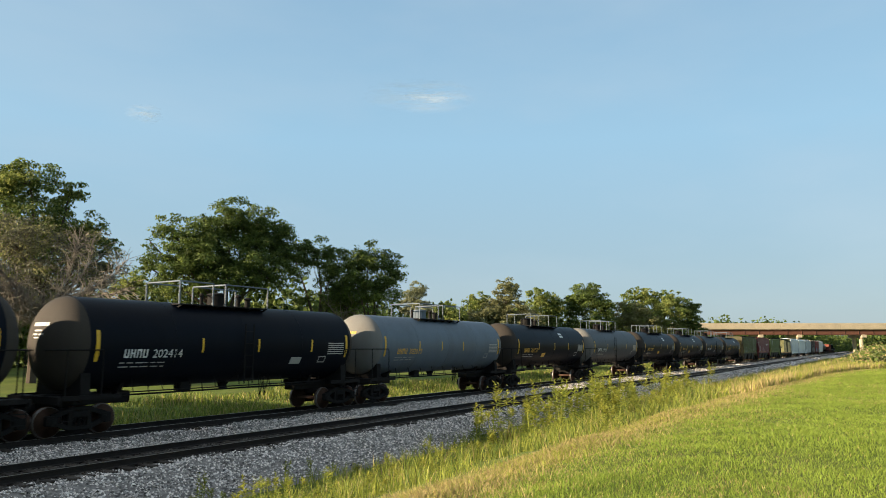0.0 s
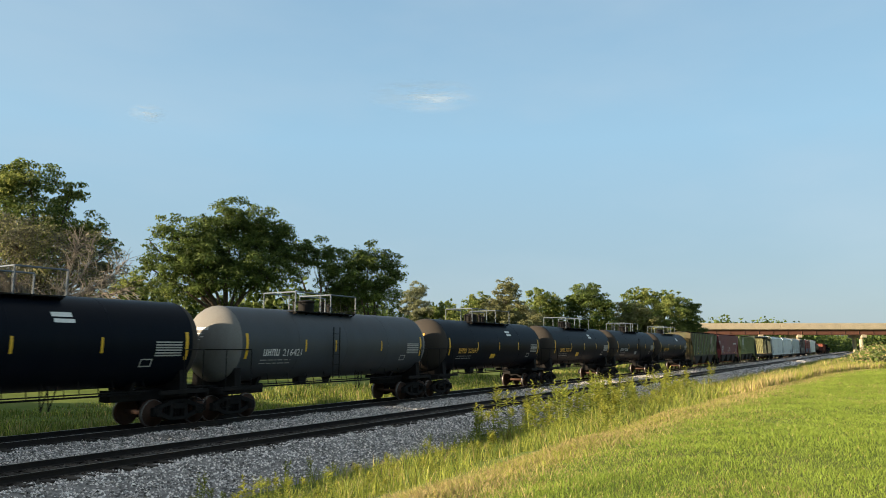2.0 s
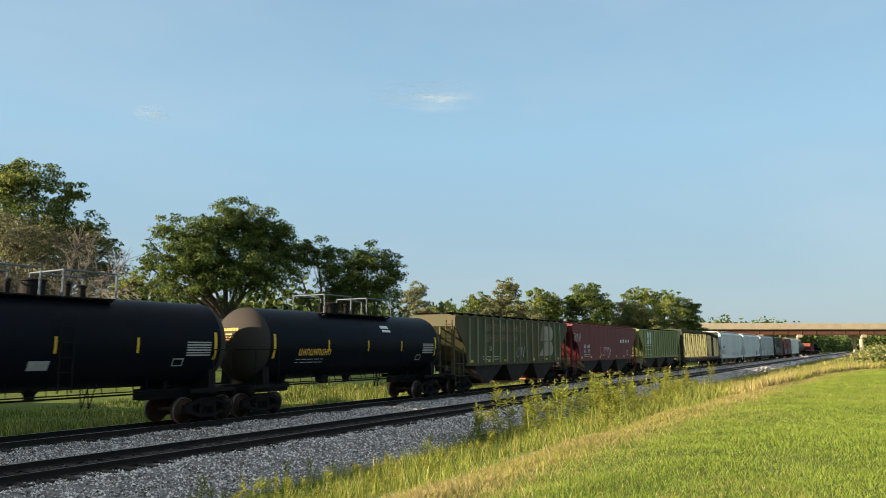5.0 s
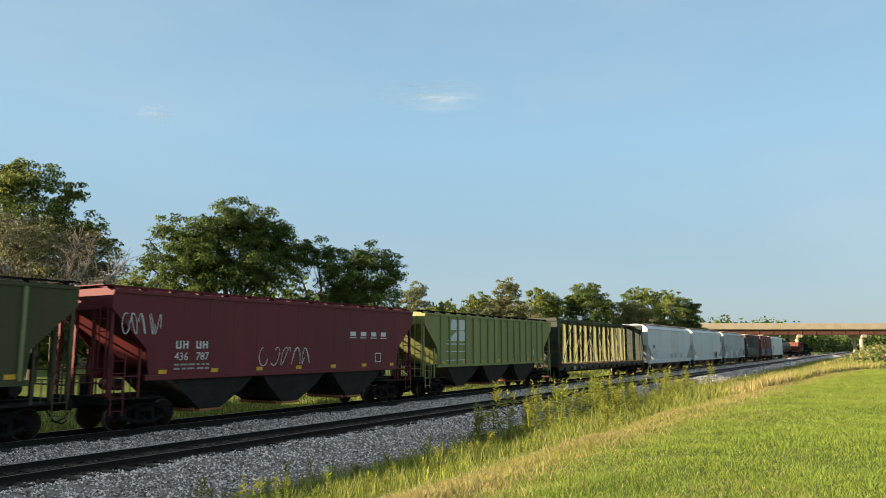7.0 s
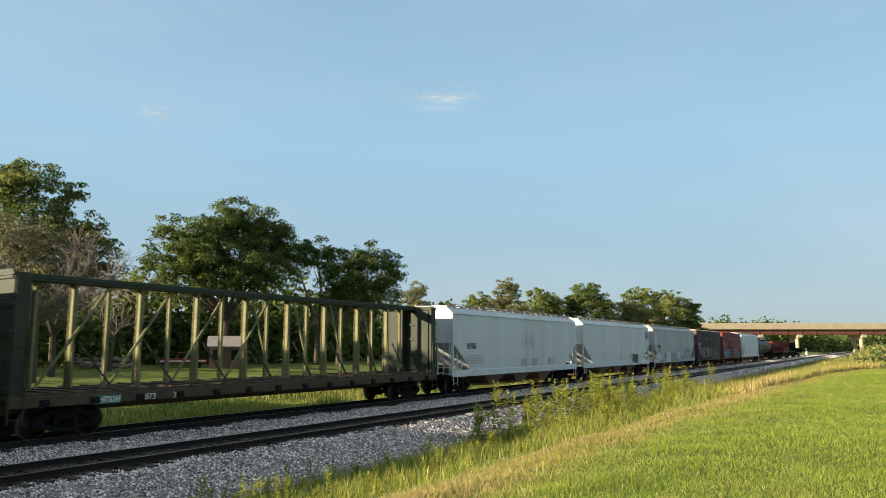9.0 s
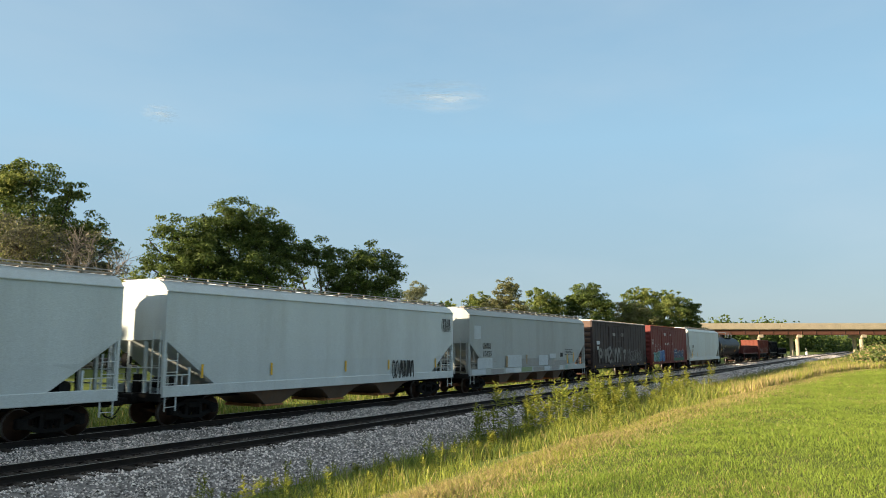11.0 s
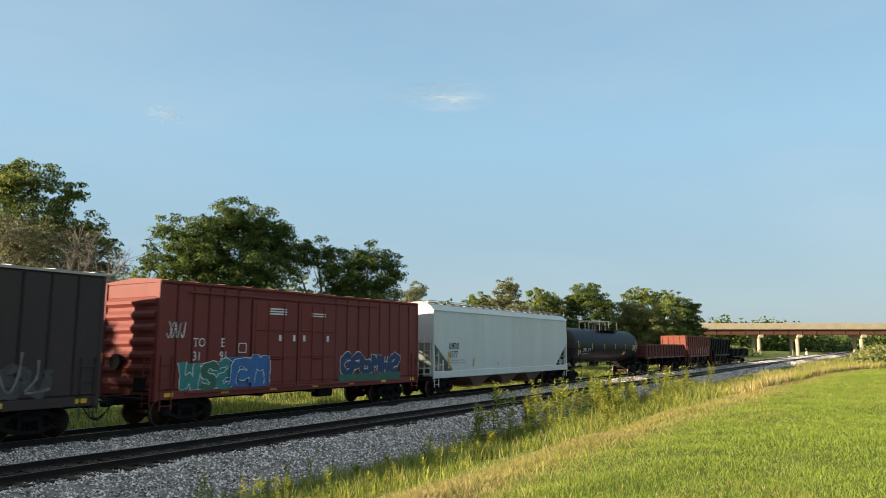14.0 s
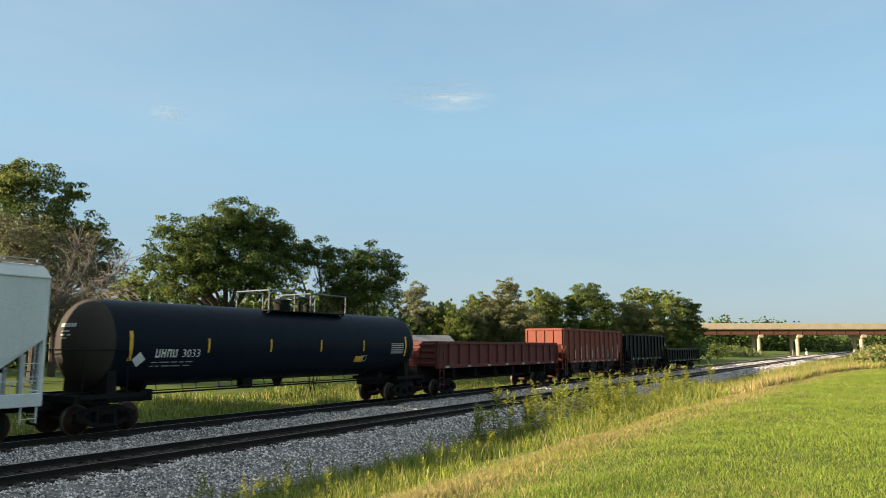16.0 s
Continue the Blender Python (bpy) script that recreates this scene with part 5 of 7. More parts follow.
# ---------------------------------------------------------------- tank cars
def tank_car(u, label, paint, half=7.54, long=7.08, r=1.5, trucks=6.2, digits="", marks=4, ink="letter_w", text_x=-4.7, short=(-2.75, 0.1, 2.85),
             plates=True, placard=None, rails=((-2.5, -0.6), (0.6, 2.6)), dome=-0.95, seed=1, dark_head=False):
    car = new_car("tank_car", u, label, half, trucks, "tank car")
    c = 2.84
    skin = ("round", r + 0.008, c)
    bm = bmesh.new()
    rings = [(-long + 0.78 * (1 - math.cos(math.pi / 2 * i / 8)), max(0.03, r * math.sin(math.pi / 2 * i / 8))) for i in range(9)]
    shell = [(-long + 0.8 + (2 * long - 1.6) * k / 6, r) for k in range(7)]
    lathe(bm, shell, 56, "x", (0, 0, c), caps=False)
    part("tank", bm, M[paint], car, "", True)
    for s in (-1, 1):
        bm = bmesh.new()
        lathe(bm, [(s * a, q) for a, q in rings] + [(s * (-long + 0.8), r)], 56, "x", (0, 0, c))
        bmesh.ops.delete(bm, geom=[f for f in bm.faces if len(f.verts) > 8 and abs(f.calc_center_median().x) < long - 0.5], context="FACES_ONLY")
        part("tank_head", bm, M["pale_head" if paint in ("grey", "grey_dark") else "dusty_head"], car, "dusty rounded tank end", True)
    for k in range(5):                                                  # weld seams round the shell
        bm = bmesh.new()
        s = -long + 0.8 + (2 * long - 1.6) * k / 4
        lathe(bm, [(s - 0.02, r - 0.01), (s - 0.012, r + 0.006), (s + 0.012, r + 0.006), (s + 0.02, r - 0.01)], 56, "x", (0, 0, c))
        part("weld_seam", bm, M[paint], car, "", True)
    for s in (-1, 1):
        bm = bmesh.new()                                                # stub sill, saddle and end platform
        box(bm, s * (trucks - 2.2), s * (half - 0.45), -0.3, 0.3, 0.86, 1.24, 0.02)
        prism(bm, [(-1.25, 1.02), (1.25, 1.02), (1.15, 2.25), (0.8, 1.72), (0, 1.44), (-0.8, 1.72), (-1.15, 2.25)], "x", s * trucks - 0.16, s * trucks + 0.16)
        prism(bm, [(-0.5, 1.1), (0.5, 1.1), (0.9, 1.85), (0, 1.5), (-0.9, 1.85)], "x", s * (trucks - 1.6) - 0.08, s * (trucks - 1.6) + 0.08)
        part("stub_sill", bm, M["steel" if paint not in ("grey", "grey_dark") else "truck"], car)
        bm = bmesh.new()
        x0, x1 = sorted((s * (half - 0.95), s * (half - 0.42)))
        box(bm, x0, x1, -1.42, 1.42, 1.14, 1.20)
        box(bm, s * (half - 0.45), s * (half - 0.38), -1.42, 1.42, 1.0, 1.22)
        for yy in (-1.40, 1.40):
            beam(bm, (s * (half - 0.5), yy, 1.17), (s * (trucks - 1.1), yy, 1.17), 0.08, 0.14)
            for xx in (half - 0.5, half - 0.9):
                rod(bm, (s * xx, yy, 0.5), (s * xx, yy, 1.2), 0.018, 6)
            for zz in (0.5, 0.82):
                rod(bm, (s * (half - 0.5), yy, zz), (s * (half - 0.9), yy, zz), 0.018, 6)
        part("end_platform", bm, M["steel"], car)
        bm = bmesh.new()                                                # hand rail round the head
        z = 2.62
        p = [(s * (trucks - 0.3), -r - 0.09, z), (s * (half - 0.62), -1.35, z), (s * (half - 0.5), -0.9, z), (s * (half - 0.5), 0.9, z), (s * (half - 0.62), 1.35, z), (s * (trucks - 0.3), r + 0.09, z)]
        for a, b in zip(p, p[1:]):
            rod(bm, a, b, 0.02, 6)
        part("hand_rail", bm, M["steel"], car)
        for q in (p[1], p[4], p[0], p[5]):
            bm = bmesh.new()
            rod(bm, q, (q[0], q[1], 1.18), 0.02, 6)
            part("rail_post", bm, M["steel"], car)
    bm = bmesh.new()                                                    # brake rods, pipe and outlet below the shell
    rod(bm, (-trucks + 1.2, -0.55, 1.12), (trucks - 1.2, -0.55, 1.12), 0.03, 6)
    rod(bm, (-trucks + 1.2, -1.02, 1.24), (trucks - 1.2, -1.02, 1.24), 0.02, 6)
    for k in range(9):
        q = -trucks + 1.6 + k * (2 * trucks - 3.2) / 8
        rod(bm, (q, -0.55, 1.12), (q, -0.45, 1.5), 0.018, 5)
        rod(bm, (q + 0.2, -1.02, 1.24), (q + 0.2, -0.9, 1.66), 0.015, 5)
    part("brake_pipe", bm, M["steel"], car)
    bm = bmesh.new()
    lathe(bm, [(1.08, 0.1), (1.12, 0.15), (1.25, 0.17), (1.4, 0.28)], 16, "z", (0.25, 0, 0))
    part("bottom_outlet", bm, M["steel"], car)
    bm = bmesh.new()
    box(bm, -2.2, -1.7, -0.6, -0.2, 1.14, 1.5, 0.03)
    part("brake_cylinder", bm, M["steel"], car)
    bm = bmesh.new()
    for q in (1.3, 1.55):
        rod(bm, (q, -0.9, 1.55), (q + 0.12, -0.85, 0.78), 0.02, 5)
        rod(bm, (q + 0.3, -0.9, 1.55), (q + 0.12, -0.85, 0.78), 0.02, 5)
    part("side_step", bm, M["steel"], car)
    bm = bmesh.new()                                                    # walkway at the top, with its rails
    zt = c + r + 0.02
    box(bm, rails[0][0], rails[-1][1], -0.95, -0.45, zt - 0.13, zt - 0.09)
    box(bm, rails[0][0], rails[-1][1], 0.45, 0.95, zt - 0.13, zt - 0.09)
    for q in np.linspace(rails[0][0] + 0.1, rails[-1][1] - 0.1, 6):
        beam(bm, (q, -0.95, zt - 0.14), (q, -0.55, zt - 0.3), 0.05, 0.05)
    part("top_platform", bm, M["steel"], car)
    for a, b in rails:
        for yy in (-0.95, 0.95):
            bm = bmesh.new()
            for q in (a, b):
                rod(bm, (q, yy, zt - 0.12), (q, yy, zt + 0.73), 0.03, 6)
            rod(bm, (a, yy, zt + 0.72), (b, yy, zt + 0.72), 0.03, 6)
            part("safety_rail", bm, M["grey"], car)
        bm = bmesh.new()
        rod(bm, (a, -0.95, zt + 0.72), (a, 0.95, zt + 0.72), 0.03, 6)
        part("safety_bar", bm, M["grey"], car)
    bm = bmesh.new()
    lathe(bm, [(zt - 0.2, 0.36), (zt + 0.36, 0.36), (zt + 0.37, 0.40), (zt + 0.42, 0.40), (zt + 0.47, 0.2)], 20, "z", (dome, 0, 0))
    part("manway", bm, M["steel" if paint != "grey" else paint], car)
    for q, hh, rr in ((dome + 1.1, 0.35, 0.09), (dome + 1.6, 0.26, 0.12), (dome - 0.75, 0.3, 0.07)):
        bm = bmesh.new()
        lathe(bm, [(zt - 0.1, rr), (zt + hh, rr), (zt + hh + 0.02, rr * 1.4), (zt + hh + 0.08, rr * 1.2), (zt + hh + 0.12, rr * 0.4)], 12, "z", (q, 0, 0))
        part("valve", bm, M["steel"], car)
    ladder(car, dome + 0.3, -r - 0.1, 1.35, c + 0.75, M["steel"]) if seed % 3 == 0 else None
    e = 6.05 * long / 7.08
    for q, z0, z1, w in [(-e, 2.26, 3.24, 0.13), (e, 2.26, 3.24, 0.13)] + [(q, 2.52, 3.02, 0.085) for q in short]:
        bars(car, [(q - w / 2, q + w / 2, z0, z1)], skin, M["yellow"], "reflective_stripe")
    bars(car, mark_bars(marks, text_x, 2.36, 0.28), skin, M[ink], "owner_mark")
    if digits:
        lettering(car, digits, text_x + marks * 0.23 + 0.14, 2.36, 0.28, skin, M[ink], 1.0, "number")
    bars(car, lines(text_x - 0.1, 2.18, 1.7, 2, 0.035, 0.13, seed), skin, M["letter_f"], "small_print")
    if plates:
        bars(car, [(e - 1.25, e - 0.2, 2.4 + 0.09 * k, 2.45 + 0.09 * k) for k in range(6)], skin, M["letter_f"], "data_panel")
        if ink == "letter_o" and paint == "black":
            bars(car, [(1.3, 1.95, 3.62, 3.76), (1.35, 2.0, 3.44, 3.56)], skin, M["letter_w"], "data_plate")
    if placard:
        bars(car, [(placard[0], placard[0] + 0.62, 2.02, 2.3)], skin, M[placard[1]], "placard")
    if paint == "navy":
        soup("placard", on_side([(-7.75, 2.3), (-7.5, 2.05), (-7.25, 2.3), (-7.5, 2.55)], skin), [(0, 1, 2, 3)], M["letter_w"], car)
    bars(car, [(4.3, 4.75, 2.05, 2.09), (4.3, 4.34, 2.09, 2.28), (4.71, 4.75, 2.09, 2.28), (4.3, 4.75, 2.28, 2.32)], skin, M["letter_f"], "stencil")
    # marks on the head that faces back along the train
    vs, fs = [], []
    for yy0, yy1, zz0, zz1 in [(-0.42 + 0.14 * k, -0.32 + 0.14 * k, 3.36, 3.48) for k in range(6)] + [(-0.3, 0.1, 3.2, 3.25), (-0.35, 0.2, 3.08, 3.13), (-0.3, 0.0, 2.98, 3.02)]:
        b = len(vs)
        for yy, zz in ((yy0, zz0), (yy1, zz0), (yy1, zz1), (yy0, zz1)):
            k = math.sqrt(max(0, 1 - ((yy * yy + (zz - c) ** 2) / (r * r))))
            vs.append((-long + 0.78 * (1 - k) - 0.012, -yy, zz))
        fs.append((b, b + 1, b + 2, b + 3))
    soup("head_marking", vs, fs, M[ink], car)
    return car


# ---------------------------------------------------------------- covered hoppers
def roof_walk(car, half, z, y, material):
    bm = bmesh.new()
    for yy in (-y, y):
        box(bm, -half, half, yy - 0.2, yy + 0.2, z + 0.16, z + 0.19)
        for k in range(15):
            q = -half + 0.2 + k * (2 * half - 0.4) / 14
            box(bm, q - 0.02, q + 0.02, yy - 0.2, yy + 0.2, z - 0.05, z + 0.17)
    for s in (-1, 1):
        box(bm, s * half - 0.2, s * half + 0.2, -y - 0.2, y + 0.2, z + 0.165, z + 0.195)
    part("roof_walkway", bm, material, car)


def bins(car, places, top, bottom, w, y, material, knee=0.43):
    for q in places:
        bm = bmesh.new()
        z1 = max(bottom + 0.2, min(1.12, top - 0.2))
        a = [(q - w / 2, top), (q + w / 2, top), (q + w * knee, z1), (q + 0.45, bottom), (q - 0.45, bottom), (q - w * knee, z1)]
        n = len(a)
        near = [bm.verts.new((u, -y if v == top else -y * (0.93 if v == z1 else 0.8), v)) for u, v in a]
        far = [bm.verts.new((u, y if v == top else y * (0.93 if v == z1 else 0.8), v)) for u, v in a]
        bm.faces.new(near)
        bm.faces.new(far[::-1])
        for i in range(n):
            bm.faces.new((near[i], far[i], far[(i + 1) % n], near[(i + 1) % n]))
        bmesh.ops.recalc_face_normals(bm, faces=bm.faces)
        hopper = part("hopper_bin", bm, material, car)
        bm = bmesh.new()
        box(bm, q - 0.5, q + 0.5, -y * 0.85, y * 0.85, bottom - 0.07, bottom + 0.005, 0.01)
        rod(bm, (q - 0.62, -y * 0.72, bottom - 0.04), (q - 0.62, y * 0.72, bottom - 0.04), 0.06, 8)
        for yy in (-y * 0.6, y * 0.6):
            box(bm, q - 0.66, q - 0.4, yy - 0.05, yy + 0.05, bottom - 0.1, bottom + 0.04)
        part("outlet_gate", bm, M["rust"], hopper, "rusty orange outlet gate")


def end_frame(car, half, y, z_low, z_up, material, posts=(-1.42, -0.5, 0.5, 1.42), floor=1.02):
    """Platform, posts, ladder and brake gear at both ends, below the slope."""
    for s in (-1, 1):
        bm = bmesh.new()
        x0, x1 = sorted((s * (half - 2.2), s * half))
        box(bm, x0, x1, -y, y, floor, floor + 0.05)
        box(bm, s * half - 0.06, s * half + 0.06, -y, y, floor - 0.12, floor + 0.14)
        part("end_platform", bm, M["steel"], car)
        for yy in posts:
            bm = bmesh.new()
            box(bm, s * (half - 0.09) - 0.05, s * (half - 0.09) + 0.05, yy - 0.05, yy + 0.05, floor, z_up)
            part("end_post", bm, material, car)
        for yy in (-y + 0.06, y - 0.06):
            bm = bmesh.new()
            beam(bm, (s * (half - 1.15), yy, floor), (s * (half - 1.15), yy, z_low), 0.07, 0.07)
            part("end_brace", bm, material, car)
            bm = bmesh.new()
            beam(bm, (s * half, yy, floor + 0.75), (s * (half - 1.15), yy, floor + 0.75), 0.035, 0.035)
            for q in (0.25, 0.5, 0.75):
                beam(bm, (s * (half - 1.15 * q), yy, floor), (s * (half - 1.15 * q), yy, floor + 0.75), 0.025, 0.025)
            part("side_rail", bm, material, car)
        for zz in (floor + 0.55, floor + 1.0):
            bm = bmesh.new()
            rod(bm, (s * (half - 0.04), -y, zz), (s * (half - 0.04), y, zz), 0.02, 6)
            part("hand_rail", bm, material, car)
        ladder(car, s * (half - 0.35), -y - 0.03, 0.55, floor + 1.5, material, "x", 0.44)
        ladder(car, s * (half + 0.02), -y + 0.35, floor, z_up + 0.3, material, "y", 0.4)
        bm = bmesh.new()
        rod(bm, (s * (half - 1.1), -0.5, floor + 0.45), (s * (half - 1.1), 0.35, floor + 0.45), 0.2, 14)
        part("air_reservoir", bm, M["bin"], car)
        bm = bmesh.new()
        box(bm, s * (half - 0.7) - 0.15, s * (half - 0.7) + 0.15, 0.5, 0.9, floor + 0.05, floor + 0.75, 0.03)
        part("brake_valve", bm, M["steel"], car)
        bm = bmesh.new()
        rod(bm, (s * (half - 0.12), 0.62, floor + 1.25), (s * (half - 0.05), 0.62, floor + 1.25), 0.27, 18)
        rod(bm, (s * (half - 0.1), 0.62, floor + 1.25), (s * (half - 0.1), 0.62, floor), 0.03, 8)
        part("brake_wheel", bm, M["steel"], car)


def hopper_ribbed(u, label, paint, rib=None, half=8.5, n=15, pull=9.05, tip=1.3, z=(1.75, 4.48)):
    """A covered hopper with straight sides and sloped end sheets; with outside posts if rib is given."""
    car = new_car("hopper_car", u, label, pull, half - 1.75, "hopper car")
    lo, up = z
    bm = bmesh.new()
    prism(bm, [(-half, up), (-half, up - 0.55), (-half + 2.75, lo), (half - 2.75, lo), (half, up - 0.55), (half, up)], "y", -1.5, 1.5)
    part("body", bm, M[paint], car)
    for s in (-1, 1):
        bm = bmesh.new()
        prism(bm, [(-half, up), (-half, up - 0.55), (-half + tip, lo + 0.9), (-half + tip + 0.15, lo), (half - tip - 0.15, lo), (half - tip, lo + 0.9), (half, up - 0.55), (half, up)],
              "y", s * 1.5, s * 1.56)
        box(bm, -half + tip, half - tip, s * 1.46, s * 1.6, lo - 0.14, lo + 0.03, 0.012)
        box(bm, -half, half, s * 1.48, s * 1.6, up - 0.05, up + 0.06, 0.012)
        part("side_sheet", bm, M[paint], car)
        for k in range(n):
            q = -half + tip + 0.3 + k * (2 * half - 2 * tip - 0.6) / (n - 1)
            bm = bmesh.new()
            if rib:
                box(bm, q - 0.055, q + 0.055, s * 1.555, s * 1.65, lo, up - 0.04, 0.012)
                part("side_post", bm, M[rib], car)
            else:
                box(bm, q - 0.03, q + 0.03, s * 1.556, s * 1.566, lo + 0.03, up - 0.05)
                part("panel_seam", bm, M[paint], car)
    bm = bmesh.new()
    prism(bm, [(-1.55, up), (1.55, up), (1.2, up + 0.12), (0.4, up + 0.2), (-0.4, up + 0.2), (-1.2, up + 0.12)], "x", -half, half)
    box(bm, -half + 0.6, half - 0.6, -0.35, 0.35, up + 0.16, up + 0.28, 0.03)
    part("roof", bm, M[paint], car)
    roof_walk(car, half, up + 0.04, 1.1, M["steel"] if rib else M[paint])
    bm = bmesh.new()
    box(bm, -pull + 0.5, pull - 0.5, -0.3, 0.3, 0.82, 1.15, 0.02)
    part("centre_sill", bm, M["steel"], car)
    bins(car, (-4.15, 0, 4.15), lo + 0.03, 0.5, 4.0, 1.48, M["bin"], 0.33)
    end_frame(car, half, 1.5, lo + 0.9, up - 0.5, M[paint])
    for q in np.linspace(-half + tip + 0.5, half - tip - 0.7, 7):
        bars(car, [(q, q + 0.32, lo + 0.06, lo + 0.2)], ("flat", 1.57), M["yellow"], "reflector")
    return car


def hopper_smooth(u, label, paint, half=9.55, pull=10.3, edge="flat", digits=None, marks=0, ink="letter_k", top=4.62, bays=3):
    """A long covered hopper with plain bowed sides, a rounded roof edge and a deep side sill."""
    car = new_car("hopper_car", u, label, pull, half - 1.75, "hopper car")
    lo, sill = 1.38, 1.02
    side = [(1.52, lo), (1.56, 2.2), (1.57, 3.2), (1.55, top - 0.02), (1.56, top), (1.48, top + 0.1), (1.34, top + 0.26), (1.05, top + 0.40), (0.5, top + 0.48)]
    ring = side + [(-y, z) for y, z in side[::-1]]
    bm = bmesh.new()
    cut = 1.35
    # body above the end slopes, drawn along the car ring by ring
    places = [(-half, 2.95), (-half + 0.02, 2.95), (-half + cut, 2.0), (-half + cut + 0.9, lo), (half - cut - 0.9, lo), (half - cut, 2.0), (half - 0.02, 2.95), (half, 2.95)]
    loops = []
    for q, floor in places:
        loops.append([bm.verts.new((q, y, max(z, floor))) for y, z in ring])
    m = len(ring)
    for a, b in zip(loops, loops[1:]):
        for i in range(m):
            f = (a[i], a[(i + 1) % m], b[(i + 1) % m], b[i])
            bm.faces.new(f)
    bm.faces.new(loops[0])
    bm.faces.new(loops[-1])
    bmesh.ops.remove_doubles(bm, verts=bm.verts, dist=0.0005)
    bmesh.ops.recalc_face_normals(bm, faces=bm.faces)
    part("body", bm, M[paint], car)
    for s in (-1, 1):                                      # slope sheets inside the end openings
        bm = bmesh.new()
        prism(bm, [(s * half, 2.95), (s * (half - 0.05), 2.95), (s * (half - 3.0), 1.1), (s * (half - 2.95), 1.05)], "y", -1.3, 1.3)
        part("slope_sheet", bm, M[paint], car)
    for s in (-1, 1):
        bm = bmesh.new()
        box(bm, -half, half, s * 1.40, s * 1.585, sill, lo + 0.02, 0.02)
        part("side_sill", bm, M[paint], car)
        bm = bmesh.new()
        box(bm, -half, half, s * 1.50, s * 1.60, top - 0.02, top + 0.035, 0.012)
        part("roof_rail", bm, M[paint], car)
        for e in (-1, 1):
            bm = bmesh.new()
            box(bm, e * (half - 0.05) - 0.05, e * (half - 0.05) + 0.05, s * 1.42, s * 1.56, sill, top, 0.012)
            part("corner_post", bm, M[paint], car)
    bm = bmesh.new()
    zr = top + 0.47
    for yy in (-0.95, 0.95):
        box(bm, -half + 0.1, half - 0.1, yy - 0.16, yy + 0.16, zr, zr + 0.03)
        for q in np.linspace(-half + 0.2, half - 0.2, 21):
            box(bm, q - 0.02, q + 0.02, yy - 0.14, yy + 0.14, top + 0.3, zr)
            box(bm, q - 0.015, q + 0.015, math.copysign(1.12, yy) - 0.015, math.copysign(1.12, yy) + 0.015, zr, zr + 0.1)
        rod(bm, (-half + 0.1, math.copysign(1.12, yy), zr + 0.1), (half - 0.1, math.copysign(1.12, yy), zr + 0.1), 0.018, 6)
    part("roof_walkway", bm, M["roofgalv"], car)
    bm = bmesh.new()
    for q in np.linspace(-half + 1.2, half - 1.2, 8):
        box(bm, q - 0.5, q + 0.5, -0.38, 0.38, top + 0.44, top + 0.56, 0.04)
    part("roof_hatch", bm, M[paint], car)
    bm = bmesh.new()
    box(bm, -pull + 0.5, pull - 0.5, -0.3, 0.3, 0.82, 1.12, 0.02)
    part("centre_sill", bm, M["steel"], car)
    w = (2 * half - 7.4) / bays
    bins(car, [(k - (bays - 1) / 2) * w for k in range(bays)], 1.06, 0.44, w - 0.25, 1.38, M["bin_pale"], 0.31)
    end_frame(car, half, 1.5, 2.0, 2.98, M[paint], (-1.44, -0.45, 0.45, 1.44), 1.0)
    if marks:
        bars(car, mark_bars(marks, -half + 1.62, 2.62, 0.34), ("flat", 1.582), M[ink], "owner_mark")
    if digits:
        lettering(car, digits, -half + 1.6, 2.15, 0.34, ("flat", 1.578), M[ink], 1.0, "number")
        bars(car, lines(-half + 1.5, 1.95, 1.9, 2, 0.05, 0.14, 5), ("flat", 1.572), M["letter_f"], "small_print")
    return car


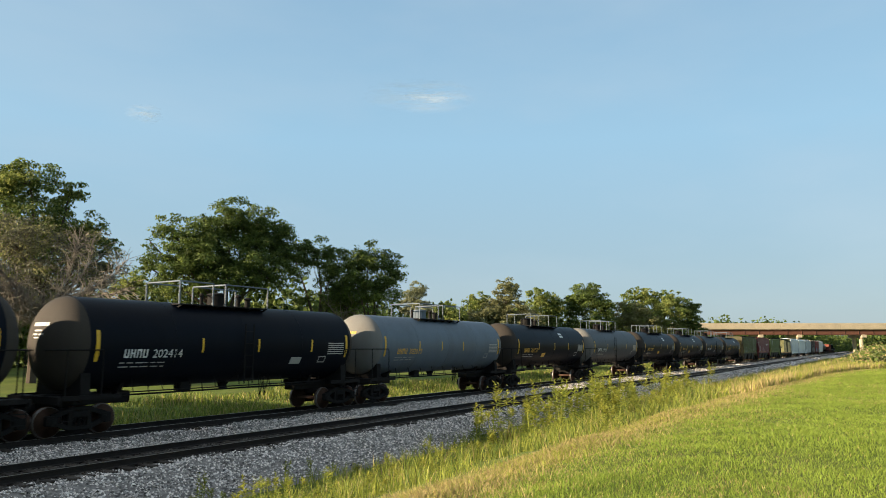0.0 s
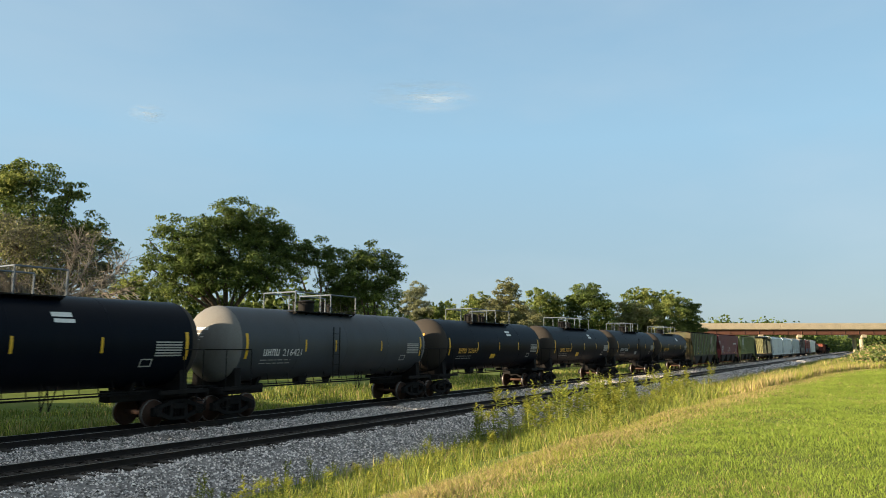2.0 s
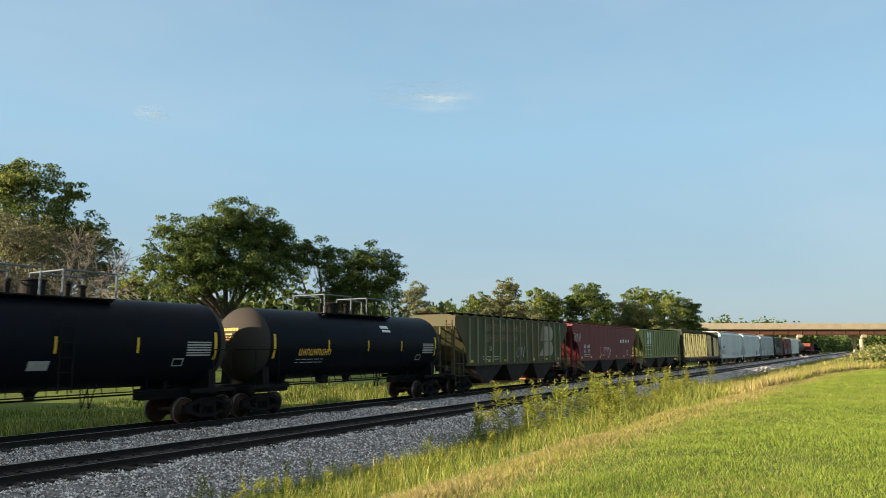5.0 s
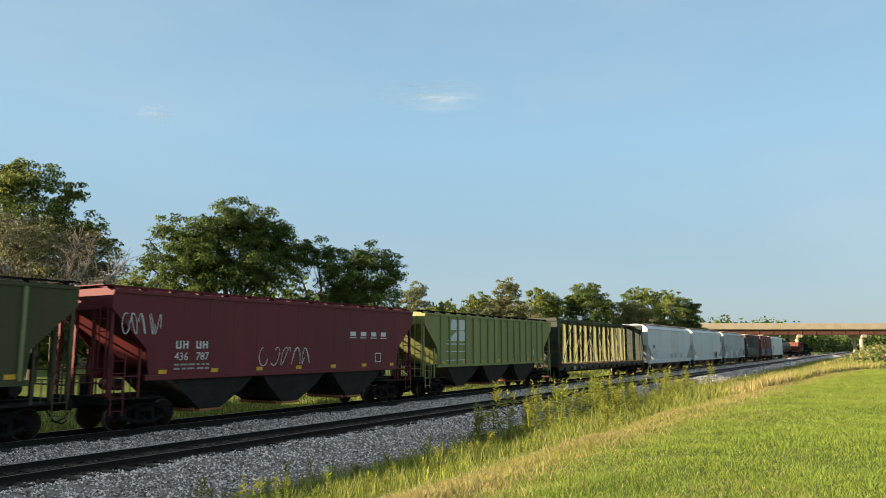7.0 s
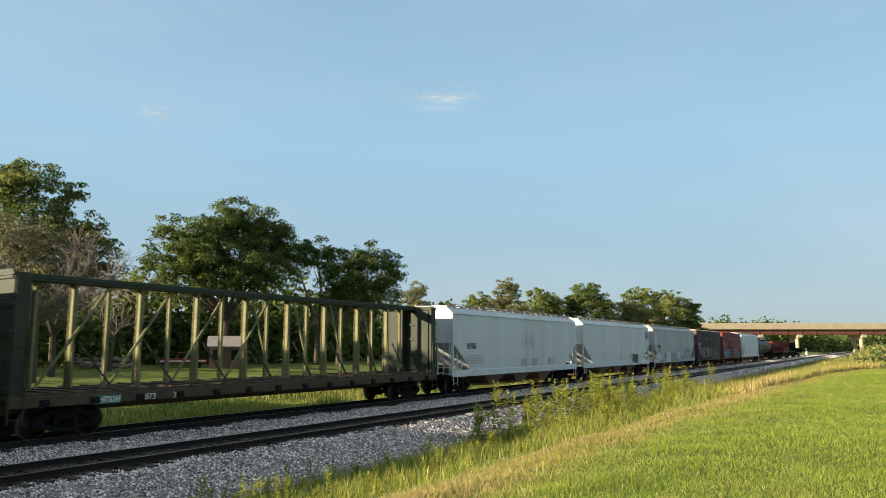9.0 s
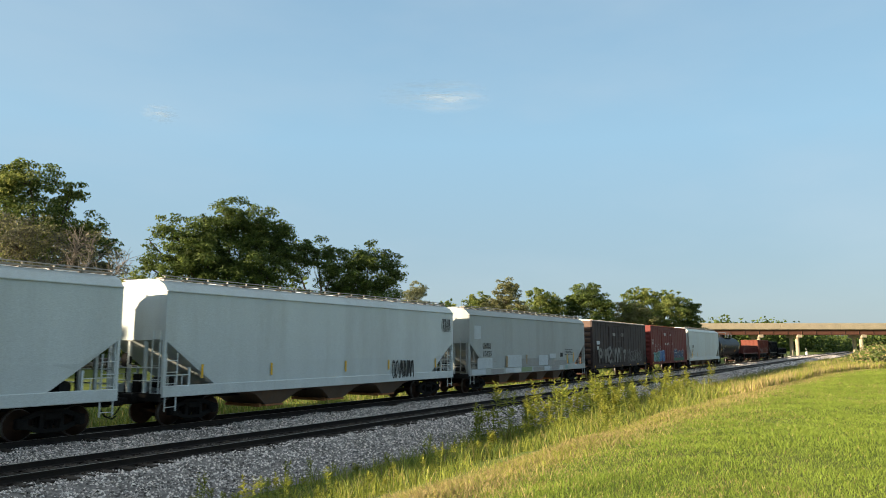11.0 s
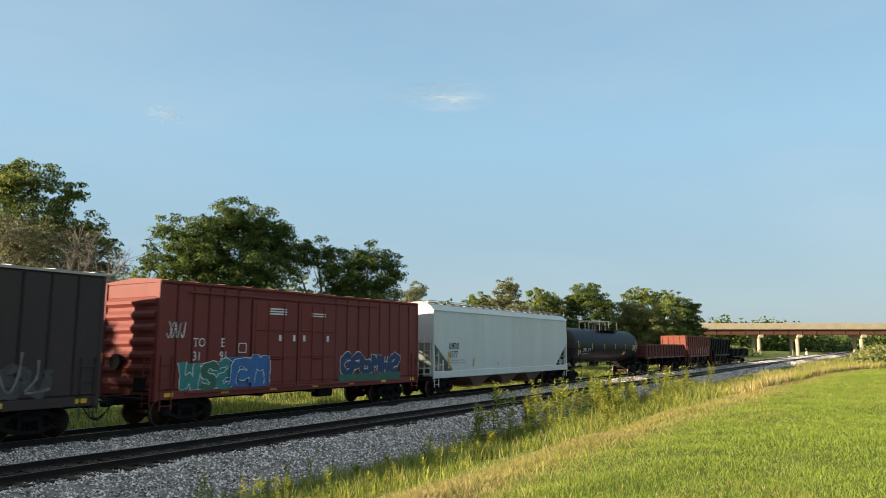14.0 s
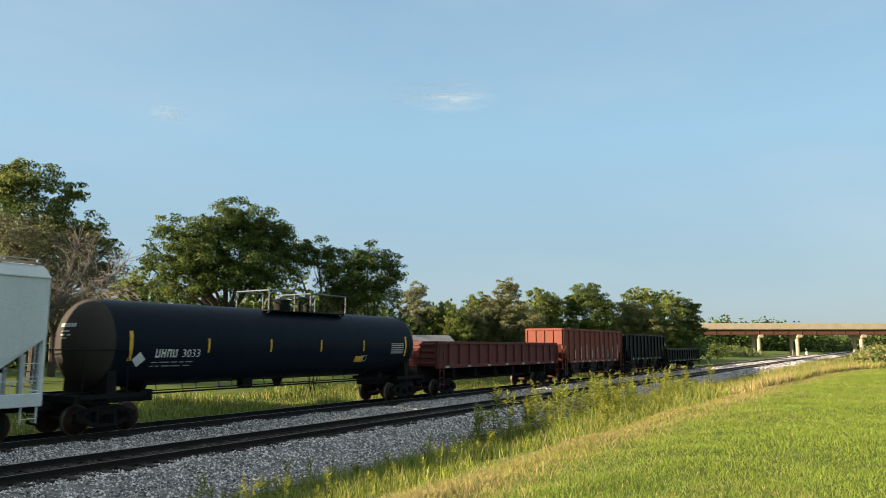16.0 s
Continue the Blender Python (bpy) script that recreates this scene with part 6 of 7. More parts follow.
# ---------------------------------------------------------------- other cars
def box_car(u, label, paint, end_paint, door_paint, roof_paint, half=7.85, pull=8.78):
    car = new_car("box_car", u, label, pull, half - 1.7, "box car")
    lo, up = 1.08, 4.98
    bm = bmesh.new()
    box(bm, -half, half, -1.5, 1.5, lo, up)
    part("body", bm, M[paint], car)
    d0, dm, d1 = -3.72, -1.18, 1.24
    for s in (-1, 1):
        edges = list(np.linspace(-half, d0, 7)) + list(np.linspace(d1 * 1.0, half, 9))
        for a, b in zip(edges, edges[1:]):
            if a < d0 + 0.01 < b - 0.01 or (abs(a - d0) < 0.01):
                continue
            bm = bmesh.new()
            box(bm, a + 0.03, b - 0.03, s * 1.5, s * 1.56, lo + 0.18, up - 0.1, 0.03)
            part("side_panel", bm, M[paint], car)
        for a, b in ((d0, dm), (dm, d1)):
            bm = bmesh.new()
            box(bm, a + 0.03, b - 0.03, s * 1.5, s * 1.60, lo + 0.1, up - 0.42, 0.02)
            door = part("plug_door", bm, M[door_paint], car)
            for z0, z1 in ((lo + 0.25, 2.2), (2.3, 3.25), (3.35, up - 0.55)):
                bm = bmesh.new()
                box(bm, a + 0.16, b - 0.16, s * 1.59, s * 1.625, z0, z1, 0.02)
                part("door_panel", bm, M[door_paint], door)
            for q in (a + 0.85, b - 0.85):
                bm = bmesh.new()
                rod(bm, (q, s * 1.64, lo + 0.15), (q, s * 1.64, up - 0.5), 0.025, 6)
                part("lock_rod", bm, M[door_paint], door)
            bm = bmesh.new()
            rod(bm, ((a + b) / 2 - 0.35, s * 1.64, 2.25), ((a + b) / 2 + 0.35, s * 1.64, 2.25), 0.03, 6)
            part("door_handle", bm, M[door_paint], door)
        bm = bmesh.new()
        box(bm, d0 - 3.0, d1 + 3.0, s * 1.58, s * 1.64, up - 0.37, up - 0.30, 0.01)
        box(bm, d0 - 3.0, d1 + 3.0, s * 1.58, s * 1.66, lo + 0.02, lo + 0.09, 0.01)
        part("door_rail", bm, M[paint], car)
        bm = bmesh.new()
        box(bm, -half, half, s * 1.46, s * 1.58, lo - 0.14, lo + 0.14, 0.015)
        for q in (-1, 1):
            box(bm, q * half - 0.06, q * half + 0.06, s * 1.42, s * 1.585, lo - 0.2, up, 0.015)
        part("side_sill", bm, M[paint], car)
    for s in (-1, 1):
        bm = bmesh.new()
        for k in range(7):
            z = lo + 0.42 + k * 0.46
            prism(bm, [(s * half, z - 0.17), (s * (half + 0.08), z - 0.05), (s * (half + 0.08), z + 0.05), (s * half, z + 0.17)], "y", -1.38, 1.38)
        box(bm, s * half - 0.01, s * half + 0.035, -1.46, 1.46, up - 0.55, up, 0.01)
        part("corrugated_end", bm, M[end_paint], car)
        ladder(car, s * (half + 0.12), -1.2, lo - 0.4, 2.5, M[paint], "y", 0.42)
        ladder(car, s * (half - 0.35), -1.6, lo - 0.5, 2.4, M[paint], "x", 0.44)
        bm = bmesh.new()
        rod(bm, (s * (half + 0.1), 0.5, 2.2), (s * (half + 0.22), 0.5, 2.2), 0.28, 18)
        box(bm, s * (half + 0.05) - 0.1, s * (half + 0.05) + 0.1, -1.1, -0.5, 1.2, 1.7, 0.03)
        box(bm, s * half - 0.05, s * (half + 0.5), -1.3, 1.3, lo - 0.1, lo - 0.05)
        part("brake_gear", bm, M["steel"], car)
    bm = bmesh.new()
    prism(bm, [(-1.6, up - 0.06), (1.6, up - 0.06), (1.6, up + 0.02), (0.0, up + 0.14), (-1.6, up + 0.02)], "x", -half - 0.04, half + 0.04)
    for k in range(13):
        q = -half + 0.3 + k * (2 * half - 0.6) / 12
        prism(bm, [(-1.58, up + 0.0), (1.58, up + 0.0), (1.58, up + 0.045), (0.0, up + 0.17), (-1.58, up + 0.045)], "x", q - 0.05, q + 0.05)
    part("roof", bm, M[roof_paint], car)
    bm = bmesh.new()
    box(bm, -pull + 0.4, pull - 0.4, -0.32, 0.32, 0.78, lo, 0.02)
    for q in (-3, 0, 3):
        box(bm, q - 0.12, q + 0.12, -1.45, 1.45, 0.82, lo - 0.1)
    box(bm, 0.8, 1.7, -1.1, -0.6, 0.55, 0.95, 0.04)
    part("under_frame", bm, M["steel"], car)
    for q in np.linspace(-half + 0.3, half - 0.7, 7):
        bars(car, [(q, q + 0.36, lo - 0.05, lo + 0.09)], ("flat", 1.588), M["yellow"], "reflector")
    return car


def centre_beam_car(u, label, half=11.15, pull=12.05):
    car = new_car("centerbeam_car", u, label, pull, half - 2.0, "flat car")
    bm = bmesh.new()
    box(bm, -half, half, -1.5, 1.5, 1.2, 1.38, 0.02)
    for s in (-1, 1):
        box(bm, -half, half, s * 1.42, s * 1.56, 0.98, 1.3, 0.02)
    for k in range(31):
        q = -half + 0.4 + k * (2 * half - 0.8) / 30
        box(bm, q - 0.09, q + 0.09, -1.54, 1.54, 1.37, 1.42)
    box(bm, -pull + 0.5, pull - 0.5, -0.32, 0.32, 0.72, 1.2, 0.02)
    part("deck", bm, M["deck"], car)
    for s in (-1, 1):
        bm = bmesh.new()
        x0, x1 = sorted((s * half, s * (half - 0.42)))
        box(bm, s * half - 0.04, s * half + 0.04, -1.45, 1.45, 1.38, 4.85, 0.01)
        head = part("bulkhead", bm, M["beam_dark"], car, "dark green end bulkhead")
        for yy in (-1.42, -0.5, 0.5, 1.42):
            bm = bmesh.new()
            box(bm, x0, x1, yy - 0.08, yy + 0.08, 1.38, 4.85, 0.015)
            part("bulkhead_post", bm, M["beam_dark"], head)
        for z in (1.5, 2.3, 3.1, 3.9, 4.75):
            bm = bmesh.new()
            box(bm, s * half - 0.1, s * half + 0.1, -1.48, 1.48, z, z + 0.1, 0.01)
            box(bm, s * (half + 0.08), s * half, -1.4, 1.4, z - 0.1, z + 0.2, 0.02)
            part("bulkhead_rib", bm, M["beam_dark"], head)
        bm = bmesh.new()
        a = s * (half - 0.44)
        box(bm, a - 0.02, a + 0.02, -1.3, -0.62, 1.45, 4.7)
        box(bm, a - 0.02, a + 0.02, 0.62, 1.3, 1.45, 4.7)
        part("bulkhead_lining", bm, M["beam_dark"], car)
        ladder(car, s * (half - 0.2), -1.56, 0.55, 3.0, M["beam_dark"], "x", 0.42)
    bm = bmesh.new()
    box(bm, -half, half, -0.26, 0.26, 4.80, 4.96, 0.02)
    box(bm, -half, half, -0.36, 0.36, 4.74, 4.79)
    part("top_chord", bm, M["beam_dark"], car)
    n = 17
    xs = [-half + 1.35 + k * (2 * half - 2.7) / (n - 1) for k in range(n)]
    for k, q in enumerate(xs):
        wide = k % 2 == 1
        bm = bmesh.new()
        if wide:
            prism(bm, [(-0.20, 1.4), (0.20, 1.4), (0.11, 4.8), (-0.11, 4.8)], "x", q - 0.04, q + 0.04)
            for s in (-1, 1):
                box(bm, q - 0.07, q + 0.07, s * 0.11 - 0.012, s * 0.11 + 0.012, 1.4, 4.8)
        else:
            box(bm, q - 0.03, q + 0.03, -0.06, 0.06, 1.4, 4.8, 0.01)
            for s in (-1, 1):
                box(bm, q - 0.055, q + 0.055, s * 0.065 - 0.01, s * 0.065 + 0.01, 1.4, 4.8)
        part("upright", bm, M["beam_post"], car)
    for k in range(n - 1):
        s = 1 if k < n // 2 else -1
        a, b = xs[k], xs[k + 1]
        if k % 2 == 0:
            bm = bmesh.new()
            beam(bm, (a, -0.30, 1.45), (b + (b - a) * 0.9, -0.24, 4.7) if s > 0 else (a - (b - a) * 0.9, -0.24, 4.7), 0.05, 0.08)
            part("brace", bm, M["beam_post"], car)
        else:
            bm = bmesh.new()
            beam(bm, (a, -0.42, 2.9), (b, -0.4, 1.45), 0.04, 0.06)
            part("brace", bm, M["beam_dark"], car)
    for q in np.linspace(-half + 1, half - 1, 14):
        bm = bmesh.new()
        box(bm, q - 0.14, q + 0.14, -1.63, -1.55, 1.0, 1.2, 0.015)
        rod(bm, (q - 0.1, -1.6, 1.1), (q + 0.1, -1.6, 1.1), 0.07, 8)
        part("strap_winch", bm, M["steel"], car)
    sk = ("flat", 1.566)
    bars(car, [(-half + 2.45, -half + 3.45, 0.96, 1.24)], sk, M["mossy"], "painted_panel")
    bars(car, mark_bars(5, -half + 2.52, 1.0, 0.19, 0.14), ("flat", 1.570), M["letter_w"], "owner_mark")
    lettering(car, "873", -half + 4.3, 1.0, 0.2, sk, M["letter_w"], 1.0, "number")
    lettering(car, "327", -half + 5.4, 1.0, 0.2, sk, M["letter_w"], 1.0, "number")
    return car


def open_car(u, label, paint, half, pull, lo, up, posts=12, end_paint=None, slope=0.0, load=None, kind="gondola_car", ends=3, trucks=None):
    """A gondola or an open hopper: floor, ribbed sides, ribbed ends, empty inside."""
    car = new_car(kind, u, label, pull, trucks or half - 1.75, "gondola car" if kind == "gondola_car" else "hopper car")
    for s in (-1, 1):
        bm = bmesh.new()
        if slope:
            prism(bm, [(-half, up), (-half, lo + slope), (-half + slope * 0.9, lo), (half - slope * 0.9, lo), (half, lo + slope), (half, up)], "y", s * 1.42, s * 1.50)
        else:
            box(bm, -half, half, s * 1.42, s * 1.50, lo, up)
        box(bm, -half, half, s * 1.38, s * 1.60, up - 0.14, up + 0.02, 0.02)
        box(bm, -half + slope, half - slope, s * 1.40, s * 1.60, lo - 0.12, lo + 0.08, 0.02)
        part("side", bm, M[paint], car)
        for k in range(posts):
            q = -half + 0.06 + k * (2 * half - 0.12) / (posts - 1)
            z0 = lo + max(0, slope - (half - abs(q))) if slope else lo
            bm = bmesh.new()
            box(bm, q - 0.07, q + 0.07, s * 1.5, s * 1.61, z0, up - 0.1, 0.02)
            part("side_post", bm, M[paint], car)
        bm = bmesh.new()
        x = s * half
        z0 = lo + slope
        box(bm, x - 0.05, x + 0.05, -1.45, 1.45, z0, up)
        box(bm, x - 0.09, x + 0.09, -1.5, 1.5, up - 0.16, up + 0.02, 0.02)
        if slope:
            for yy in (-1.45, -0.72, 0, 0.72, 1.45):
                box(bm, x - 0.12, x + 0.12, yy - 0.05, yy + 0.05, z0, up - 0.1, 0.01)
        else:
            for k in range(ends):
                z = z0 + (k + 0.5) * (up - z0) / ends
                box(bm, x + s * 0.03, x + s * 0.14, -1.44, 1.44, z - 0.07, z + 0.07, 0.03)
        part("end", bm, M[end_paint or paint], car)
        ladder(car, s * (half - 0.3), -1.66, 0.55, min(up, lo + 1.2), M[paint], "x", 0.42)
    bm = bmesh.new()
    box(bm, -half + slope, half - slope, -1.42, 1.42, lo, lo + 0.06)
    box(bm, -pull + 0.45, pull - 0.45, -0.32, 0.32, 0.76, lo, 0.02)
    for q in np.linspace(-half + 2, half - 2, 6):
        box(bm, q - 0.1, q + 0.1, -1.4, 1.4, min(0.95, lo - 0.15), lo - 0.02)
    box(bm, -half, half, -1.3, 1.3, 1.0, 1.06) if slope else None
    part("under_frame", bm, M["steel"], car)
    if slope:
        bm = bmesh.new()
        for s in (-1, 1):
            prism(bm, [(s * half, lo + slope), (s * (half - 0.05), lo + slope), (s * (half - 2.6), 1.05), (s * (half - 2.5), 1.05)], "y", -1.4, 1.4)
            for yy in (-1.42, 1.42):
                beam(bm, (s * (half - 0.1), yy, 1.0), (s * (half - 0.1), yy, lo + slope), 0.09, 0.09)
        part("slope_sheet", bm, M[end_paint or paint], car)
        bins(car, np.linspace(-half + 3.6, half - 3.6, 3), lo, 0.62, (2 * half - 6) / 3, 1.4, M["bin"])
    if load:
        r = random.Random(5)
        vs, fs = [], []
        for k in range(140):
            cx, cy = r.uniform(-half + 0.3, half - 0.3), r.uniform(-1.2, 1.2)
            a = r.uniform(0, 3.14)
            l, w = r.uniform(0.2, 0.9), r.uniform(0.05, 0.2)
            z = up - 0.35 + r.uniform(-0.1, 0.3)
            b = len(vs)
            for i, (du, dv, dz) in enumerate(((-l, -w, 0), (l, -w, 0.1), (l, w, 0.1), (-l, w, 0), (0, 0, -0.5), (0, 0, 0.12))):
                vs.append((cx + du * math.cos(a) - dv * math.sin(a), max(-1.38, min(1.38, cy + du * math.sin(a) + dv * math.cos(a))), z + dz))
            fs += [(b, b + 1, b + 5), (b + 1, b + 2, b + 5), (b + 2, b + 3, b + 5), (b + 3, b, b + 5), (b, b + 4, b + 1), (b + 1, b + 4, b + 2), (b + 2, b + 4, b + 3), (b + 3, b + 4, b)]
        soup("load", vs, fs, M["deck"], car)
    for q in np.linspace(-half + slope + 0.8, half - slope - 1.2, 7):
        bars(car, [(q, q + 0.4, lo - 0.1, lo + 0.02)], ("flat", 1.607), M["letter_f"], "reflector")
    return car
# ---------------------------------------------------------------- the train, from its head to its tail
tank_car(4.25, "black tank car with yellow reflective stripes", "black", seed=2)
tank_car(19.33, "dusty black tank car with white lettering", "black_dusty", digits="202414", text_x=-5.1, short=(-2.0, 0.7, 3.75), placard=(2.6, "letter_f"), rails=((-2.7, -1.2), (-0.6, 1.6)), dome=-0.2, seed=3)
tank_car(34.46, "pale grey tank car with faded yellow lettering", "grey", digits="302010", ink="letter_o", text_x=-5.0, short=(-3.0, -0.75, 1.6), rails=((-2.2, -0.3), (0.2, 2.1)), dome=-0.8, seed=4)
tank_car(49.60, "glossy black tank car with yellow lettering", "black", digits="302127", ink="letter_o", text_x=-5.15, placard=(-2.1, "letter_o"), seed=5, dome=-1.7, rails=((-2.9, -1.6), (0.3, 1.9)))
tank_car(64.50, "dark grey tank car with white lettering", "grey_dark", digits="216421", text_x=-5.15, short=(-2.75, -0.8, 2.6), rails=((-2.9, -1.3), (-0.6, 1.2)), dome=-1.2, seed=6)
tank_car(79.62, "black tank car with yellow lettering and a placard", "black", digits="302097", ink="letter_o", text_x=-5.0, placard=(-0.95, "yellow"), seed=7)
tank_car(94.90, "black tank car with yellow lettering and a placard", "black", digits="302140", ink="letter_o", text_x=-5.0, placard=(-1.6, "yellow"), seed=8)
tank_car(109.75, "black tank car with white lettering", "black_dusty", digits="120636", text_x=-5.2, placard=(-0.6, "letter_f"), seed=9, dome=0.1, rails=((-1.9, -0.2), (0.5, 2.3)))
tank_car(124.85, "black tank car with yellow lettering", "black", digits="", marks=9, ink="letter_o", text_x=-4.6, seed=10)

# weathered dark green hopper with big faded lettering
c = hopper_ribbed(141.4, "weathered dark green covered hopper with faded lettering", "green_dark", "rib_pale", n=15)
sk = ("flat", 1.574)
for row, (n, z) in enumerate(((10, 3.72), (8, 3.05))):
    bars(c, mark_bars(n, -4.9, z, 0.44, 0.44), sk, M["rust_letter"], "faded_lettering")
bars(c, mark_bars(2, -4.3, 2.5, 0.28, 0.24), sk, M["letter_f"], "owner_mark")
bars(c, lines(-5.2, 2.1, 2.2, 2, 0.06, 0.16, 3), sk, M["letter_f"], "small_print")


def emblem(car, x, z, w, h, skin, material):
    """Two half-round shapes one above the other, cut by a dark slanting band."""
    vs, fs = [], []
    for zc, x0 in ((z + h * 0.74, x + w * 0.12), (z + h * 0.24, x)):
        r = h * 0.24
        pts = [(x0, zc - r), (x + w - r, zc - r)] + [(x + w - r + r * math.cos(t), zc + r * math.sin(t)) for t in np.linspace(-1.2, 1.57, 9)] + [(x0 + w * 0.12, zc + r)]
        if zc < z + h / 2:
            pts[-1] = (x0 + w * 0.5, zc + r)
        b = len(vs)
        vs += on_side(pts, skin)
        fs.append(tuple(range(b, b + len(pts))))
    soup("emblem", vs, fs, material, car)


emblem(c, 3.1, 2.1, 2.6, 2.15, sk, M["logo"])
scrawl(c, -0.6, 2.0, 1.7, 0.8, sk, M["letter_f"], 12, 6)

c = hopper_ribbed(159.55, "oxide red covered hopper with white lettering and scrawls", "oxide", None, n=13)
bars(c, mark_bars(2, -6.05, 2.66, 0.27, 0.22) + mark_bars(2, -5.2, 2.66, 0.27, 0.22), sk, M["letter_w"], "owner_mark")
lettering(c, "436", -6.1, 2.26, 0.27, sk, M["letter_w"], 1.0, "number")
lettering(c, "787", -5.2, 2.26, 0.27, sk, M["letter_w"], 1.0, "number")
bars(c, lines(-6.1, 2.08, 1.5, 2, 0.06, 0.14, 7), sk, M["letter_f"], "small_print")
bars(c, [(3.4 + k * 0.78, 3.8 + k * 0.78, 3.22, 3.42) for k in range(4)] + [(3.35 + k * 0.78, 3.85 + k * 0.78, 3.12, 3.16) for k in range(4)], sk, M["letter_w"], "owner_mark")
scrawl(c, -8.2, 3.1, 1.5, 0.75, sk, M["letter_w"], 21, 5)
scrawl(c, -2.3, 1.95, 3.0, 0.8, sk, M["letter_w"], 22, 5)
bars(c, [(5.3, 5.75, 2.0, 2.04), (5.3, 5.34, 2.04, 2.4), (5.71, 5.75, 2.04, 2.4), (5.3, 5.75, 2.4, 2.44)], sk, M["letter_w"], "stencil")

c = hopper_ribbed(177.7, "faded light green covered hopper with a white emblem", "green", "rib_pale", n=16)
emblem(c, -6.2, 3.05, 2.15, 1.25, sk, M["letter_w"])
bars(c, [(-6.3, -4.0, 2.86, 2.92), (-6.3, -4.0, 2.45, 2.50), (-6.3, -4.0, 1.96, 2.01)], sk, M["letter_w"], "emblem_stripe")
bars(c, [(5.0, 5.4, 2.2, 2.25), (5.0, 5.05, 2.25, 2.5), (5.35, 5.4, 2.25, 2.5), (5.0, 5.4, 2.5, 2.55)], sk, M["letter_w"], "stencil")

centre_beam_car(198.9, "empty centerbeam flat car in faded green and yellow")

c = hopper_smooth(221.35, "pale grey covered hopper with a faint emblem", "pale", digits="", marks=4)
scrawl(c, -0.5, 2.6, 1.9, 1.1, ("flat", 1.582), M["letter_f"], 31, 3, 0.05, "faint_emblem")
bars(c, lines(-8.0, 2.2, 2.0, 4, 0.06, 0.15, 8), ("flat", 1.576), M["letter_f"], "small_print")
for q in (-0.6, 1.2, 4.0):
    bars(c, [(q, q + 0.9, 1.5, 1.95)], ("flat", 1.572), M["pale_dirty"], "touch_up_patch")
c = hopper_smooth(242.1, "pale grey covered hopper with a black sprayed tag", "pale", digits="", marks=0)
bars(c, [(q, q + 0.11, 1.62, 2.1) for q in (-8.0, -4.6, 0.0, 3.3, 7.6)], ("flat", 1.585), M["yellow"], "reflective_stripe")
scrawl(c, 3.6, 1.15, 1.9, 0.95, ("flat", 1.595), M["letter_k"], 41, 7, 0.07, "sprayed_tag")
scrawl(c, 8.3, 3.5, 0.9, 0.8, ("flat", 1.582), M["letter_k"], 42, 5, 0.04, "sprayed_tag")
c = hopper_smooth(263.1, "dirty grey covered hopper patched with pale paint", "pale_dirty", digits="10425", marks=4, bays=4)
for x0, x1, z0, z1, ink in ((-8.6, -6.7, 1.42, 2.05, "patch"), (-4.6, -2.5, 1.42, 2.2, "patch"), (-4.85, -4.55, 1.42, 2.15, "ochre"), (-2.45, 0.3, 1.42, 1.95, "putty"), (-1.8, -1.55, 1.6, 2.2, "ochre"),
                           (0.35, 1.9, 1.45, 2.15, "patch"), (1.95, 3.0, 1.42, 1.8, "putty"), (2.3, 3.4, 1.9, 2.25, "patch"), (3.05, 5.6, 1.4, 1.75, "putty"), (-9.0, -8.2, 3.2, 4.0, "patch")):
    bars(c, [(x0, x1, z0, z1)], ("flat", 1.590), M[ink], "touch_up_patch")
for x0, x1, ink in ((-9.3, -7.6, "patch"), (-6.9, -5.2, "putty"), (-4.9, -3.6, "patch"), (-3.6, -2.6, "pale"), (-2.5, -0.9, "mossy_pale"), (-0.6, 1.2, "putty"), (1.3, 2.3, "patch"), (2.6, 3.9, "putty"), (4.1, 4.8, "patch"), (5.2, 5.7, "teal_pale")):
    bars(c, [(x0, x1, 1.08, 1.37)], ("flat", 1.594), M[ink], "touch_up_patch")
bars(c, [(4.3, 4.8, 2.0, 2.3)], ("flat", 1.584), M["letter_k"], "stencil")
bars(c, [(5.6, 5.75, 1.5, 2.2), (6.9, 7.05, 1.6, 2.3)], ("flat", 1.586), M["yellow"], "reflective_stripe")
bars(c, [(6.0, 6.6, 1.5, 1.85)], ("flat", 1.585), M["teal_pale"], "sprayed_patch")
bars(c, lines(5.2, 2.5, 1.6, 4, 0.05, 0.12, 17), ("flat", 1.58), M["letter_k"], "small_print")

c = box_car(282.45, "brown-black box car with double doors and grey graffiti", "boxdark", "boxend", "boxdark", "roofgalv")
graffiti(c, -6.6, 1.22, 7.4, 1.5, 9, 1.665, [M["silver"], M["smear"], M["silver"]], M["letter_k"], 3, 0.33, 0.05)
graffiti(c, 1.7, 1.3, 4.7, 1.35, 6, 1.575, None, M["silver"], 8, 0.03, 0.025)
graffiti(c, 1.75, 1.25, 4.6, 1.0, 6, 1.57, None, M["smear"], 9, 0.25, 0.03)
bars(c, [(-6.9, -6.1, 2.95, 3.25), (-6.8, -6.3, 2.5, 2.8)], ("flat", 1.575), M["patch"], "paper_panel")
bars(c, [(-2.9, -1.9, 3.72 + 0.1 * k, 3.78 + 0.1 * k) for k in range(3)] + [(-0.4, 0.5, 3.72 + 0.1 * k, 3.78 + 0.1 * k) for k in range(3)], ("flat", 1.635), M["letter_f"], "small_print")

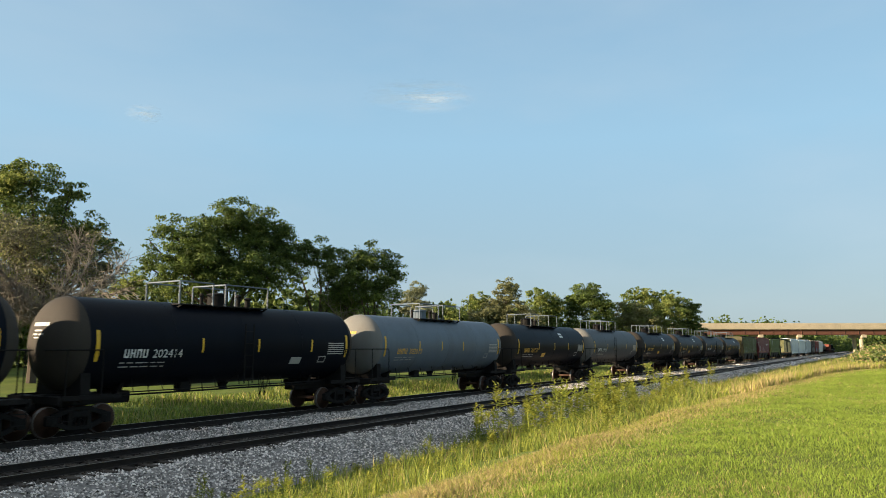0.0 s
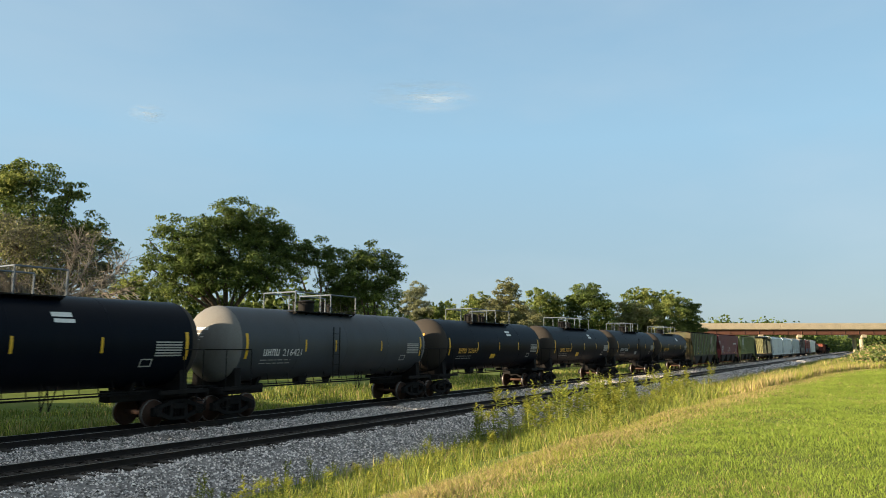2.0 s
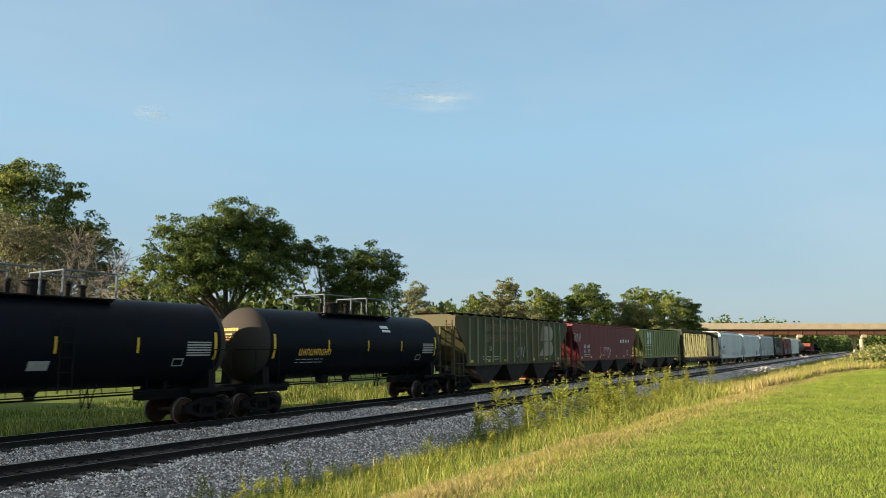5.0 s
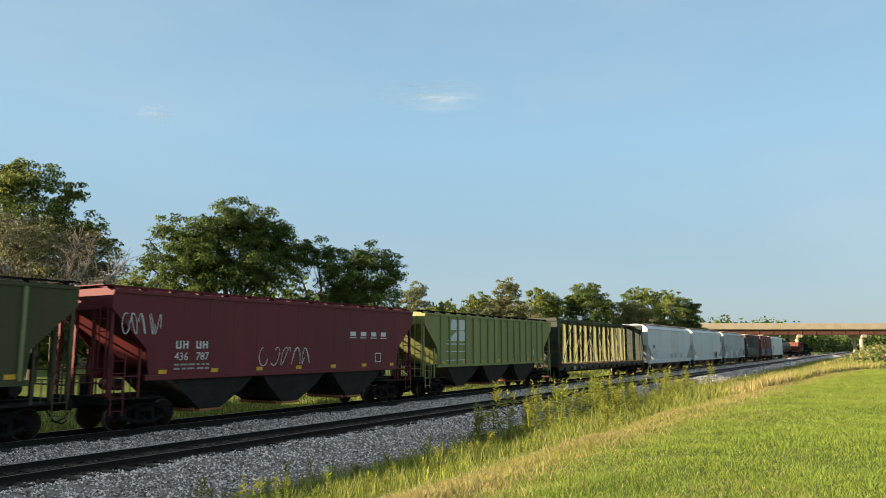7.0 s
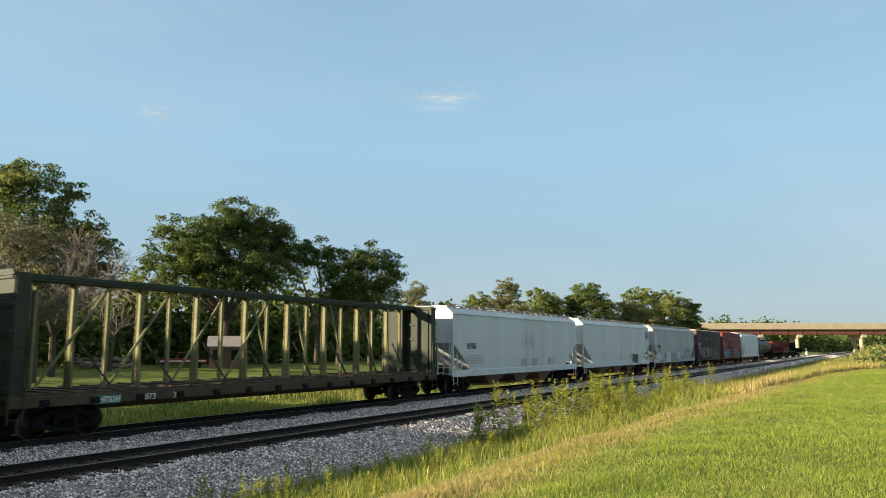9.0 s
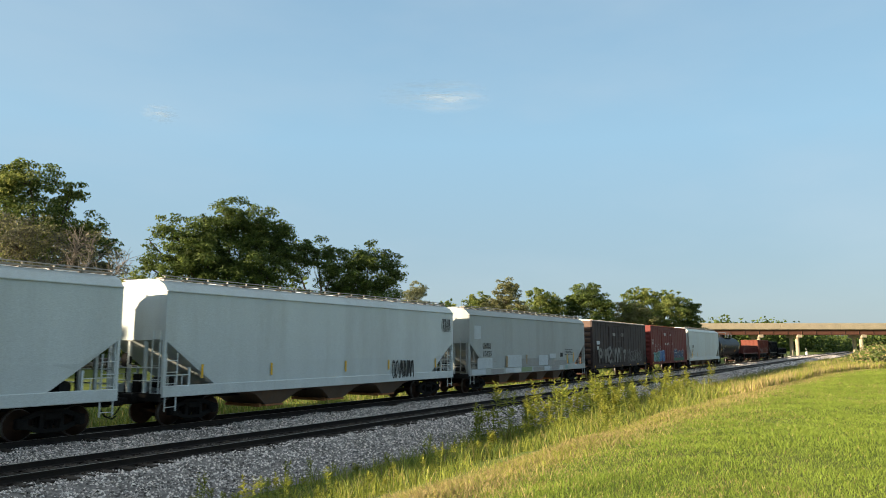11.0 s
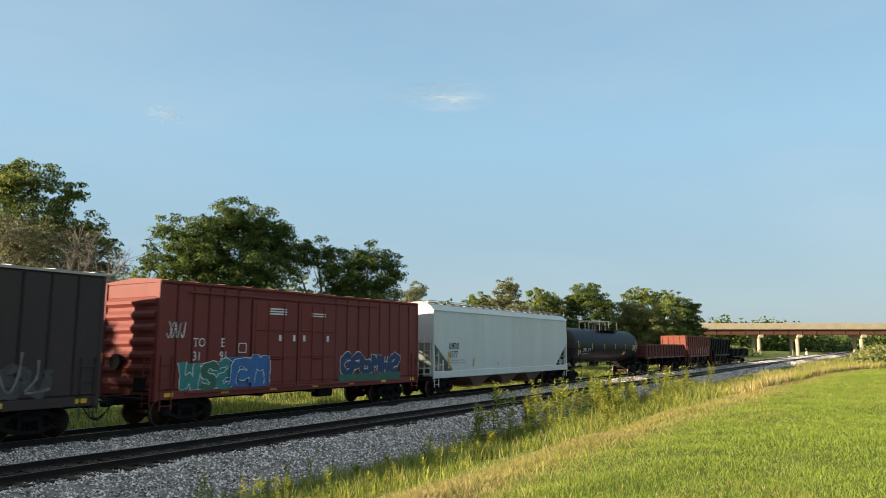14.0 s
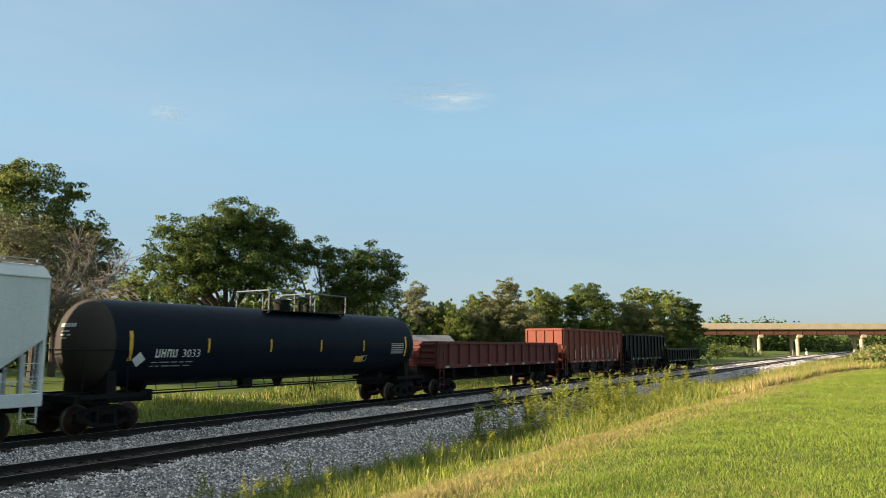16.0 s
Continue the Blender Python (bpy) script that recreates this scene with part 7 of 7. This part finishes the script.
c = box_car(300.25, "red box car with double doors and blue graffiti", "boxred", "boxred", "boxred", "boxred")
bars(c, [(-6.95, -4.9, 1.12, 2.15)], ("flat", 1.572), M["teal"], "sprayed_band")
bars(c, [(-4.9, -3.75, 1.15, 2.35)], ("flat", 1.573), M["blue"], "sprayed_band")
bars(c, [(-3.72, -2.75, 1.2, 2.4)], ("flat", 1.64), M["blue"], "sprayed_band")
graffiti(c, -6.9, 1.14, 2.3, 1.15, 3, 1.578, [M["teal"], M["mossy"]], M["letter_w"], 14, 0.34, 0.03)
graffiti(c, -4.7, 1.16, 1.9, 1.3, 2, 1.645, [M["blue"]], M["letter_w"], 15, 0.34, 0.03)
graffiti(c, 1.7, 1.42, 4.4, 1.05, 6, 1.575, [M["navy_spray"]], M["letter_w"], 16, 0.42, 0.03)
bars(c, [(1.5, 6.3, 1.14, 1.5)], ("flat", 1.589), M["mossy"], "sprayed_band")
for words, q, z in (("TO", -6.45, 2.72), ("E", -5.2, 2.72), ("31", -6.45, 2.24), ("91", -5.25, 2.24)):
    lettering(c, words, q, z, 0.32, ("flat", 1.572), M["letter_w"], 0.85, "owner_mark")
bars(c, [(-4.35, -3.95, 2.5, 2.53), (-4.35, -4.32, 2.53, 2.84), (-3.98, -3.95, 2.53, 2.84), (-4.35, -3.95, 2.84, 2.87)], ("flat", 1.572), M["letter_w"], "stencil")
bars(c, [(q, q + 0.14, 2.95, 3.2) for q in (-2.3, -1.5, -0.9, 0.6)] + [(-2.9, -1.9, 4.0 + 0.1 * k, 4.06 + 0.1 * k) for k in range(3)] + [(-0.4, 0.5, 4.0 + 0.1 * k, 4.05 + 0.1 * k) for k in range(2)],
     ("flat", 1.635), M["letter_w"], "small_print")
scrawl(c, -7.6, 3.0, 0.8, 0.6, ("flat", 1.572), M["letter_w"], 51, 4)

c = hopper_smooth(319.3, "off-white covered hopper with black numbers", "cream", half=9.6, digits="6577", marks=4, top=4.72)
bars(c, [(-8.1, -7.97, 1.55, 2.45), (-5.2, -5.09, 1.62, 2.05), (-2.0, -1.92, 1.6, 1.85), (-0.1, -0.02, 1.6, 1.85)], ("flat", 1.586), M["yellow"], "reflective_stripe")
tank_car(339.6, "blue-black tank car with white lettering", "navy", half=10.0, long=9.2, r=1.47, trucks=8.3, digits="3033", text_x=-6.9, short=(-4.7, -1.6, 1.4, 4.4), placard=(3.9, "letter_o"),
         rails=((-1.3, 0.2), (1.2, 3.6)), dome=0.4, seed=11)
open_car(358.8, "dull red gondola loaded with scrap", "gonred", 8.42, 9.0, 1.66, 3.02, 15, load=True, ends=4)
c = open_car(375.7, "rusted orange open hopper car", "hoporange", 7.2, 7.75, 1.62, 4.15, 13, slope=1.3, kind="hopper_car")
bars(c, [(q, q + 0.16, 1.8, 2.5 + 0.2 * (k % 3)) for k, q in enumerate(np.linspace(-5, 5.5, 9))], ("flat", 1.625), M["letter_f"], "chipped_paint")
open_car(391.1, "black open hopper car", "black_dusty", 7.0, 7.6, 1.62, 3.98, 12, slope=1.2, kind="hopper_car")
open_car(407.2, "black low gondola car at the tail of the train", "black_dusty", 8.0, 8.6, 1.2, 2.55, 14, ends=3)
# ---------------------------------------------------------------- motion
def travel(t):
    """Metres that the train has gone towards -x."""
    return 19.47 * t + 0.0225 * t * t


def motions():
    for car, u in TRAIN:
        walk(car, [(t / 2, pose(u - travel(t / 2), FAR, 0)) for t in range(33)])
    for w, x in WHEELS:
        walk(w, [(k / 30, pose(x, 0, WHEEL_R, 0, -math.degrees(travel(k / 30) / WHEEL_R), 0)) for k in range(481)])
    for ob, p, face, drift in CLOUDS:
        walk(ob, [(0.0, Matrix.Translation(p) @ face), (16.0, Matrix.Translation(p + drift) @ face)])


motions()
